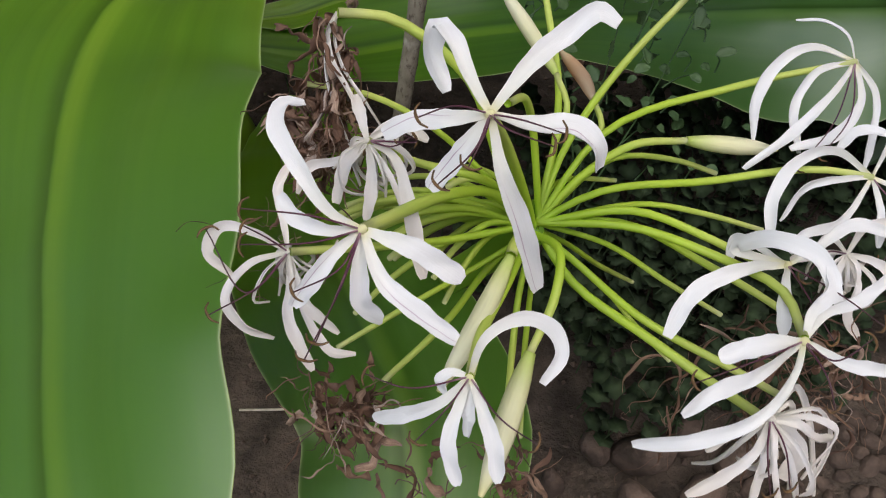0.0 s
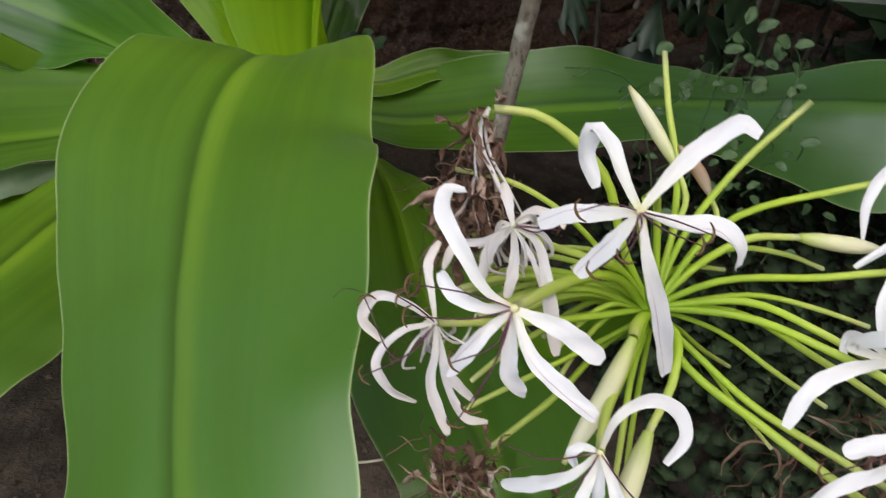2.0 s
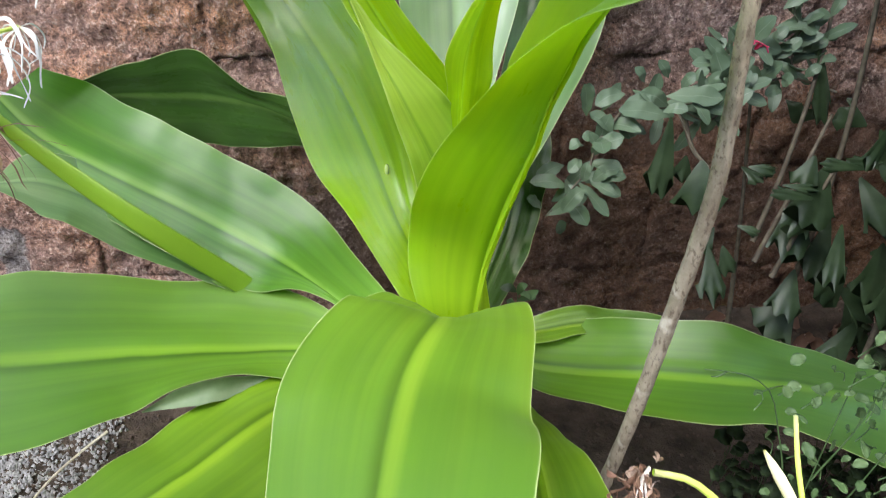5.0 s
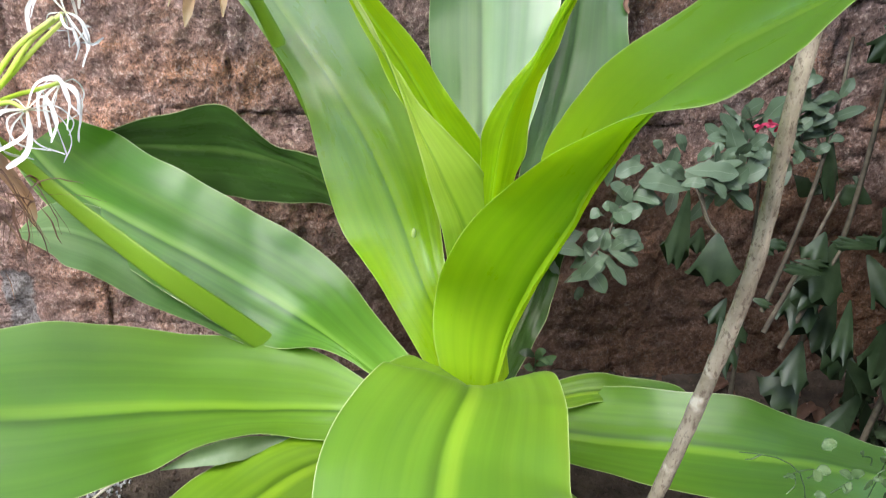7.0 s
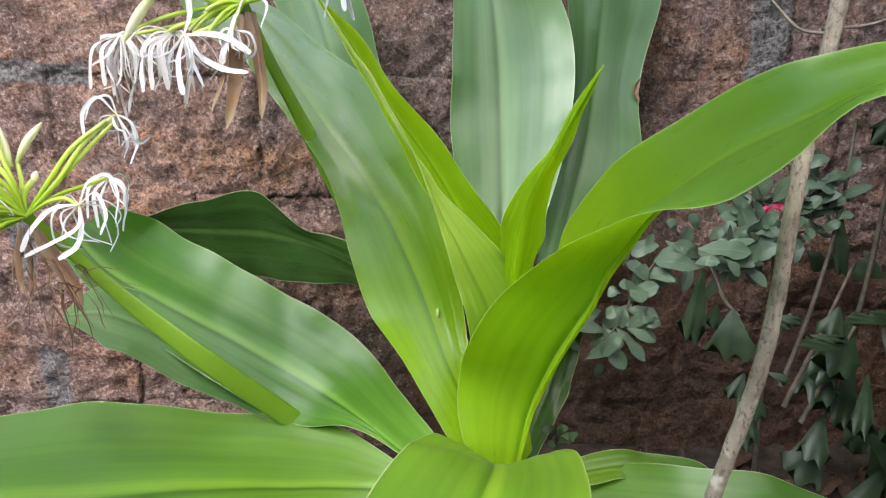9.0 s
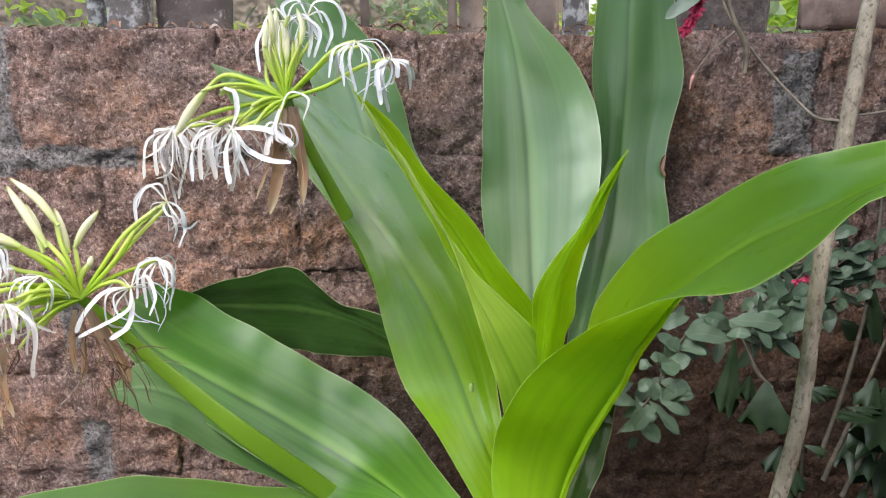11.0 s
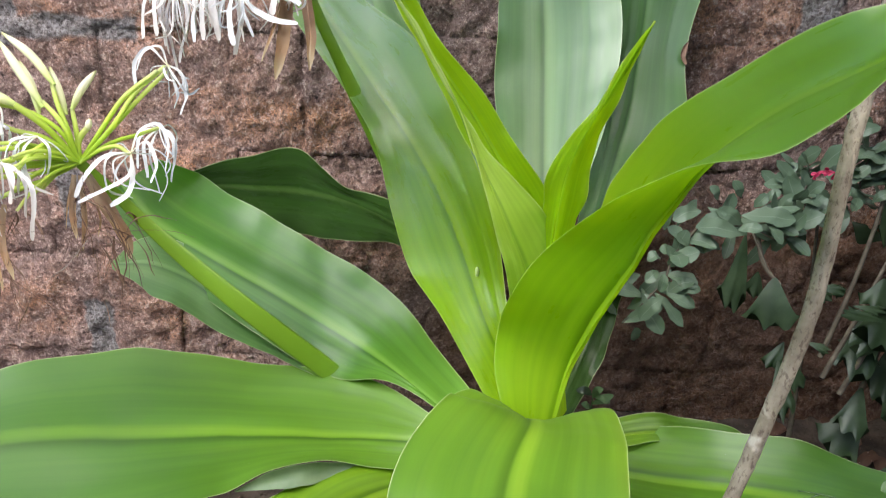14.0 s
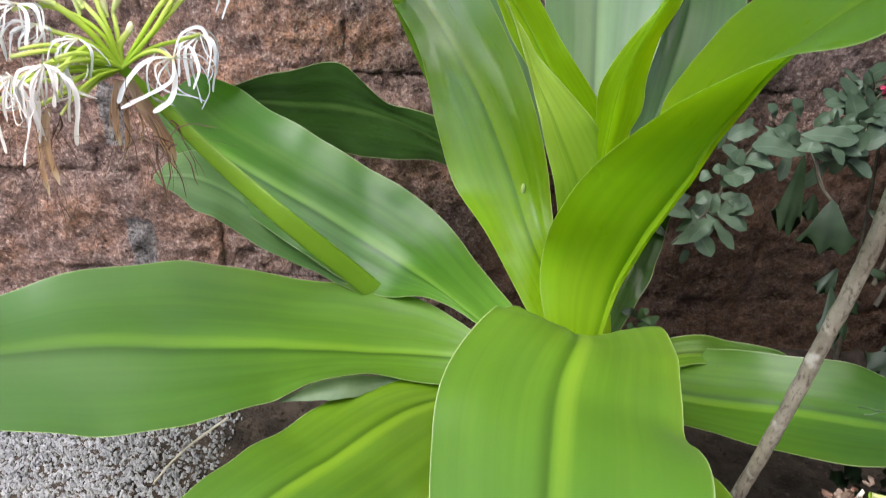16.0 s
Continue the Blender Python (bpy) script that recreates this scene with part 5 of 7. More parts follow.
pedicel(upper_head, [(-0.1832, 0.9902, 0.941), (-0.2268, 0.991, 0.9458), (-0.2487, 0.9926, 0.9528), (-0.2683, 0.9957, 0.9454)], 0.0035)
pedicel(upper_head, [(-0.1832, 0.9902, 0.941), (-0.2283, 1.0064, 0.9249), (-0.275, 1.0232, 0.9113), (-0.335, 1.0401, 0.8986)], 0.0033)
pedicel(upper_head, [(-0.1832, 0.9902, 0.941), (-0.1488, 0.9886, 0.9746), (-0.1079, 0.987, 1.0075), (-0.0923, 0.9882, 1.0117)], 0.0035)
pedicel(upper_head, [(-0.1832, 0.9902, 0.941), (-0.1307, 0.9844, 0.9572), (-0.0794, 0.9813, 0.9841), (-0.0505, 0.9782, 0.9912)], 0.0035)
pedicel(upper_head, [(-0.1832, 0.9902, 0.941), (-0.1578, 0.9961, 0.9636), (-0.118, 1.0053, 0.9989), (-0.0889, 1.0074, 1.006)], 0.0033)
pedicel(upper_head, [(-0.1832, 0.9902, 0.941), (-0.187, 0.9994, 0.9776), (-0.1919, 1.0134, 1.0128), (-0.1821, 1.0258, 1.0413)], 0.0035)
pedicel(upper_head, [(-0.1832, 0.9902, 0.941), (-0.1818, 1.0097, 0.9772), (-0.173, 1.029, 1.0128), (-0.1629, 1.0416, 1.0418)], 0.0035)
pedicel(upper_head, [(-0.1832, 0.9902, 0.941), (-0.2075, 1.0049, 0.9594), (-0.2137, 1.0214, 0.984)], 0.0033)
pedicel(upper_head, [(-0.1832, 0.9902, 0.941), (-0.2194, 0.9831, 0.9141), (-0.2412, 0.9808, 0.9056)], 0.0033)
pedicel(upper_head, [(-0.1832, 0.9902, 0.941), (-0.1881, 0.9759, 0.9257), (-0.1917, 0.9724, 0.9117)], 0.0033)
pedicel(upper_head, [(-0.1832, 0.9902, 0.941), (-0.1728, 1.0218, 0.9841), (-0.1525, 1.0414, 1.0201)], 0.0033)
bud(upper_head, [(-0.2884, 1.0075, 0.9518), (-0.3099, 1.006, 0.9262), (-0.3316, 1.0027, 0.8932)], 0.0075, False)
bud(upper_head, [(-0.1906, 1.0011, 0.9847), (-0.1955, 1.0134, 1.0128), (-0.1983, 1.0284, 1.052)], 0.0065, False)
bud(upper_head, [(-0.2005, 1.0062, 0.9845), (-0.2062, 1.0175, 1.0092), (-0.2104, 1.0281, 1.0307)], 0.005, False)
bud(upper_head, [(-0.1819, 1.0012, 0.9847), (-0.1831, 1.0117, 1.0058), (-0.1857, 1.0231, 1.0306)], 0.0055, False)
bud(upper_head, [(-0.1745, 1.0097, 0.9772), (-0.1724, 1.0151, 0.9986), (-0.171, 1.0196, 1.0164)], 0.0045, False)
rnd = random.Random(52)
hub = np.array((-0.1832, 0.9902, 0.941))
for end, rad in (((-0.1906, 1.0011, 0.9847), 0.0036), ((-0.2005, 1.0062, 0.9845), 0.0034), ((-0.1819, 1.0012, 0.9847), 0.0034), ((-0.1745, 1.0097, 0.9772), 0.0034)):
    pedicel(upper_head, [hub, 0.5 * (hub + np.array(end)) + np.array((0, 0, 0.002)), end], rad)
for k in range(9):
    end = hub + np.array((rnd.uniform(-0.024, 0.022), rnd.uniform(0.0, 0.02), rnd.uniform(0.045, 0.075)))
    pedicel(upper_head, [hub, 0.5 * (hub + end) + np.array((rnd.gauss(0, 0.002), 0, 0)), end], 0.003)
    if k % 2:
        bud(upper_head, [end, end + np.array((rnd.gauss(0, 0.003), 0.005, 0.022)), end + np.array((rnd.gauss(0, 0.005), 0.008, 0.045))], 0.0048)
bloom(upper_head, (-0.3489, 1.04, 0.8986), 'fading', [
    ([(-0.3489, 1.04, 0.8986), (-0.3755, 1.0263, 0.886), (-0.3853, 1.0181, 0.8335)], 0.01, 0),
    ([(-0.3489, 1.04, 0.8986), (-0.3646, 1.0264, 0.886), (-0.3676, 1.0192, 0.8372)], 0.01, 0),
    ([(-0.3489, 1.04, 0.8986), (-0.3583, 1.0252, 0.8811), (-0.3614, 1.0387, 0.8123)], 0.01, 0),
    ([(-0.3489, 1.04, 0.8986), (-0.3296, 1.0249, 0.879), (-0.348, 1.0363, 0.8024)], 0.01, 0),
    ([(-0.3489, 1.04, 0.8986), (-0.3279, 1.0264, 0.8848), (-0.3394, 1.0428, 0.8276)], 0.01, 0),
    ([(-0.3489, 1.04, 0.8986), (-0.3651, 1.029, 0.8966), (-0.3853, 1.0543, 0.8748)], 0.01, 0)], [])
bloom(upper_head, (-0.3386, 1.0509, 0.9005), 'fading', [
    ([(-0.3386, 1.0509, 0.9005), (-0.3576, 1.0364, 0.8846), (-0.3598, 1.0263, 0.8242)], 0.0086, 0),
    ([(-0.3386, 1.0509, 0.9005), (-0.3458, 1.0357, 0.8816), (-0.3452, 1.0481, 0.808)], 0.0086, 0),
    ([(-0.3386, 1.0509, 0.9005), (-0.3218, 1.0379, 0.8895), (-0.3334, 1.057, 0.8428)], 0.0086, 0),
    ([(-0.3386, 1.0509, 0.9005), (-0.3588, 1.0382, 0.8921), (-0.3677, 1.0338, 0.8543)], 0.0086, 0),
    ([(-0.3386, 1.0509, 0.9005), (-0.3528, 1.0348, 0.8783), (-0.3547, 1.0441, 0.7926)], 0.0086, 0)], [])
bloom(upper_head, (-0.269, 1.0013, 0.9061), 'fading', [
    ([(-0.269, 1.0013, 0.9061), (-0.2902, 0.9874, 0.8926), (-0.2953, 0.979, 0.8393)], 0.0104, 0),
    ([(-0.269, 1.0013, 0.9061), (-0.2959, 0.9878, 0.8943), (-0.3141, 1.0048, 0.84)], 0.0104, 0),
    ([(-0.269, 1.0013, 0.9061), (-0.2815, 0.9883, 0.8958), (-0.2835, 0.9831, 0.8551)], 0.0104, 0),
    ([(-0.269, 1.0013, 0.9061), (-0.2497, 0.9868, 0.8889), (-0.2633, 1.0003, 0.8202)], 0.0104, 0),
    ([(-0.269, 1.0013, 0.9061), (-0.2791, 0.9873, 0.8921), (-0.2761, 0.9792, 0.8394)], 0.0104, 0)], [])
bloom(upper_head, (-0.2521, 0.9801, 0.9035), 'fresh', [
    ([(-0.2521, 0.9801, 0.9035), (-0.2435, 0.9823, 0.9321), (-0.2487, 0.987, 0.951), (-0.2603, 0.988, 0.9552)], 0.0102, 0),
    ([(-0.2521, 0.9801, 0.9035), (-0.224, 0.9709, 0.9068), (-0.1941, 0.9647, 0.9018), (-0.1711, 0.9611, 0.8866)], 0.0124, 0),
    ([(-0.2521, 0.9801, 0.9035), (-0.2288, 0.9691, 0.8795), (-0.2023, 0.9612, 0.8677), (-0.1749, 0.9607, 0.865)], 0.0102, 0),
    ([(-0.2521, 0.9801, 0.9035), (-0.2592, 0.972, 0.8717), (-0.254, 0.9632, 0.8365)], 0.0109, 0),
    ([(-0.2521, 0.9801, 0.9035), (-0.241, 0.9722, 0.8718), (-0.2314, 0.971, 0.8462)], 0.0058, 0),
    ([(-0.2521, 0.9801, 0.9035), (-0.2696, 0.9855, 0.8845), (-0.306, 0.9933, 0.8758), (-0.3097, 0.9882, 0.8353)], 0.0095, 0)], [])
bloom(upper_head, (-0.0923, 0.9882, 1.0117), 'fresh', [
    ([(-0.0923, 0.9882, 1.0117), (-0.1101, 0.975, 1.0009), (-0.1178, 0.9955, 0.9601)], 0.0064, 0),
    ([(-0.0923, 0.9882, 1.0117), (-0.1056, 0.9747, 0.9998), (-0.1056, 0.9694, 0.9581)], 0.0064, 0),
    ([(-0.0923, 0.9882, 1.0117), (-0.0984, 0.9743, 0.9981), (-0.0914, 0.9677, 0.9513)], 0.0064, 0),
    ([(-0.0923, 0.9882, 1.0117), (-0.0765, 0.9733, 0.9932), (-0.0864, 0.9875, 0.9271)], 0.0064, 0),
    ([(-0.0923, 0.9882, 1.0117), (-0.076, 0.9754, 1.0015), (-0.0779, 0.9968, 0.9637)], 0.0064, 0),
    ([(-0.0923, 0.9882, 1.0117), (-0.1159, 0.9755, 1.0032), (-0.1248, 0.9718, 0.9684)], 0.0064, 0)], [])
bloom(upper_head, (-0.0505, 0.9782, 0.9912), 'fresh', [
    ([(-0.0505, 0.9782, 0.9912), (-0.0619, 0.9647, 0.9792), (-0.0597, 0.9592, 0.9367)], 0.0092, 0),
    ([(-0.0505, 0.9782, 0.9912), (-0.0575, 0.9642, 0.9771), (-0.0518, 0.9822, 0.9255)], 0.0092, 0),
    ([(-0.0505, 0.9782, 0.9912), (-0.0409, 0.9668, 0.9867), (-0.0395, 0.9674, 0.9688)], 0.0092, 0),
    ([(-0.0505, 0.9782, 0.9912), (-0.0296, 0.9663, 0.9843), (-0.0245, 0.9895, 0.9536)], 0.0092, 0),
    ([(-0.0505, 0.9782, 0.9912), (-0.0284, 0.9671, 0.9876), (-0.0209, 0.9925, 0.9655)], 0.0092, 0),
    ([(-0.0505, 0.9782, 0.9912), (-0.0626, 0.966, 0.9844), (-0.0655, 0.9646, 0.9585)], 0.0092, 0)], [])
bloom(upper_head, (-0.1843, 1.0249, 1.0378), 'fresh', [
    ([(-0.1843, 1.0249, 1.0378), (-0.2078, 1.0235, 1.0327), (-0.2209, 1.0183, 1.0128), (-0.2185, 1.0084, 0.9736)], 0.0073, 0),
    ([(-0.1843, 1.0249, 1.0378), (-0.1968, 1.0284, 1.052), (-0.2151, 1.0211, 1.0235), (-0.2113, 1.0148, 0.9985)], 0.0066, 0),
    ([(-0.1843, 1.0249, 1.0378), (-0.1748, 1.0299, 1.057), (-0.1491, 1.0294, 1.0542), (-0.1388, 1.0296, 1.0344)], 0.0073, 0),
    ([(-0.1843, 1.0249, 1.0378), (-0.1637, 1.026, 1.0414), (-0.1431, 1.0226, 1.0272), (-0.1497, 1.0187, 0.9914)], 0.0073, 0),
    ([(-0.1843, 1.0249, 1.0378), (-0.1931, 1.0221, 1.0271), (-0.1638, 1.0269, 1.0449), (-0.1424, 1.0241, 1.0129)], 0.0066, 0)], [])
bloom(upper_head, (-0.1607, 1.042, 1.0432), 'fresh', [
    ([(-0.1607, 1.042, 1.0432), (-0.1518, 1.0463, 1.0599), (-0.1257, 1.0465, 1.0599), (-0.1136, 1.0463, 1.0384), (-0.115, 1.0408, 1.0166)], 0.0075, 0),
    ([(-0.1607, 1.042, 1.0432), (-0.1742, 1.047, 1.0635), (-0.1928, 1.045, 1.0562), (-0.1853, 1.0396, 1.0345)], 0.0067, 0),
    ([(-0.1607, 1.042, 1.0432), (-0.1443, 1.0436, 1.0491), (-0.13, 1.0425, 1.0238), (-0.1374, 1.036, 0.9984)], 0.0067, 0),
    ([(-0.1607, 1.042, 1.0432), (-0.1554, 1.038, 1.0273), (-0.159, 1.0288, 0.9912)], 0.0067, 0)], [])
bloom(upper_head, (-0.1917, 0.9724, 0.9117), 'fading', [
    ([(-0.1917, 0.9724, 0.9117), (-0.1988, 0.9697, 0.9012), (-0.2059, 0.9626, 0.8733)], 0.0115, 0),
    ([(-0.1917, 0.9724, 0.9117), (-0.187, 0.9718, 0.9296), (-0.1941, 0.9665, 0.9088), (-0.2026, 0.9594, 0.881)], 0.0086, 0),
    ([(-0.1917, 0.9724, 0.9117), (-0.1728, 0.9772, 0.9505), (-0.1527, 0.9756, 0.9436), (-0.1583, 0.9685, 0.9158)], 0.005, 0)], [])
bract(upper_head, [(-0.1868, 0.9878, 0.9318), (-0.1928, 0.9794, 0.8782), (-0.1955, 0.9704, 0.8428), (-0.2050, 0.961, 0.7980)], 0.015)
bract(upper_head, [(-0.1743, 0.998, 0.931), (-0.1677, 0.9896, 0.8768), (-0.1639, 0.9815, 0.8446), (-0.1650, 0.9737, 0.8080)], 0.012)
bract(upper_head, [(-0.1806, 0.9929, 0.9314), (-0.1768, 0.9867, 0.9066), (-0.1836, 0.9862, 0.8846)], 0.012)
left_head = flower_head('spider lily flower head with cream buds and curling white flowers', [(0.1, 1.0, 0.08), (0.02, 1.05, 0.19), (-0.0582, 1.085, 0.2355), (-0.1324, 1.1, 0.2682), (-0.1815, 1.082, 0.3241), (-0.2336, 1.05, 0.3913), (-0.2865, 1.024, 0.4563), (-0.3492, 1.02, 0.5176), (-0.4133, 1.014, 0.5875), (-0.44, 1.0, 0.63), (-0.4634, 0.9636, 0.6818)], (0.0022, 0.0028, 0.0031, 0.0033, 0.0033, 0.0031, 0.0026, 0.0017, 0.0014), 5.0)
pedicel(left_head, [(-0.4634, 0.9636, 0.6818), (-0.4219, 0.9751, 0.7259), (-0.3963, 1.0068, 0.7689), (-0.3669, 1.0348, 0.797)], 0.004)
pedicel(left_head, [(-0.4634, 0.9636, 0.6818), (-0.4187, 0.9866, 0.7305), (-0.3926, 1.0156, 0.7627), (-0.369, 1.043, 0.7887)], 0.0038)
pedicel(left_head, [(-0.4634, 0.9636, 0.6818), (-0.4332, 0.975, 0.7259), (-0.4112, 0.9942, 0.7601), (-0.3732, 1.0234, 0.793)], 0.0038)
pedicel(left_head, [(-0.4634, 0.9636, 0.6818), (-0.4346, 0.9895, 0.7014), (-0.4125, 1.0318, 0.7048), (-0.3999, 1.0732, 0.7052)], 0.0035)
pedicel(left_head, [(-0.4634, 0.9636, 0.6818), (-0.4331, 0.9685, 0.7002), (-0.4142, 0.9696, 0.7039), (-0.399, 0.9675, 0.6951)], 0.0035)
pedicel(left_head, [(-0.4634, 0.9636, 0.6818), (-0.493, 0.9458, 0.7344), (-0.5184, 0.932, 0.7624), (-0.5412, 0.9253, 0.7775)], 0.005)
pedicel(left_head, [(-0.4634, 0.9636, 0.6818), (-0.4983, 0.9517, 0.7171), (-0.5297, 0.9436, 0.7272), (-0.5422, 0.9357, 0.7372)], 0.0038)
pedicel(left_head, [(-0.4634, 0.9636, 0.6818), (-0.4928, 0.9359, 0.6952), (-0.5124, 0.9064, 0.7016), (-0.5184, 0.8857, 0.7015)], 0.0038)
pedicel(left_head, [(-0.4634, 0.9636, 0.6818), (-0.5055, 0.9407, 0.6739), (-0.531, 0.9198, 0.6738), (-0.5468, 0.9099, 0.6759)], 0.0038)
pedicel(left_head, [(-0.4634, 0.9636, 0.6818), (-0.5087, 0.9577, 0.6596), (-0.5465, 0.9536, 0.6449), (-0.5857, 0.9384, 0.6267)], 0.0036)
pedicel(left_head, [(-0.4634, 0.9636, 0.6818), (-0.5075, 0.9384, 0.7059), (-0.5267, 0.9088, 0.7119), (-0.5567, 0.887, 0.7082)], 0.0036)
pedicel(left_head, [(-0.4634, 0.9636, 0.6818), (-0.5259, 0.9518, 0.6777), (-0.5649, 0.9402, 0.6738), (-0.6029, 0.9268, 0.663)], 0.0036)
pedicel(left_head, [(-0.4634, 0.9636, 0.6818), (-0.4737, 0.9651, 0.7287), (-0.485, 0.9723, 0.7577), (-0.4904, 0.9778, 0.7795)], 0.004)
pedicel(left_head, [(-0.4634, 0.9636, 0.6818), (-0.4723, 0.9555, 0.7316), (-0.491, 0.9608, 0.7531), (-0.4984, 0.9626, 0.7603)], 0.004)
pedicel(left_head, [(-0.4634, 0.9636, 0.6818), (-0.4673, 0.9747, 0.7258), (-0.4712, 0.9803, 0.7478)], 0.0038)
pedicel(left_head, [(-0.4634, 0.9636, 0.6818), (-0.4855, 0.9404, 0.7131), (-0.4982, 0.9065, 0.7016), (-0.5078, 0.8806, 0.6812)], 0.0036)
pedicel(left_head, [(-0.4634, 0.9636, 0.6818), (-0.4635, 0.9711, 0.7111), (-0.4522, 0.9749, 0.7259)], 0.005)
pedicel(left_head, [(-0.4634, 0.9636, 0.6818), (-0.4936, 0.9597, 0.667), (-0.5162, 0.9539, 0.6449)], 0.0036)
pedicel(left_head, [(-0.4634, 0.9636, 0.6818), (-0.476, 0.9537, 0.7244), (-0.5077, 0.9492, 0.7486), (-0.5386, 0.9411, 0.7583), (-0.5687, 0.9294, 0.754)], 0.0036)
bud(left_head, [(-0.4874, 0.9775, 0.7781), (-0.5153, 0.9858, 0.8122), (-0.5506, 0.992, 0.8376)], 0.0065, False)
bud(left_head, [(-0.4969, 0.9608, 0.7531), (-0.5208, 0.9696, 0.789), (-0.5492, 0.9797, 0.83)], 0.007, False)
bud(left_head, [(-0.5048, 0.9637, 0.7445), (-0.5146, 0.9727, 0.7807), (-0.5274, 0.979, 0.806)], 0.006, False)
bud(left_head, [(-0.4712, 0.9803, 0.7478), (-0.4599, 0.9859, 0.7699), (-0.4396, 0.9924, 0.7949)], 0.006, False)
bud(left_head, [(-0.4788, 0.9783, 0.7405), (-0.488, 0.9857, 0.7698), (-0.4979, 0.9926, 0.7977)], 0.0065, False)
bud(left_head, [(-0.4522, 0.9739, 0.7222), (-0.4507, 0.9758, 0.7295), (-0.4484, 0.9777, 0.7369)], 0.005, False)
bud(left_head, [(-0.5148, 0.9317, 0.7611), (-0.537, 0.9293, 0.7728), (-0.5697, 0.9268, 0.7843)], 0.008, False)
bloom(left_head, (-0.3637, 1.0352, 0.7985), 'fresh', [
    ([(-0.3637, 1.0352, 0.7985), (-0.389, 1.0404, 0.8198), (-0.4063, 1.0358, 0.8022), (-0.4061, 1.0271, 0.7679)], 0.0071, 0),
    ([(-0.3637, 1.0352, 0.7985), (-0.3733, 1.0409, 0.8214), (-0.3973, 1.0437, 0.8128), (-0.4067, 1.0378, 0.7897)], 0.0063, 0),
    ([(-0.3637, 1.0352, 0.7985), (-0.3479, 1.0334, 0.7909), (-0.3399, 1.0258, 0.7604), (-0.3495, 1.0247, 0.7361)], 0.0095, 0),
    ([(-0.3637, 1.0352, 0.7985), (-0.3592, 1.0363, 0.7821), (-0.3527, 1.0305, 0.7591), (-0.3593, 1.0314, 0.7425)], 0.0071, 0),
    ([(-0.3637, 1.0352, 0.7985), (-0.3535, 1.0343, 0.7947), (-0.3416, 1.0315, 0.7833), (-0.3588, 1.0256, 0.7603)], 0.0063, 0)], [])
bloom(left_head, (-0.3982, 1.0732, 0.7052), 'fresh', [
    ([(-0.3982, 1.0732, 0.7052), (-0.42, 1.0605, 0.6962), (-0.4284, 1.054, 0.6503)], 0.0083, 0),
    ([(-0.3982, 1.0732, 0.7052), (-0.413, 1.0597, 0.6928), (-0.4143, 1.051, 0.6382)], 0.0083, 0),
    ([(-0.3982, 1.0732, 0.7052), (-0.4061, 1.0585, 0.688), (-0.4072, 1.0695, 0.6091)], 0.0083, 0),
    ([(-0.3982, 1.0732, 0.7052), (-0.3771, 1.0597, 0.6919), (-0.3903, 1.0738, 0.6256)], 0.0083, 0),
    ([(-0.3982, 1.0732, 0.7052), (-0.3785, 1.0616, 0.6995), (-0.3771, 1.0585, 0.6665)], 0.0083, 0),
    ([(-0.3982, 1.0732, 0.7052), (-0.4192, 1.0621, 0.7025), (-0.4414, 1.0838, 0.6666)], 0.0083, 0)], [])
bloom(left_head, (-0.3975, 0.9679, 0.6966), 'fresh', [
    ([(-0.3975, 0.9679, 0.6966), (-0.421, 0.9573, 0.6961), (-0.4485, 0.9459, 0.6723), (-0.4633, 0.9385, 0.6434)], 0.0106, 0),
    ([(-0.3975, 0.9679, 0.6966), (-0.3947, 0.952, 0.6743), (-0.4261, 0.9415, 0.6543), (-0.4596, 0.937, 0.6376)], 0.0106, 0),
    ([(-0.3975, 0.9679, 0.6966), (-0.393, 0.9558, 0.669), (-0.3983, 0.9456, 0.6489), (-0.4208, 0.9413, 0.6328)], 0.0106, 0),
    ([(-0.3975, 0.9679, 0.6966), (-0.4141, 0.9631, 0.6782), (-0.4216, 0.9566, 0.6525)], 0.0068, 0),
    ([(-0.3975, 0.9679, 0.6966), (-0.384, 0.9755, 0.726), (-0.3613, 0.9775, 0.7334), (-0.3499, 0.9721, 0.7114), (-0.3535, 0.9627, 0.6747)], 0.0076, 0),
    ([(-0.3975, 0.9679, 0.6966), (-0.3787, 0.9718, 0.7113), (-0.3649, 0.9645, 0.682), (-0.3724, 0.9589, 0.6599)], 0.0076, 0)], [])
bloom(left_head, (-0.5163, 0.8857, 0.7015), 'fading', [
    ([(-0.5163, 0.8857, 0.7015), (-0.5328, 0.8728, 0.6918), (-0.5394, 0.8655, 0.6427)], 0.0091, 0),
    ([(-0.5163, 0.8857, 0.7015), (-0.5244, 0.8719, 0.6882), (-0.537, 0.8852, 0.6187)], 0.0091, 0),
    ([(-0.5163, 0.8857, 0.7015), (-0.4999, 0.8737, 0.6944), (-0.5048, 0.8692, 0.6562)], 0.0091, 0),
    ([(-0.5163, 0.8857, 0.7015), (-0.4883, 0.8732, 0.6919), (-0.5014, 0.889, 0.6326)], 0.0091, 0),
    ([(-0.5163, 0.8857, 0.7015), (-0.4811, 0.8717, 0.6859), (-0.4942, 0.8821, 0.605)], 0.0091, 0),
    ([(-0.5163, 0.8857, 0.7015), (-0.4954, 0.8746, 0.6979), (-0.5087, 0.8959, 0.6602)], 0.0091, 0),
    ([(-0.5163, 0.8857, 0.7015), (-0.5399, 0.8738, 0.6959), (-0.5533, 0.8687, 0.6561)], 0.0091, 0),
    ([(-0.5163, 0.8857, 0.7015), (-0.5238, 0.8704, 0.6821), (-0.5297, 0.8783, 0.5911)], 0.0091, 0)], [])
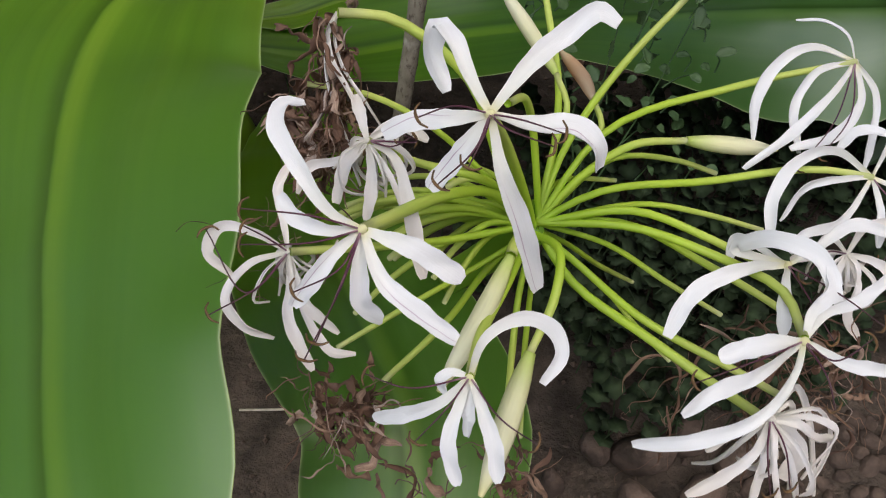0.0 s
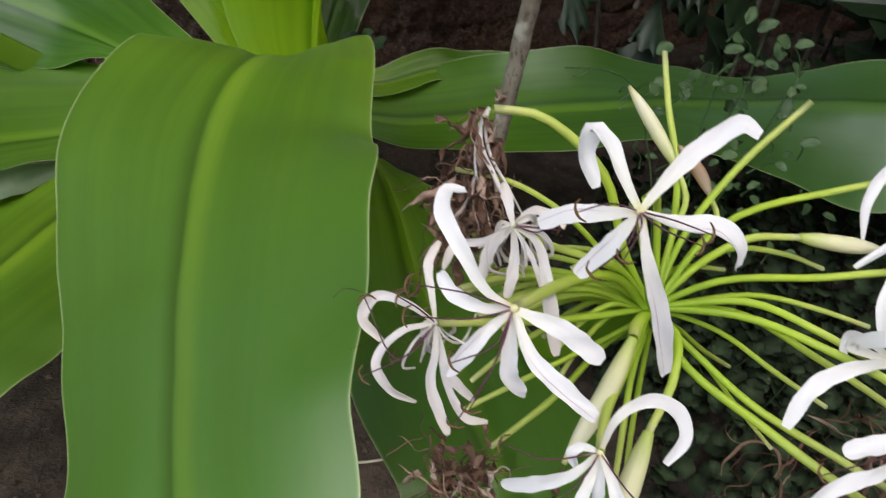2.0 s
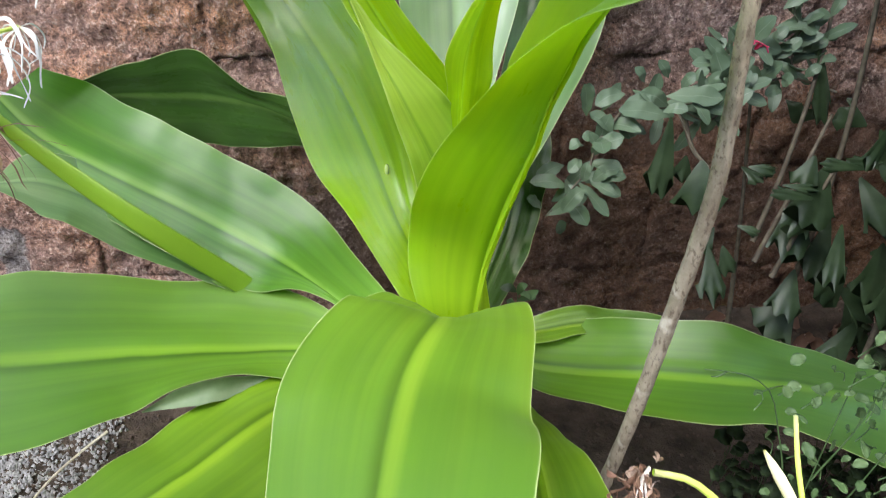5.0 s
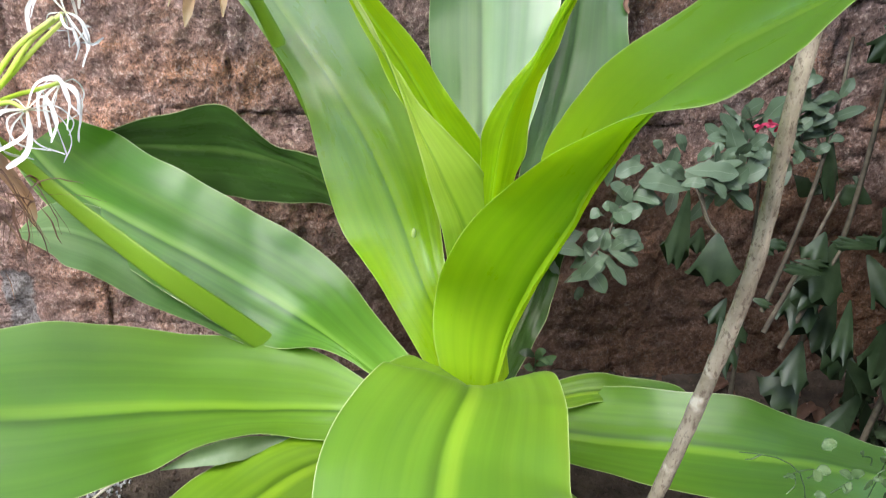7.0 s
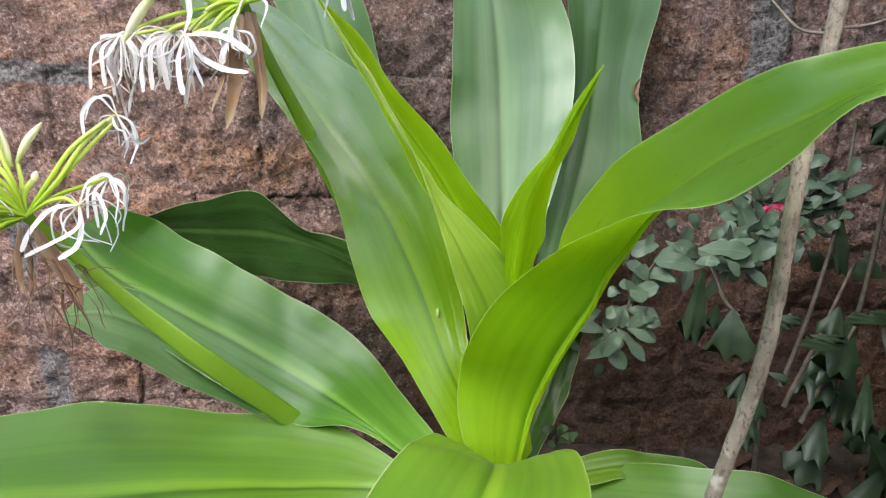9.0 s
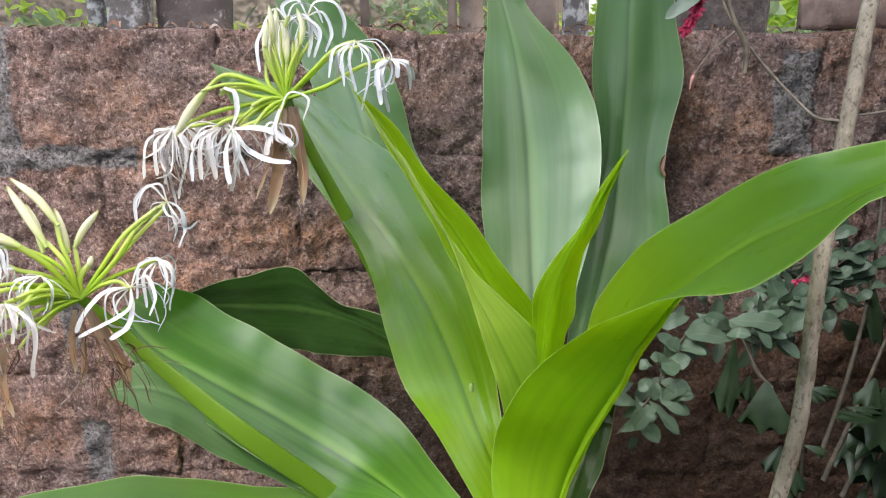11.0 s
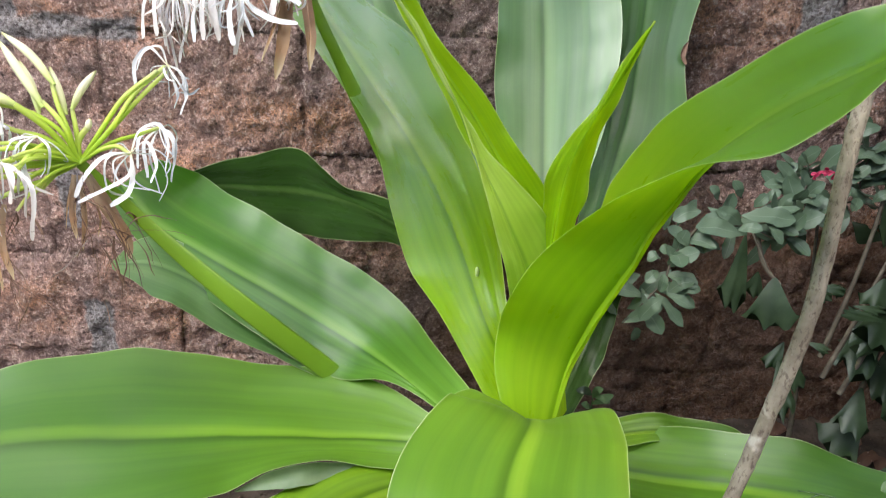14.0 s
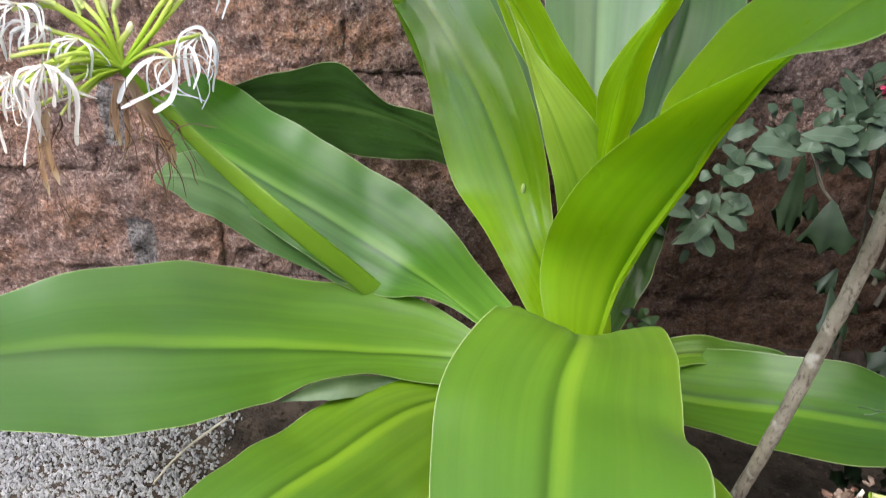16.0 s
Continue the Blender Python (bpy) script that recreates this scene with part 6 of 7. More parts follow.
bloom(left_head, (-0.5458, 0.9357, 0.7372), 'fresh', [
    ([(-0.5458, 0.9357, 0.7372), (-0.5664, 0.9239, 0.732), (-0.5788, 0.92, 0.6965)], 0.0087, 0),
    ([(-0.5458, 0.9357, 0.7372), (-0.5569, 0.9229, 0.7277), (-0.576, 0.9401, 0.6738)], 0.0087, 0),
    ([(-0.5458, 0.9357, 0.7372), (-0.5327, 0.9238, 0.7306), (-0.5538, 0.9439, 0.6882)], 0.0087, 0),
    ([(-0.5458, 0.9357, 0.7372), (-0.5259, 0.9248, 0.7344), (-0.539, 0.9477, 0.7027)], 0.0087, 0),
    ([(-0.5458, 0.9357, 0.7372), (-0.5691, 0.926, 0.7405), (-0.5862, 0.927, 0.7245)], 0.0087, 0)], [])
bloom(left_head, (-0.5615, 0.9313, 0.761), 'fresh', [
    ([(-0.5615, 0.9313, 0.761), (-0.5823, 0.919, 0.7539), (-0.594, 0.9139, 0.7137)], 0.0086, 0),
    ([(-0.5615, 0.9313, 0.761), (-0.5731, 0.918, 0.7498), (-0.592, 0.9341, 0.6915)], 0.0086, 0),
    ([(-0.5615, 0.9313, 0.761), (-0.5454, 0.919, 0.7527), (-0.5511, 0.9143, 0.7137)], 0.0086, 0),
    ([(-0.5615, 0.9313, 0.761), (-0.5349, 0.9206, 0.7588), (-0.5297, 0.9197, 0.7346)], 0.0086, 0),
    ([(-0.5615, 0.9313, 0.761), (-0.5846, 0.921, 0.762), (-0.6013, 0.9208, 0.7414)], 0.0086, 0)], [])
bloom(left_head, (-0.5629, 0.8913, 0.6843), 'fading', [
    ([(-0.5629, 0.8913, 0.6843), (-0.5843, 0.8784, 0.6751), (-0.5945, 0.8708, 0.6249)], 0.0092, 0),
    ([(-0.5629, 0.8913, 0.6843), (-0.5752, 0.8767, 0.668), (-0.5734, 0.8642, 0.5978)], 0.0092, 0),
    ([(-0.5629, 0.8913, 0.6843), (-0.5401, 0.8762, 0.6649), (-0.5523, 0.8609, 0.5842)], 0.0092, 0),
    ([(-0.5629, 0.8913, 0.6843), (-0.5314, 0.878, 0.6716), (-0.5314, 0.868, 0.6115)], 0.0092, 0),
    ([(-0.5629, 0.8913, 0.6843), (-0.5861, 0.8803, 0.6825), (-0.6017, 0.8776, 0.6521)], 0.0092, 0)], [])
bloom(left_head, (-0.4949, 0.9326, 0.7232), 'fresh', [
    ([(-0.4949, 0.9326, 0.7232), (-0.5122, 0.9203, 0.716), (-0.5209, 0.9152, 0.6756)], 0.0065, 0),
    ([(-0.4949, 0.9326, 0.7232), (-0.5044, 0.9198, 0.7137), (-0.5064, 0.9135, 0.6686)], 0.0065, 0),
    ([(-0.4949, 0.9326, 0.7232), (-0.4773, 0.9204, 0.7153), (-0.4943, 0.939, 0.6668)], 0.0065, 0),
    ([(-0.4949, 0.9326, 0.7232), (-0.5171, 0.9218, 0.7222), (-0.5464, 0.944, 0.6882)], 0.0065, 0)], [])
bract(left_head, [(-0.4605, 0.9703, 0.6673), (-0.4387, 0.977, 0.6114), (-0.4234, 0.9787, 0.5769), (-0.422, 0.9802, 0.5419)], 0.016)
bract(left_head, [(-0.4709, 0.9599, 0.6671), (-0.4745, 0.9487, 0.623), (-0.4705, 0.9395, 0.5863)], 0.008)
bract(left_head, [(-0.4682, 0.9693, 0.6636), (-0.4641, 0.9562, 0.6117), (-0.4677, 0.945, 0.5672)], 0.006)
bract(left_head, [(-0.5205, 0.883, 0.6503), (-0.526, 0.8726, 0.6093), (-0.5131, 0.8607, 0.5615)], 0.008)
bract(left_head, [(-0.5275, 0.8812, 0.6434), (-0.5344, 0.8691, 0.5956), (-0.5271, 0.8571, 0.5478)], 0.007)
tangle(near_head, [(0.222, 0.3889, 0.5967), (0.2198, 0.3806, 0.5845), (0.2209, 0.3714, 0.5715), (0.2088, 0.3654, 0.5591), (0.2019, 0.3603, 0.5503)], 0.0038, 130, 1, 0.0030, 0.024, 0.4, 0.3)
tangle(near_head, [(0.2049, 0.3867, 0.5679), (0.2033, 0.3744, 0.5569), (0.2071, 0.3632, 0.5496), (0.2184, 0.359, 0.5528), (0.2265, 0.3604, 0.5613)], 0.0038, 120, 2, 0.0030, 0.022, 0.4, 0.3)
tangle(near_head, [(0.1889, 0.3191, 0.4604), (0.1835, 0.3133, 0.4483), (0.1897, 0.3097, 0.4409), (0.2072, 0.3123, 0.4475), (0.1836, 0.3034, 0.434)], 0.0042, 110, 3, 0.0036, 0.026, 0.35, 0.2)
tangle(near_head, [(0.2588, 0.2604, 0.4398), (0.2628, 0.253, 0.4353), (0.2522, 0.2526, 0.4322)], 0.005, 50, 4, 0.002, 0.03)
tangle(near_head, [(0.3674, 0.2575, 0.4673), (0.3828, 0.2563, 0.4706), (0.3998, 0.2446, 0.4788), (0.3999, 0.2298, 0.4654)], 0.007, 80, 5, 0.002, 0.035)
tangle(near_head, [(0.4188, 0.2877, 0.4681), (0.3951, 0.2959, 0.4411), (0.3668, 0.2927, 0.4024), (0.3583, 0.277, 0.3858)], 0.008, 22, 6, 0.0015, 0.05)
tangle(near_head, [(0.211, 0.2952, 0.4105), (0.2222, 0.2852, 0.4049), (0.2144, 0.2792, 0.3978)], 0.007, 14, 7, 0.004, 0.04)
tangle(near_head, [(0.2065, 0.3421, 0.5238), (0.1902, 0.3589, 0.5364), (0.1882, 0.3385, 0.5165)], 0.006, 20, 8, 0.0015, 0.03)
tangle(left_head, [(-0.4708, 0.958, 0.6597), (-0.4555, 0.9489, 0.623), (-0.4225, 0.9602, 0.5853), (-0.4629, 0.9395, 0.5863)], 0.012, 46, 9, 0.0022, 0.085, 0.14)
tangle(left_head, [(-0.5276, 0.883, 0.6503), (-0.5204, 0.8727, 0.6093), (-0.5307, 0.8622, 0.5683)], 0.01, 30, 10, 0.0024, 0.09, 0.2)
tangle(upper_head, [(-0.3619, 1.0445, 0.8762), (-0.3383, 1.0371, 0.846), (-0.3051, 1.0133, 0.873)], 0.01, 20, 11, 0.0016, 0.05, 0.3)
rnd = random.Random(15)
for head, hub, low, high, count in ((left_head, (-0.463, 0.963, 0.682), (-0.60, 0.88, 0.63), (-0.50, 0.97, 0.72), 14), (upper_head, (-0.183, 0.990, 0.941), (-0.31, 0.98, 0.905), (-0.22, 1.01, 0.96), 9)):
    hub = np.array(hub)
    for _ in range(count):
        end = np.array([rnd.uniform(a, b) for a, b in zip(low, high)])
        bow = np.array((0, 0, 0.12 * np.linalg.norm(end - hub)))
        pedicel(head, [hub, hub * 0.6 + end * 0.4 + bow, hub * 0.25 + end * 0.75 + bow * 0.8, end], rnd.uniform(0.0026, 0.0036))

# limp petals of a spent flower
for k, (dx, w) in enumerate(((0, 0.0022), (0.004, 0.0012), (-0.003, 0.001))):
    pts = [np.array(p) + np.array((dx * i * 0.5, -0.001 * k, -0.002 * k * i)) for i, p in enumerate([(0.2275, 0.3898, 0.5972), (0.2225, 0.3852, 0.5925), (0.221, 0.3771, 0.5849), (0.2243, 0.3688, 0.5765), (0.2278, 0.3612, 0.5673)])]
    part("limp_petal", ribbon(pts, w, (0.2, -0.8, 0.5), curl=0.6, n=20, twist=0.8 * k), PETAL_OLD, near_head)
rnd = random.Random(14)
for _ in range(16):
    hub = np.array((0.2972, 0.3408, 0.5022))
    end = np.array((rnd.uniform(0.205, 0.262), rnd.uniform(0.325, 0.40), rnd.uniform(0.455, 0.525)))
    pedicel(near_head, [hub, hub * 0.6 + end * 0.4 + np.array((0, 0.004, 0.012)), hub * 0.25 + end * 0.75 + np.array((0, 0.003, 0.009)), end], rnd.uniform(0.0018, 0.0026))

# ---- shrub and fishtail palm seedlings by the wall ----
SHRUB_LEAVES = [((0.433, 1.22, 0.563), (0.383, 1.204, 0.551)), ((0.45, 1.241, 0.564), (0.488, 1.222, 0.539)), ((0.485, 1.254, 0.533), (0.495, 1.255, 0.586)), ((0.536, 1.261, 0.56), (0.553, 1.255, 0.586)), ((0.621, 1.276, 0.537), (0.592, 1.283, 0.612)), ((0.64, 1.292, 0.556), (0.619, 1.295, 0.621)), ((0.629, 1.285, 0.57), (0.658, 1.281, 0.602)), ((0.495, 1.209, 0.562), (0.581, 1.198, 0.561)), ((0.534, 1.198, 0.555), (0.558, 1.178, 0.526)), ((0.488, 1.194, 0.542), (0.521, 1.176, 0.55)), ((0.496, 1.192, 0.534), (0.415, 1.183, 0.549)), ((0.61, 1.255, 0.575), (0.638, 1.242, 0.574)), ((0.414, 1.195, 0.509), (0.372, 1.191, 0.543)), ((0.384, 1.183, 0.503), (0.359, 1.173, 0.51)), ((0.392, 1.178, 0.482), (0.37, 1.175, 0.518)), ((0.362, 1.171, 0.497), (0.338, 1.159, 0.496))]
SHRUB_LEAVES += [((0.36, 1.166, 0.476), (0.338, 1.15, 0.461)), ((0.365, 1.146, 0.48), (0.357, 1.128, 0.455)), ((0.379, 1.177, 0.477), (0.394, 1.172, 0.508)), ((0.387, 1.189, 0.483), (0.405, 1.191, 0.54)), ((0.376, 1.157, 0.44), (0.417, 1.152, 0.466)), ((0.373, 1.148, 0.444), (0.409, 1.132, 0.43)), ((0.392, 1.157, 0.44), (0.428, 1.148, 0.451)), ((0.362, 1.127, 0.444), (0.324, 1.107, 0.414)), ((0.422, 1.202, 0.495), (0.462, 1.195, 0.515)), ((0.411, 1.209, 0.521), (0.44, 1.191, 0.5)), ((0.718, 1.341, 0.668), (0.758, 1.335, 0.691)), ((0.712, 1.344, 0.637), (0.779, 1.33, 0.632)), ((0.713, 1.321, 0.589), (0.747, 1.318, 0.626)), ((0.707, 1.325, 0.606), (0.753, 1.314, 0.606)), ((0.712, 1.28, 0.548), (0.68, 1.266, 0.544)), ((0.72, 1.291, 0.55), (0.722, 1.285, 0.577))]
SHRUB_LEAVES += [((0.782, 1.345, 0.6), (0.805, 1.337, 0.618)), ((0.794, 1.339, 0.577), (0.823, 1.33, 0.586)), ((0.701, 1.327, 0.611), (0.724, 1.323, 0.643)), ((0.771, 1.324, 0.557), (0.793, 1.317, 0.578)), ((0.8, 1.347, 0.605), (0.822, 1.341, 0.632)), ((0.561, 1.283, 0.564), (0.584, 1.276, 0.585)), ((0.602, 1.322, 0.594), (0.62, 1.317, 0.626)), ((0.521, 1.284, 0.57), (0.499, 1.279, 0.601)), ((0.481, 1.282, 0.564), (0.46, 1.276, 0.59)), ((0.811, 1.358, 0.651), (0.825, 1.356, 0.689)), ((0.759, 1.347, 0.648), (0.799, 1.337, 0.657))]
SHRUB_TWIGS = [[(0.847, 1.347, 0.524), (0.753, 1.333, 0.554), (0.63, 1.268, 0.546), (0.519, 1.225, 0.541), (0.424, 1.203, 0.538)], [(0.63, 1.268, 0.546), (0.568, 1.219, 0.518), (0.526, 1.214, 0.537)], [(0.424, 1.203, 0.538), (0.384, 1.181, 0.492), (0.371, 1.162, 0.46), (0.352, 1.148, 0.444), (0.302, 1.125, 0.398)], [(0.63, 1.268, 0.546), (0.629, 1.289, 0.587), (0.667, 1.318, 0.62)], [(0.753, 1.333, 0.554), (0.747, 1.337, 0.608), (0.77, 1.348, 0.654)], [(0.519, 1.225, 0.541), (0.527, 1.198, 0.515), (0.545, 1.178, 0.477)]]
FISHTAILS = [((0.502, 1.192, 0.534), (0.484, 1.14, 0.409), 0.051), ((0.552, 1.166, 0.471), (0.543, 1.125, 0.391), 0.08), ((0.541, 1.206, 0.464), (0.533, 1.177, 0.431), 0.044), ((0.636, 1.183, 0.452), (0.674, 1.163, 0.453), 0.022), ((0.667, 1.203, 0.448), (0.679, 1.181, 0.442), 0.022), ((0.685, 1.157, 0.43), (0.74, 1.137, 0.43), 0.019), ((0.621, 1.15, 0.363), (0.653, 1.129, 0.361), 0.019), ((0.592, 1.168, 0.352), (0.562, 1.138, 0.316), 0.033), ((0.75, 1.197, 0.464), (0.722, 1.164, 0.415), 0.049), ((0.769, 1.183, 0.406), (0.707, 1.145, 0.342), 0.055), ((0.604, 1.151, 0.326), (0.616, 1.12, 0.285), 0.038), ((0.58, 1.149, 0.326), (0.579, 1.079, 0.254), 0.045), ((0.781, 1.21, 0.439), (0.734, 1.135, 0.357), 0.079)]
FISHTAILS += [((0.763, 1.24, 0.391), (0.72, 1.149, 0.285), 0.069), ((0.834, 1.196, 0.424), (0.87, 1.122, 0.35), 0.061), ((0.768, 1.058, 0.571), (0.721, 1, 0.515), 0.03), ((0.8, 1.156, 0.358), (0.764, 1.078, 0.272), 0.042), ((0.786, 1.112, 0.473), (0.709, 1.105, 0.49), 0.022), ((0.863, 1.158, 0.46), (0.771, 1.149, 0.473), 0.023), ((0.733, 1.137, 0.413), (0.654, 1.131, 0.434), 0.023), ((0.896, 1.177, 0.31), (0.853, 1.101, 0.226), 0.076), ((0.768, 1.204, 0.246), (0.727, 1.14, 0.18), 0.059), ((0.86, 1.201, 0.251), (0.806, 1.148, 0.201), 0.059), ((0.905, 1.142, 0.257), (0.875, 1.079, 0.194), 0.076), ((0.664, 1.265, 0.419), (0.691, 1.231, 0.407), 0.028), ((0.913, 1.337, 0.464), (0.857, 1.339, 0.498), 0.059), ((0.808, 1.396, 0.451), (0.826, 1.393, 0.485), 0.075)]
CANES = [[(0.678, 1.18, 0.277), (0.739, 1.226, 0.376), (0.816, 1.29, 0.502)], [(0.697, 1.235, 0.288), (0.749, 1.279, 0.419), (0.806, 1.347, 0.605), (0.834, 1.404, 0.751)], [(0.538, 1.242, 0.526), (0.549, 1.187, 0.473), (0.567, 1.173, 0.456)], [(0.712, 1.174, 0.25), (0.75, 1.181, 0.358), (0.788, 1.193, 0.448)]]


def oval_leaf(base, tip, wide, seed, bm=None):
    """A small folded oval leaf from its stalk to its tip."""
    rnd = random.Random(seed)
    b, t = np.array(base), np.array(tip)
    mid = 0.5 * (b + t) + np.array([0, -0.004, 0.006 + rnd.uniform(-0.004, 0.004)])
    face = (rnd.uniform(-0.5, 0.5), -0.7 + rnd.uniform(-0.3, 0.3), 0.7)
    return ribbon([b, mid, t], wide, face, curl=0.12, n=12, thick=0.0006, bm=bm, tangled=bm is not None, shape=((0, 0.06), (0.08, 0.25), (0.25, 0.7), (0.5, 0.98), (0.7, 1.0), (0.88, 0.72), (0.96, 0.4), (1, 0.1)))


shrub = thing("garden_shrub", "ash-green garden shrub with small oval leaves", "shrub")
for k, (base, tip) in enumerate(SHRUB_LEAVES):
    size = (Vector(tip) - Vector(base)).length
    part("leaf", oval_leaf(base, tip, max(0.019, min(0.034, size * 0.48)), k), SHRUB_BROAD, shrub)
rnd = random.Random(41)
for points in SHRUB_TWIGS[:5]:
    line = spline(points, 12)
    for i in range(1, 12):
        b = line[i] + np.array([0, rnd.uniform(0.0, 0.03), 0])
        d = np.array([rnd.uniform(-1, 1), rnd.uniform(-0.5, 0.1), rnd.uniform(-0.7, 0.8)])
        part("leaf", oval_leaf(b, b + unit(d) * rnd.uniform(0.05, 0.08), rnd.uniform(0.020, 0.029), 60 + i), SHRUB_BROAD, shrub)
for k in range(46):
    line = spline(SHRUB_TWIGS[k % 5], 12)
    b = line[rnd.randrange(2, 12)] + np.array([rnd.gauss(0, 0.012), rnd.uniform(0.01, 0.06), rnd.gauss(-0.005, 0.025)])
    d = np.array([rnd.uniform(-1, 1), rnd.uniform(-0.6, 0.1), rnd.uniform(-0.6, 0.9)])
    part("leaf", oval_leaf(b, b + unit(d) * rnd.uniform(0.035, 0.075), rnd.uniform(0.017, 0.027), 160 + k), SHRUB_BROAD, shrub)
for points in SHRUB_TWIGS:
    part("twig", tube(points, [0.0024, 0.0018, 0.001], 16, 5, bumps=0.2), STEM, shrub)
part("stem", tube([(0.75, 1.36, -0.02), (0.73, 1.37, 0.3), (0.70, 1.36, 0.52)], [0.006, 0.004, 0.003], 14, 6), STEM, shrub)


def fishtail(base, tip, wide, seed):
    """A wedge-shaped leaflet with a ragged, bitten end."""
    rnd = random.Random(seed)
    b, t = np.array(base), np.array(tip)
    d = t - b
    length = np.linalg.norm(d)
    d = d / length
    face = np.array((rnd.uniform(-0.4, 0.4), -0.8, 0.5))
    a = unit(np.cross(d, face))
    nn = np.cross(a, d)
    cols, rows = 12, 9
    skew = rnd.uniform(-0.25, 0.25)
    phase = rnd.uniform(0, 6)
    rag = [0.92 + 0.10 * math.sin(1.4 * j + phase) + rnd.uniform(-0.05, 0.05) - 0.22 * abs(j / cols * 2 - 1 + skew) for j in range(cols + 1)]
    top, low = [], []
    for i in range(rows + 1):
        u = i / rows
        w = wide * (0.06 + 0.94 * u ** 0.8) * 0.56
        rt, rl = [], []
        for j in range(cols + 1):
            v = j / cols * 2 - 1
            p = b + d * length * u * (rag[j] if i == rows else 1 - (1 - rag[j]) * u * u) + a * w * v + nn * (0.0007 * math.sin(v * 5 + seed) * u + 0.010 * u * u * -1 - (0.05 + 0.2 * abs(skew)) * w * v * v)
            rt.append(p)
            rl.append(p - nn * 0.0007)
        top.append(rt)
        low.append(rl)
    bm = bmesh.new()
    m = cols + 1
    grid_mesh(bm, [x + y[::-1] for x, y in zip(top, low)], True, lambda i, j: (i / rows, (j % m) / m), cap=True)
    return crisp(bm)


palm = thing("fishtail_palm_seedlings", "dull dark green fishtail palm seedlings with ragged leaflets", "plant")
for k, (base, tip, wide) in enumerate(FISHTAILS):
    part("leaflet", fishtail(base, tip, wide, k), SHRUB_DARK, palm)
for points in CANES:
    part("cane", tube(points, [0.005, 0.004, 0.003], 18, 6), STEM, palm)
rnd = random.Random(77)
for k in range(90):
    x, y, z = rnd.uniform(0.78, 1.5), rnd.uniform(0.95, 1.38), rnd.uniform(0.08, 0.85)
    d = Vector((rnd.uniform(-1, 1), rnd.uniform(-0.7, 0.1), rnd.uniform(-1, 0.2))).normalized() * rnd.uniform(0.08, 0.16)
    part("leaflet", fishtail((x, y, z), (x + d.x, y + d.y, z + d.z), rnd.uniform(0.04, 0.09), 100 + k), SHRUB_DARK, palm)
for k in range(5):
    x, y = rnd.uniform(0.8, 1.35), rnd.uniform(1.1, 1.36)
    part("cane", tube([(x, y, -0.02), (x + 0.05, y, 0.4), (x + rnd.uniform(-0.1, 0.2), y - 0.05, 0.95)], [0.006, 0.005, 0.003], 16, 6), STEM, palm)

# ---- weeds ----
def round_leaf(bm, p, size, rnd):
    """A small scalloped leaf, slightly cupped."""
    nrm = Vector((rnd.uniform(-0.5, 0.5), rnd.uniform(-0.7, 0.2), 1)).normalized()
    a = nrm.orthogonal().normalized()
    a.rotate(Matrix.Rotation(rnd.uniform(0, 6.28), 3, nrm))
    b = nrm.cross(a)
    c = Vector(p)
    ring = []
    for j in range(18):
        q = 2 * math.pi * j / 18
        r = size * (1 + 0.12 * math.cos(6 * q)) * (0.5 if j == 9 else 1)
        ring.append(c + (a * math.cos(q) * 1.1 + b * math.sin(q)) * r + nrm * size * 0.22)
    top, mid = [bm.verts.new(v + Vector((0, 0, rnd.uniform(-0.08, 0.08) * size))) for v in ring], bm.verts.new(c)
    low = bm.verts.new(c - nrm * 0.0015)
    for j in range(18):
        bm.faces.new((mid, top[j], top[(j + 1) % 18]))
        bm.faces.new((low, top[(j + 1) % 18], top[j]))


def weed_patch(label, boxes, material, seed):
    rnd = random.Random(seed)
    bm = bmesh.new()
    for (x0, x1, y0, y1, z0, z1), count, size in boxes:
        for _ in range(count):
            p = (rnd.uniform(x0, x1), rnd.uniform(y0, y1), z0 + (z1 - z0) * rnd.random())
            round_leaf(bm, p, size * rnd.uniform(0.6, 1.25), rnd)
            if rnd.random() < 0.5:
                foot = (p[0] + rnd.uniform(-0.02, 0.02), p[1] + rnd.uniform(-0.02, 0.02), max(-0.01, p[2] - rnd.uniform(0.03, 0.09)))
                tube([foot, ((foot[0] + p[0]) / 2 + 0.004, (foot[1] + p[1]) / 2, (foot[2] + p[2]) / 2 + 0.004), p], [0.0011, 0.0007], 5, 4, bm=bm)
    return tagged(part("weeds", bm, material), label, "weeds", kind="stuff")


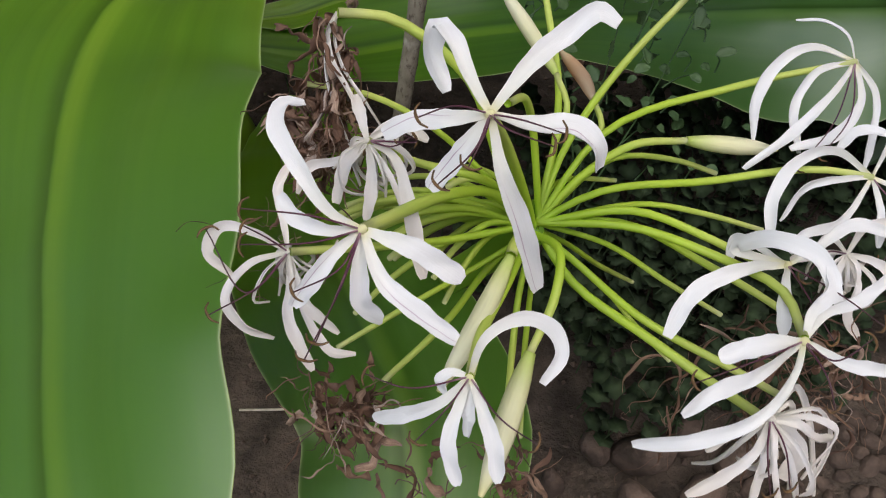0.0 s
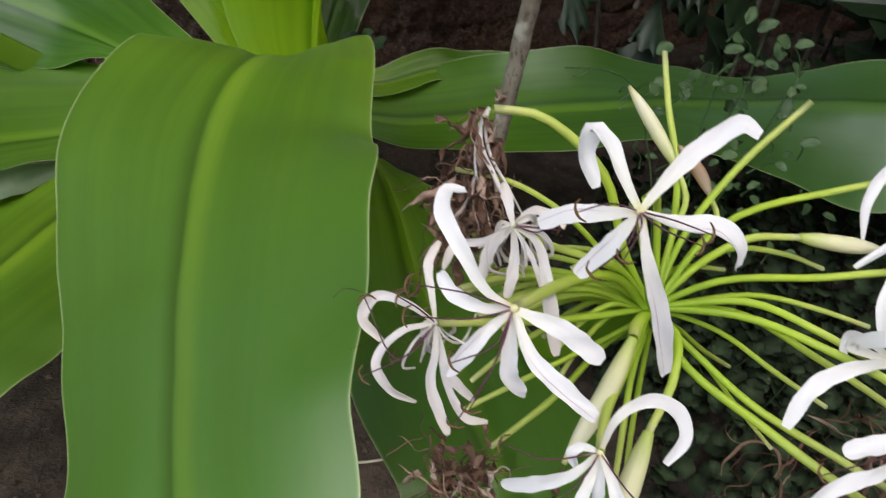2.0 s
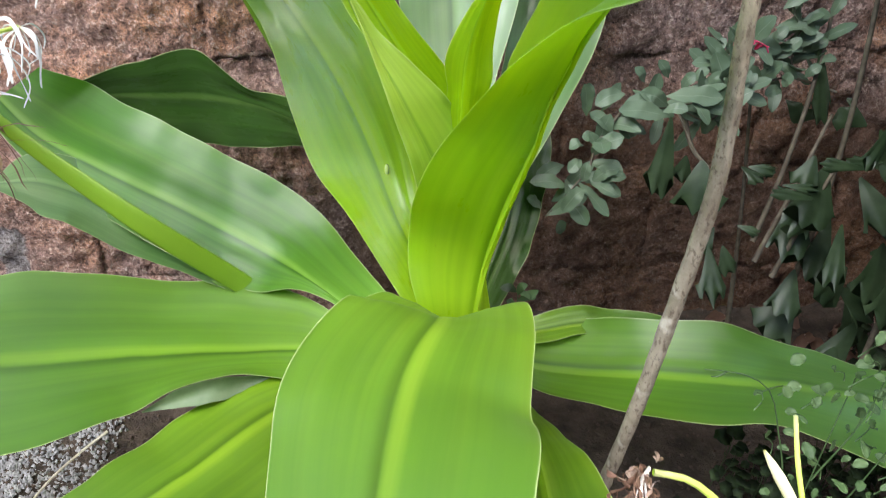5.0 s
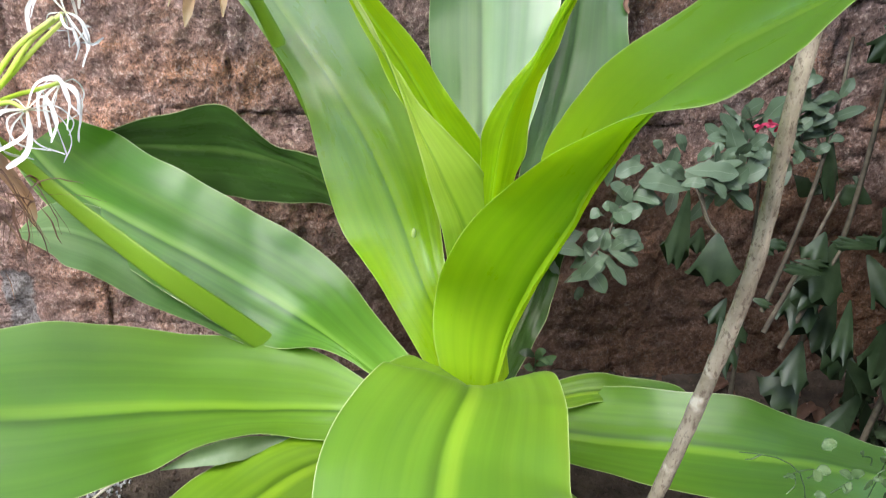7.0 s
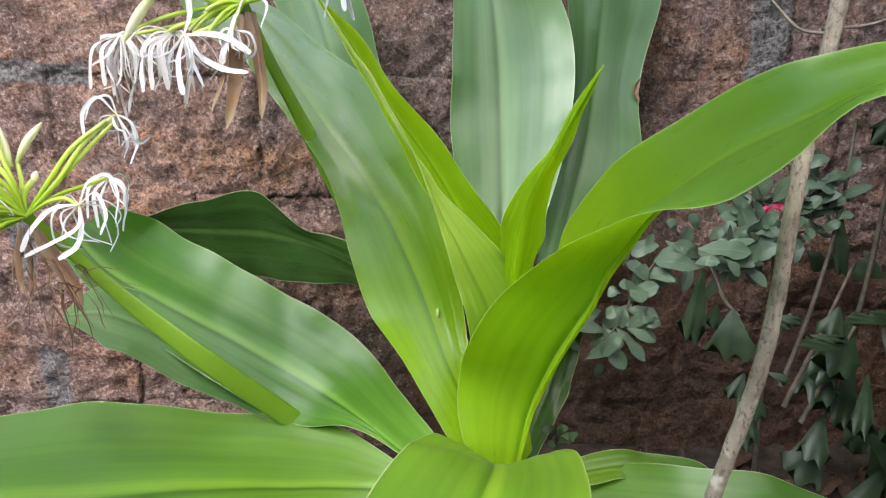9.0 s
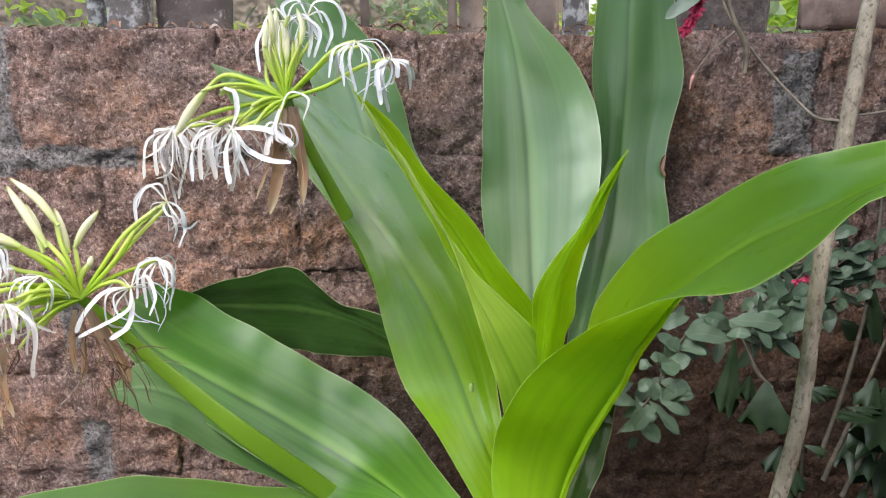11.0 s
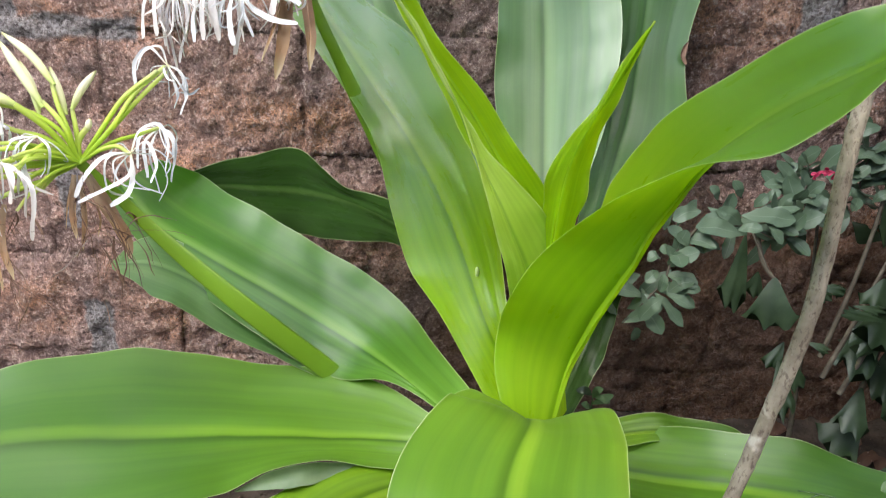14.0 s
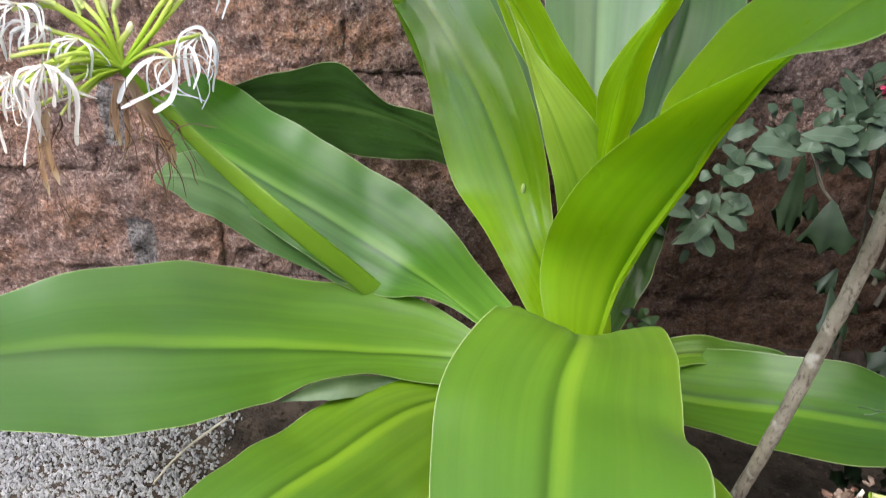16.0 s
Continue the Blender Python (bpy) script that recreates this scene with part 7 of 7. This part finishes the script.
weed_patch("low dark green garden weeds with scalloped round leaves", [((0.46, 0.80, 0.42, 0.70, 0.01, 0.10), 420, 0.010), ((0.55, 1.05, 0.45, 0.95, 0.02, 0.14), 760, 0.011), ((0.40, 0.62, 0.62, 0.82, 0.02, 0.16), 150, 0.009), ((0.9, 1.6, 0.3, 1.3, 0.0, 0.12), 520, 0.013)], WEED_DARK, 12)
rnd = random.Random(13)
bm = bmesh.new()
for x0, x1, y0, y1, z0, z1, count in ((0.42, 0.62, 0.58, 0.70, 0.28, 0.45, 30), (0.46, 0.60, 0.63, 0.68, 0.38, 0.485, 26), (0.55, 0.68, 0.60, 0.72, 0.22, 0.44, 26)):
    for _ in range(count):
        p = np.array((rnd.uniform(x0, x1), rnd.uniform(y0, y1), rnd.uniform(z0, z1)))
        d = unit(np.array((rnd.gauss(0, 1), rnd.gauss(-0.2, 0.5), rnd.gauss(0.1, 0.6)))) * rnd.uniform(0.010, 0.020)
        ribbon([p, p + 0.5 * d + np.array((0, 0, 0.002)), p + d], np.linalg.norm(d) * rnd.uniform(0.55, 0.8), (rnd.uniform(-0.5, 0.5), -0.6, 0.8), curl=0.2, n=8, thick=0.0004, bm=bm, tangled=True, shape=((0, 0.1), (0.2, 0.75), (0.5, 1.0), (0.8, 0.8), (1, 0.15)))
        if rnd.random() < 0.6:
            continue
        foot = p + np.array((rnd.uniform(-0.02, 0.02), rnd.uniform(-0.01, 0.02), -rnd.uniform(0.015, 0.035)))
        tube([foot, 0.5 * (foot + p) + np.array((0.004, 0, 0.004)), p], [0.0009, 0.0006], 5, 4, bm=bm)
tagged(part("weeds", bm, WEED), "slender weed with tiny pale green oval leaves", "weeds", kind="stuff")
sprig = thing("creeping_weed", "wispy creeping weed with pale curled tendrils", "weed")
for points in ([(0.50, 0.66, 0.0), (0.51, 0.66, 0.2), (0.53, 0.655, 0.445)], [(0.51, 0.66, 0.2), (0.475, 0.665, 0.36), (0.440, 0.66, 0.435), (0.415, 0.657, 0.450), (0.376, 0.655, 0.458)], [(0.40, 0.657, 0.453), (0.39, 0.656, 0.448), (0.384, 0.655, 0.449)], [(0.51, 0.66, 0.15), (0.58, 0.66, 0.3), (0.62, 0.66, 0.42)], [(0.52, 0.66, 0.3), (0.55, 0.65, 0.4), (0.56, 0.65, 0.47)]):
    part("runner", tube(points, [0.0012, 0.0009, 0.0006], 16, 5), WEED, sprig)

seedling = thing("seedling", "tiny green seedling at the foot of the wall", "seedling")
part("stem", tube([(0.255, 1.075, -0.01), (0.252, 1.07, 0.16), (0.255, 1.06, 0.300)], [0.0012, 0.0008], 10, 5), WEED, seedling)
for k, (base, tip) in enumerate((((0.253, 1.062, 0.300), (0.226, 1.056, 0.312)), ((0.255, 1.06, 0.300), (0.282, 1.055, 0.292)), ((0.255, 1.06, 0.296), (0.268, 1.052, 0.318)), ((0.254, 1.06, 0.285), (0.286, 1.056, 0.306)), ((0.253, 1.06, 0.28), (0.236, 1.052, 0.290)))):
    part("leaf", oval_leaf(base, tip, 0.013, 300 + k), SHRUB_DARK if k == 0 else WEED, seedling)

# ---- stones, gravel and litter ----
def rock(bm, p, size, squash, rnd, level=2):
    m = Matrix.Translation(p) @ Euler((rnd.uniform(0, 6), rnd.uniform(0, 6), rnd.uniform(0, 6))).to_matrix().to_4x4()
    made = bmesh.ops.create_icosphere(bm, subdivisions=level, radius=size)["verts"]
    off = Vector((rnd.uniform(0, 99), rnd.uniform(0, 99), 0))
    for v in made:
        k = 1 + 0.45 * noise.noise(v.co / size * 0.9 + off) + 0.12 * noise.noise(v.co / size * 2.5 + off)
        v.co = m @ Vector((v.co.x * k, v.co.y * k * squash, v.co.z * k * squash))


rnd = random.Random(31)
STONE = plain("reddish_stone", (0.055, 0.036, 0.027), (0.145, 0.098, 0.074), 30, 0.9, 0.006)
for x, y, size in [(0.505, 0.425, 0.035), (0.56, 0.43, 0.030), (0.60, 0.39, 0.026), (0.64, 0.43, 0.022), (0.47, 0.385, 0.03), (0.545, 0.37, 0.028), (0.46, 0.45, 0.022), (0.62, 0.335, 0.026), (0.57, 0.33, 0.02), (0.40, 0.43, 0.02), (0.71, 0.41, 0.024)]:
    bm = bmesh.new()
    rock(bm, (x, y, size * 0.3), size, 0.7, rnd)
    tagged(part("stone", bm, STONE), "small reddish-brown stone half sunk in soil", "stone", "loose stones")


def chips(label, count, place, sizes, material, seed):
    rnd = random.Random(seed)
    me_v, me_f = [], []
    for _ in range(count):
        x, y = place(rnd)
        r = rnd.uniform(*sizes)
        c = Vector((x, y, ground_height(x, y) + r * 0.25))
        e = Euler((rnd.uniform(0, 6), rnd.uniform(0, 6), rnd.uniform(0, 6))).to_matrix()
        k = len(me_v)
        for dx, dy, dz in ((1, 0, 0), (-1, 0, 0), (0, 1, 0), (0, -1, 0), (0, 0, 1), (0, 0, -1)):
            me_v.append(c + e @ Vector((dx * rnd.uniform(0.6, 1.2), dy * rnd.uniform(0.6, 1.1), dz * rnd.uniform(0.5, 0.9))) * r)
        me_f += [(k + a, k + b, k + d) for a, b, d in ((0, 2, 4), (2, 1, 4), (1, 3, 4), (3, 0, 4), (2, 0, 5), (1, 2, 5), (3, 1, 5), (0, 3, 5))]
    me = bpy.data.meshes.new("gravel")
    me.from_pydata(me_v, [], me_f)
    me.materials.append(material)
    return tagged(new("gravel", me), label, "gravel", kind="stuff")


chips("pale grey crushed granite gravel on the ground", 34000, lambda r: (r.uniform(-1.35, -0.42 - 0.16 * r.random() ** 2), r.uniform(0.55, 1.25)), (0.002, 0.0065), GRAVEL, 1)
chips("brown soil crumbs and small pebbles", 5000, lambda r: (r.uniform(-0.7, 1.2), r.uniform(0.2, 1.45)), (0.002, 0.006), STONE, 2)
rnd = random.Random(3)
bm = bmesh.new()
for i in range(20):
    for j in range(14):
        x, y = 0.60 + 0.026 * i + rnd.uniform(-0.007, 0.007), 0.08 + 0.024 * j + rnd.uniform(-0.007, 0.007)
        rock(bm, (x, y, ground_height(x, y) + 0.001), rnd.uniform(0.010, 0.015), 0.75, rnd, 2)
tagged(part("pebbles", bm, STONE), "brown rounded pebbles set close in hard ground", "pebbles", kind="stuff")

rnd = random.Random(8)
for x, y, ang, size in [(0.72, 1.28, 0.3, 0.06), (0.80, 1.2, 1.2, 0.05), (0.66, 1.33, 2.2, 0.05), (-0.30, 1.08, 0.6, 0.06), (0.33, 0.62, 2.0, 0.07), (0.28, 0.50, 0.9, 0.06), (0.9, 1.1, 2.6, 0.06), (0.25, 0.72, 1.5, 0.06)]:
    z = ground_height(x, y) + 0.006
    d = np.array([math.cos(ang), math.sin(ang), 0]) * size
    c = np.array([x, y, z])
    tagged(part("dead_leaf", ribbon([c - d * 0.5, c + np.array([0, 0, 0.012]), c + d * 0.5], size * 0.45, (rnd.uniform(-0.4, 0.4), 0.1, 1), curl=0.6, n=10), WITHERED), "curled dry brown fallen leaf on soil", "leaf", "fallen leaves")
for k in range(34):
    x, y, ang, size = rnd.uniform(0.5, 1.15), rnd.uniform(1.2, 1.43), rnd.uniform(0, 3.1), rnd.uniform(0.035, 0.07)
    c = np.array([x, y, ground_height(x, y) + 0.01])
    d = np.array([math.cos(ang), math.sin(ang), rnd.uniform(-0.1, 0.5)]) * size
    tagged(part("dead_leaf", ribbon([c - d * 0.3, c + d * 0.2 + np.array([0, 0, 0.014]), c + d * 0.7 + np.array([0, 0, 0.01])], size * rnd.uniform(0.3, 0.55), (rnd.uniform(-0.7, 0.7), -0.5, 1), curl=rnd.uniform(0.2, 0.9), n=10, twist=rnd.uniform(-0.8, 0.8)), WITHERED), "curled dry brown fallen leaf on soil", "leaf", "fallen leaves")
tagged(part("dry_stalk", tube([(-0.51, 0.935, 0.008), (-0.495, 0.99, 0.012), (-0.468, 1.04, 0.018), (-0.432, 1.08, 0.03)], [0.0022, 0.003, 0.0042], 16, 6, flat=0.5), STRAW), "pale dry leaf stalk lying on the ground", "stalk")
tagged(part("dry_stalk", tube([(0.10, 0.62, 0.012), (0.16, 0.60, 0.016), (0.22, 0.60, 0.014)], [0.0016, 0.0018], 10, 5), STRAW), "thin straw-coloured stalk lying on the ground", "stalk")

# ---- garden behind the wall ----
def post(name, label, cat, x0, x1, y, top, material, square, seed, bumps=0.12):
    w = (x1 - x0) / 2
    cx = (x0 + x1) / 2
    if square:
        bm = bmesh.new()
        block(bm, x0, x1, y, y + 1.2 * w, -0.05, top, 0.006, seed)
    else:
        bm = tube([(cx, y + w, -0.05), (cx + 0.01, y + w, 0.8), (cx - 0.01, y + w, 1.6), (cx + 0.02, y + w, top)], [w * 1.15, w, w * 0.97, w * 0.9], 40, 14, bumps=bumps, seed=seed)
    return tagged(part(name, bm, material), label, cat)


PILLAR = plain("brown_stone_with_lichen", (0.135, 0.108, 0.10), (0.44, 0.43, 0.42), 34, 0.95, 0.006, spread=(0.60, 0.68))
DARK_TRUNK = plain("dark_trunk_bark", (0.075, 0.062, 0.056), (0.19, 0.155, 0.145), 40, 0.95, 0.012)
LICHEN = plain("granite_with_lichen", (0.15, 0.135, 0.13), (0.50, 0.50, 0.50), 38, 0.95, 0.008, spread=(0.48, 0.60))
post("granite_post", "grey granite fence post blotched with white lichen", "post", -0.756, -0.667, 1.80, 2.1, LICHEN, True, 1)
post("stone_pillar", "wide brown stone pillar with lichen patches", "pillar", -0.663, -0.505, 1.85, 2.2, PILLAR, True, 2)
post("palm_trunk", "slim ringed palm trunk with pale lichen", "tree", -0.949, -0.903, 2.1, 5.0, LICHEN, False, 3)
post("tree_trunk", "thick dark brown tree trunk behind the wall", "tree", 0.535, 0.752, 1.75, 4.0, DARK_TRUNK, False, 4)
post("tree_trunk", "reddish-brown tree trunk behind the wall", "tree", 0.248, 0.345, 2.3, 4.5, FAR_TRUNK, False, 5)
post("tree_trunk", "pale lichened tree trunk behind the wall", "tree", 0.34, 0.414, 2.2, 4.5, LICHEN, False, 6)
post("tree_trunk", "thin grey tree trunk behind the wall", "tree", 0.015, 0.042, 2.2, 4.0, FAR_TRUNK, False, 7)
post("tree_trunk", "dark mossy tree trunk behind the wall", "tree", 0.055, 0.135, 2.6, 4.5, FAR_TRUNK, False, 8)
post("tree_trunk", "thin brown sapling trunk behind the wall", "tree", -0.25, -0.222, 2.4, 4.0, FAR_TRUNK, False, 9)
post("tree_trunk", "brown banana stem with dry sheaths", "tree", -0.42, -0.345, 2.3, 2.6, FAR_TRUNK, False, 10)
bm = bmesh.new()
block(bm, 0.739, 0.96, 1.53, 1.64, WALL_TOP + 0.004, WALL_TOP + 0.066, 0.003, 9)
tagged(part("loose_brick", bm, BRICK), "dull purple-brown brick lying on top of the wall", "brick")


def leaf_cloud(name, label, cat, boxes, material, seed, kind=""):
    """Many small separate leaves filling uneven clumps."""
    rnd = random.Random(seed)
    vs, fs = [], []
    for (cx, cy, cz), (rx, ry, rz), count, size in boxes:
        for _ in range(count):
            while True:
                q = Vector((rnd.uniform(-1, 1), rnd.uniform(-1, 1), rnd.uniform(-1, 1)))
                if q.length < 1 and noise.noise(q * 2.5 + Vector((cx, cy, cz))) > -0.12:
                    break
            c = Vector((cx + q.x * rx, cy + q.y * ry, cz + q.z * rz))
            e = Euler((rnd.uniform(-0.9, 0.9), rnd.uniform(-0.9, 0.9), rnd.uniform(0, 6.28))).to_matrix()
            s = size * rnd.uniform(0.6, 1.3)
            k = len(vs)
            for x, y, z in ((-1, 0, 0), (-0.2, 0.42, 0.08), (0.5, 0.34, 0.05), (1, 0, -0.1), (0.5, -0.34, 0.05), (-0.2, -0.42, 0.08), (0.1, 0, -0.06)):
                vs.append(c + e @ Vector((x, y, z)) * s)
            fs += [(k + 6, k + a, k + b) for a, b in ((0, 1), (1, 2), (2, 3), (3, 4), (4, 5), (5, 0))]
    me = bpy.data.meshes.new(name)
    me.from_pydata(vs, [], fs)
    me.materials.append(material)
    return tagged(new(name, me), label, cat, kind=kind)


leaf_cloud("garden_foliage", "yellow-green garden foliage beyond the wall with sunlight put into its colour", "foliage", [((1.7, 3.6, 1.1), (1.0, 0.5, 0.9), 2600, 0.05), ((0.1, 3.6, 0.66), (1.0, 0.5, 0.60), 1500, 0.035), ((-1.6, 3.2, 0.62), (1.5, 0.4, 0.58), 2200, 0.035), ((3.2, 4.6, 1.2), (1.6, 0.8, 1.2), 1800, 0.08), ((1.9, 5.5, 2.0), (2.4, 0.7, 1.6), 2400, 0.09)], FAR_GREEN, 21, "stuff")
leaf_cloud("garden_undergrowth", "grey-green ferny undergrowth just behind the wall", "undergrowth", [((-0.98, 2.0, 0.95), (0.16, 0.15, 0.14), 260, 0.035), ((-0.10, 2.9, 0.95), (0.45, 0.3, 0.32), 900, 0.030), ((-0.42, 2.0, 0.98), (0.12, 0.15, 0.12), 90, 0.03), ((0.95, 2.4, 0.8), (0.3, 0.3, 0.35), 300, 0.05)], FERN, 22, "stuff")
# unseen wall added behind the camera to cut off sky light and reflections
yard = thing("added_yard_wall", "unseen plain pale wall added on the near side to shape light and reflections", "wall", kind="structure")
bm = bmesh.new()
block(bm, -6.0, 7.0, -3.6, -3.3, -0.1, 3.0, 0.01, 6)
part("added_wall_face", bm, plain("added_wall_pale", (0.42, 0.39, 0.34), (0.56, 0.53, 0.47), 2.0, 0.9, 0.003), yard)
# unseen leaf mass and limb added above the sapling to shade the right side
shade_crown = leaf_cloud("shade_crown", "", "", [((0.60, 0.62, 2.0), (0.45, 0.42, 0.3), 1150, 0.055), ((1.3, 0.85, 2.1), (0.55, 0.5, 0.4), 1500, 0.055)], SHRUB_LEAF, 25)
shade_crown.parent = sapling
part("limb", tube([(0.50, 0.9, 1.6), (0.62, 0.86, 1.85), (0.95, 0.8, 2.0), (1.3, 0.85, 2.15)], [0.008, 0.006, 0.003], 20, 7), BARK, sapling)
# unseen shrubs added at both sides; the right ones keep light off the wall
leaf_cloud("shading_shrubbery", "unseen leafy shrubs added at the sides to shade the right of the wall", "shrubs", [((-4.2, 0.2, 1.2), (0.9, 2.6, 1.5), 2600, 0.11), ((2.7, 0.3, 1.3), (0.8, 1.5, 1.5), 3200, 0.09), ((1.25, 0.72, 0.85), (0.48, 0.52, 0.90), 4200, 0.06)], SHRUB_DARK, 24, "stuff")
# unseen leaf clumps, added overhead and beyond the wall, break up sky reflections
leaf_cloud("added_canopy", "unseen broken leafy canopy added overhead to break the leaf gloss into patches", "tree canopy", [((-0.9, 1.3, 5.2), (1.2, 1.3, 0.45), 1500, 0.13), ((1.4, 0.9, 5.6), (1.3, 1.4, 0.5), 1600, 0.13), ((-0.9, 3.0, 5.4), (1.3, 0.8, 0.5), 1300, 0.13), ((-2.9, 1.4, 5.4), (0.8, 1.2, 0.5), 1000, 0.13), ((0.9, -1.9, 6.2), (1.2, 0.8, 0.5), 900, 0.13)], SHRUB_DARK, 27, "stuff")
leaf_cloud("added_treetops", "unseen treetops added beyond the wall to shade and break up reflections", "tree canopy", [((-1.5, 5.0, 5.0), (1.5, 1.2, 1.0), 3000, 0.15), ((3.9, 3.4, 4.4), (1.2, 1.5, 1.3), 2800, 0.15), ((-4.0, 3.4, 4.4), (1.5, 1.6, 1.4), 3000, 0.15), ((0.2, 5.2, 7.0), (1.6, 1.2, 0.9), 2400, 0.15)], SHRUB_DARK, 23, "stuff")
house = thing("mud_bank", "brown earth bank behind the garden trees", "bank", kind="structure")
bm = bmesh.new()
block(bm, -7.0, 0.75, 5.0, 5.4, -0.1, 3.2, 0.02, 4)
# earth colour lightened to stand in for sunlight on the bank
part("bank_face", bm, plain("brown_earth", (0.26, 0.20, 0.15), (0.50, 0.40, 0.31), 3.0, 0.95, 0.003), house)

# ---- sprays hanging from the sapling ----
def red_spike(points, count, size, seed, label="crimson drooping flower spike"):
    """A hanging spike of many small overlapping bracts."""
    rnd = random.Random(seed)
    line = spline(points, 30)
    bm = tube(points, [0.0012, 0.001], 10, 5)
    for k in range(count):
        o = line[int(29 * k / count)]
        d = unit(np.array([rnd.gauss(0, 1), rnd.gauss(-0.3, 0.7), rnd.gauss(-0.7, 0.5)])) * size * rnd.uniform(0.7, 1.3)
        ribbon([o, o + 0.5 * d + np.array([0, 0, 0.001]), o + d], size * 0.55, (rnd.gauss(0, 1), -1, 0.3), curl=0.5, n=6, thick=0.0004, bm=bm, tangled=True)
    part("red_bract", bm, RED, sapling, label)


red_spike([(0.316, 0.865, 1.12), (0.300, 0.866, 1.095), (0.291, 0.865, 1.075), (0.283, 0.858, 1.045)], 240, 0.0075, 1)
red_spike([(0.285, 0.856, 1.045), (0.277, 0.854, 1.032), (0.270, 0.852, 1.020)], 100, 0.0065, 2)
red_spike([(0.316, 0.865, 1.10), (0.317, 0.865, 1.085), (0.315, 0.864, 1.07)], 120, 0.0078, 3)
red_spike([(0.545, 1.10, 0.665), (0.56, 1.10, 0.672), (0.59, 1.10, 0.662)], 14, 0.010, 4)
part("twig", tube([(0.328, 0.853, 1.024), (0.312, 0.853, 1.012), (0.296, 0.853, 0.994), (0.286, 0.853, 0.978)], [0.0009, 0.0006, 0.0005], 14, 5, bumps=0.3), TWIG, sapling)
part("bud", tube([(0.286, 0.853, 0.979), (0.284, 0.853, 0.971), (0.283, 0.853, 0.962)], [0.0008, 0.0022, 0.0014, 0.0004], 10, 7), plain("faded_pink", (0.36, 0.16, 0.14), (0.50, 0.24, 0.20), 90, 0.7), sapling, "small withered pink bud")
part("dry_catkin", tube([(0.314, 0.864, 1.069), (0.325, 0.854, 1.031), (0.337, 0.846, 1.004), (0.336, 0.842, 0.98)], [0.0012, 0.002, 0.0034, 0.002], 26, 8, bumps=0.8), STEM, sapling, "dry brown catkin")
part("sapling_leaf", oval_leaf((0.305, 0.86, 1.07), (0.25, 0.85, 1.035), 0.016, 3), SHRUB_LEAF, sapling)
part("sapling_leaf", oval_leaf((0.38, 0.86, 1.055), (0.47, 0.85, 1.10), 0.03, 4), SHRUB_LEAF, sapling)
part("branch", tube([(0.30, 0.86, 1.07), (0.34, 0.86, 1.058), (0.375, 0.86, 1.055), (0.40, 0.86, 1.07)], [0.0012, 0.001], 12, 5), BARK, sapling)

# ---- wall ----
wall = thing("wall_north", "old rough red-brown laterite block garden wall", "wall", kind="structure")
bm = bmesh.new()
block(bm, -3.0, 3.2, WALL_Y + 0.005, WALL_Y + 0.2, -0.1, WALL_TOP - 0.025, 0.008, 3)
part("core", bm, LATERITE, wall)
rnd = random.Random(5)
starts = [0.0, 0.19, 0.05, 0.24, 0.1]
for c in range(5):
    z1 = WALL_TOP - c * COURSE
    z0 = z1 - COURSE - 0.006
    x = -0.795 + starts[c] - 6 * 0.38
    while x < 3.1:
        length = 0.38 * rnd.uniform(0.93, 1.07) if c else 0.38
        if x + length > -1.9 and x < 2.3:
            bm = bmesh.new()
            block(bm, x, x + length, WALL_Y + rnd.uniform(-0.003, 0.003), WALL_Y + 0.19, max(-0.08, z0), z1 + (rnd.uniform(-0.012, 0.006) if c == 0 else rnd.uniform(-0.005, 0.006)), 0.012, x * 7 + c, 0.003, 0.011 if c == 0 else 0.005)
            part("brick", bm, LATERITE, wall)
        x += length

# ---- dry litter on the wall ----
rnd = random.Random(71)
bm = bmesh.new()
for _ in range(170):
    p = np.array((rnd.uniform(-1.15, 1.0), rnd.uniform(1.49, 1.62), WALL_TOP + rnd.uniform(-0.006, 0.006)))
    a, size = rnd.uniform(0, 6.28), rnd.uniform(0.015, 0.05)
    d = np.array((math.cos(a), 0.6 * math.sin(a), 0.0)) * size
    ribbon([p, p + 0.5 * d + np.array((0, 0, rnd.uniform(0.002, 0.012))), p + d], rnd.uniform(0.001, 0.008), (rnd.gauss(0, 0.5), -0.4, 1), curl=0.5, n=7, thick=0.0004, bm=bm, tangled=True, twist=rnd.uniform(-1, 1))
tagged(part("dry_litter", bm, WITHERED), "dry leaf litter and straw on top of the wall", "litter", kind="stuff")
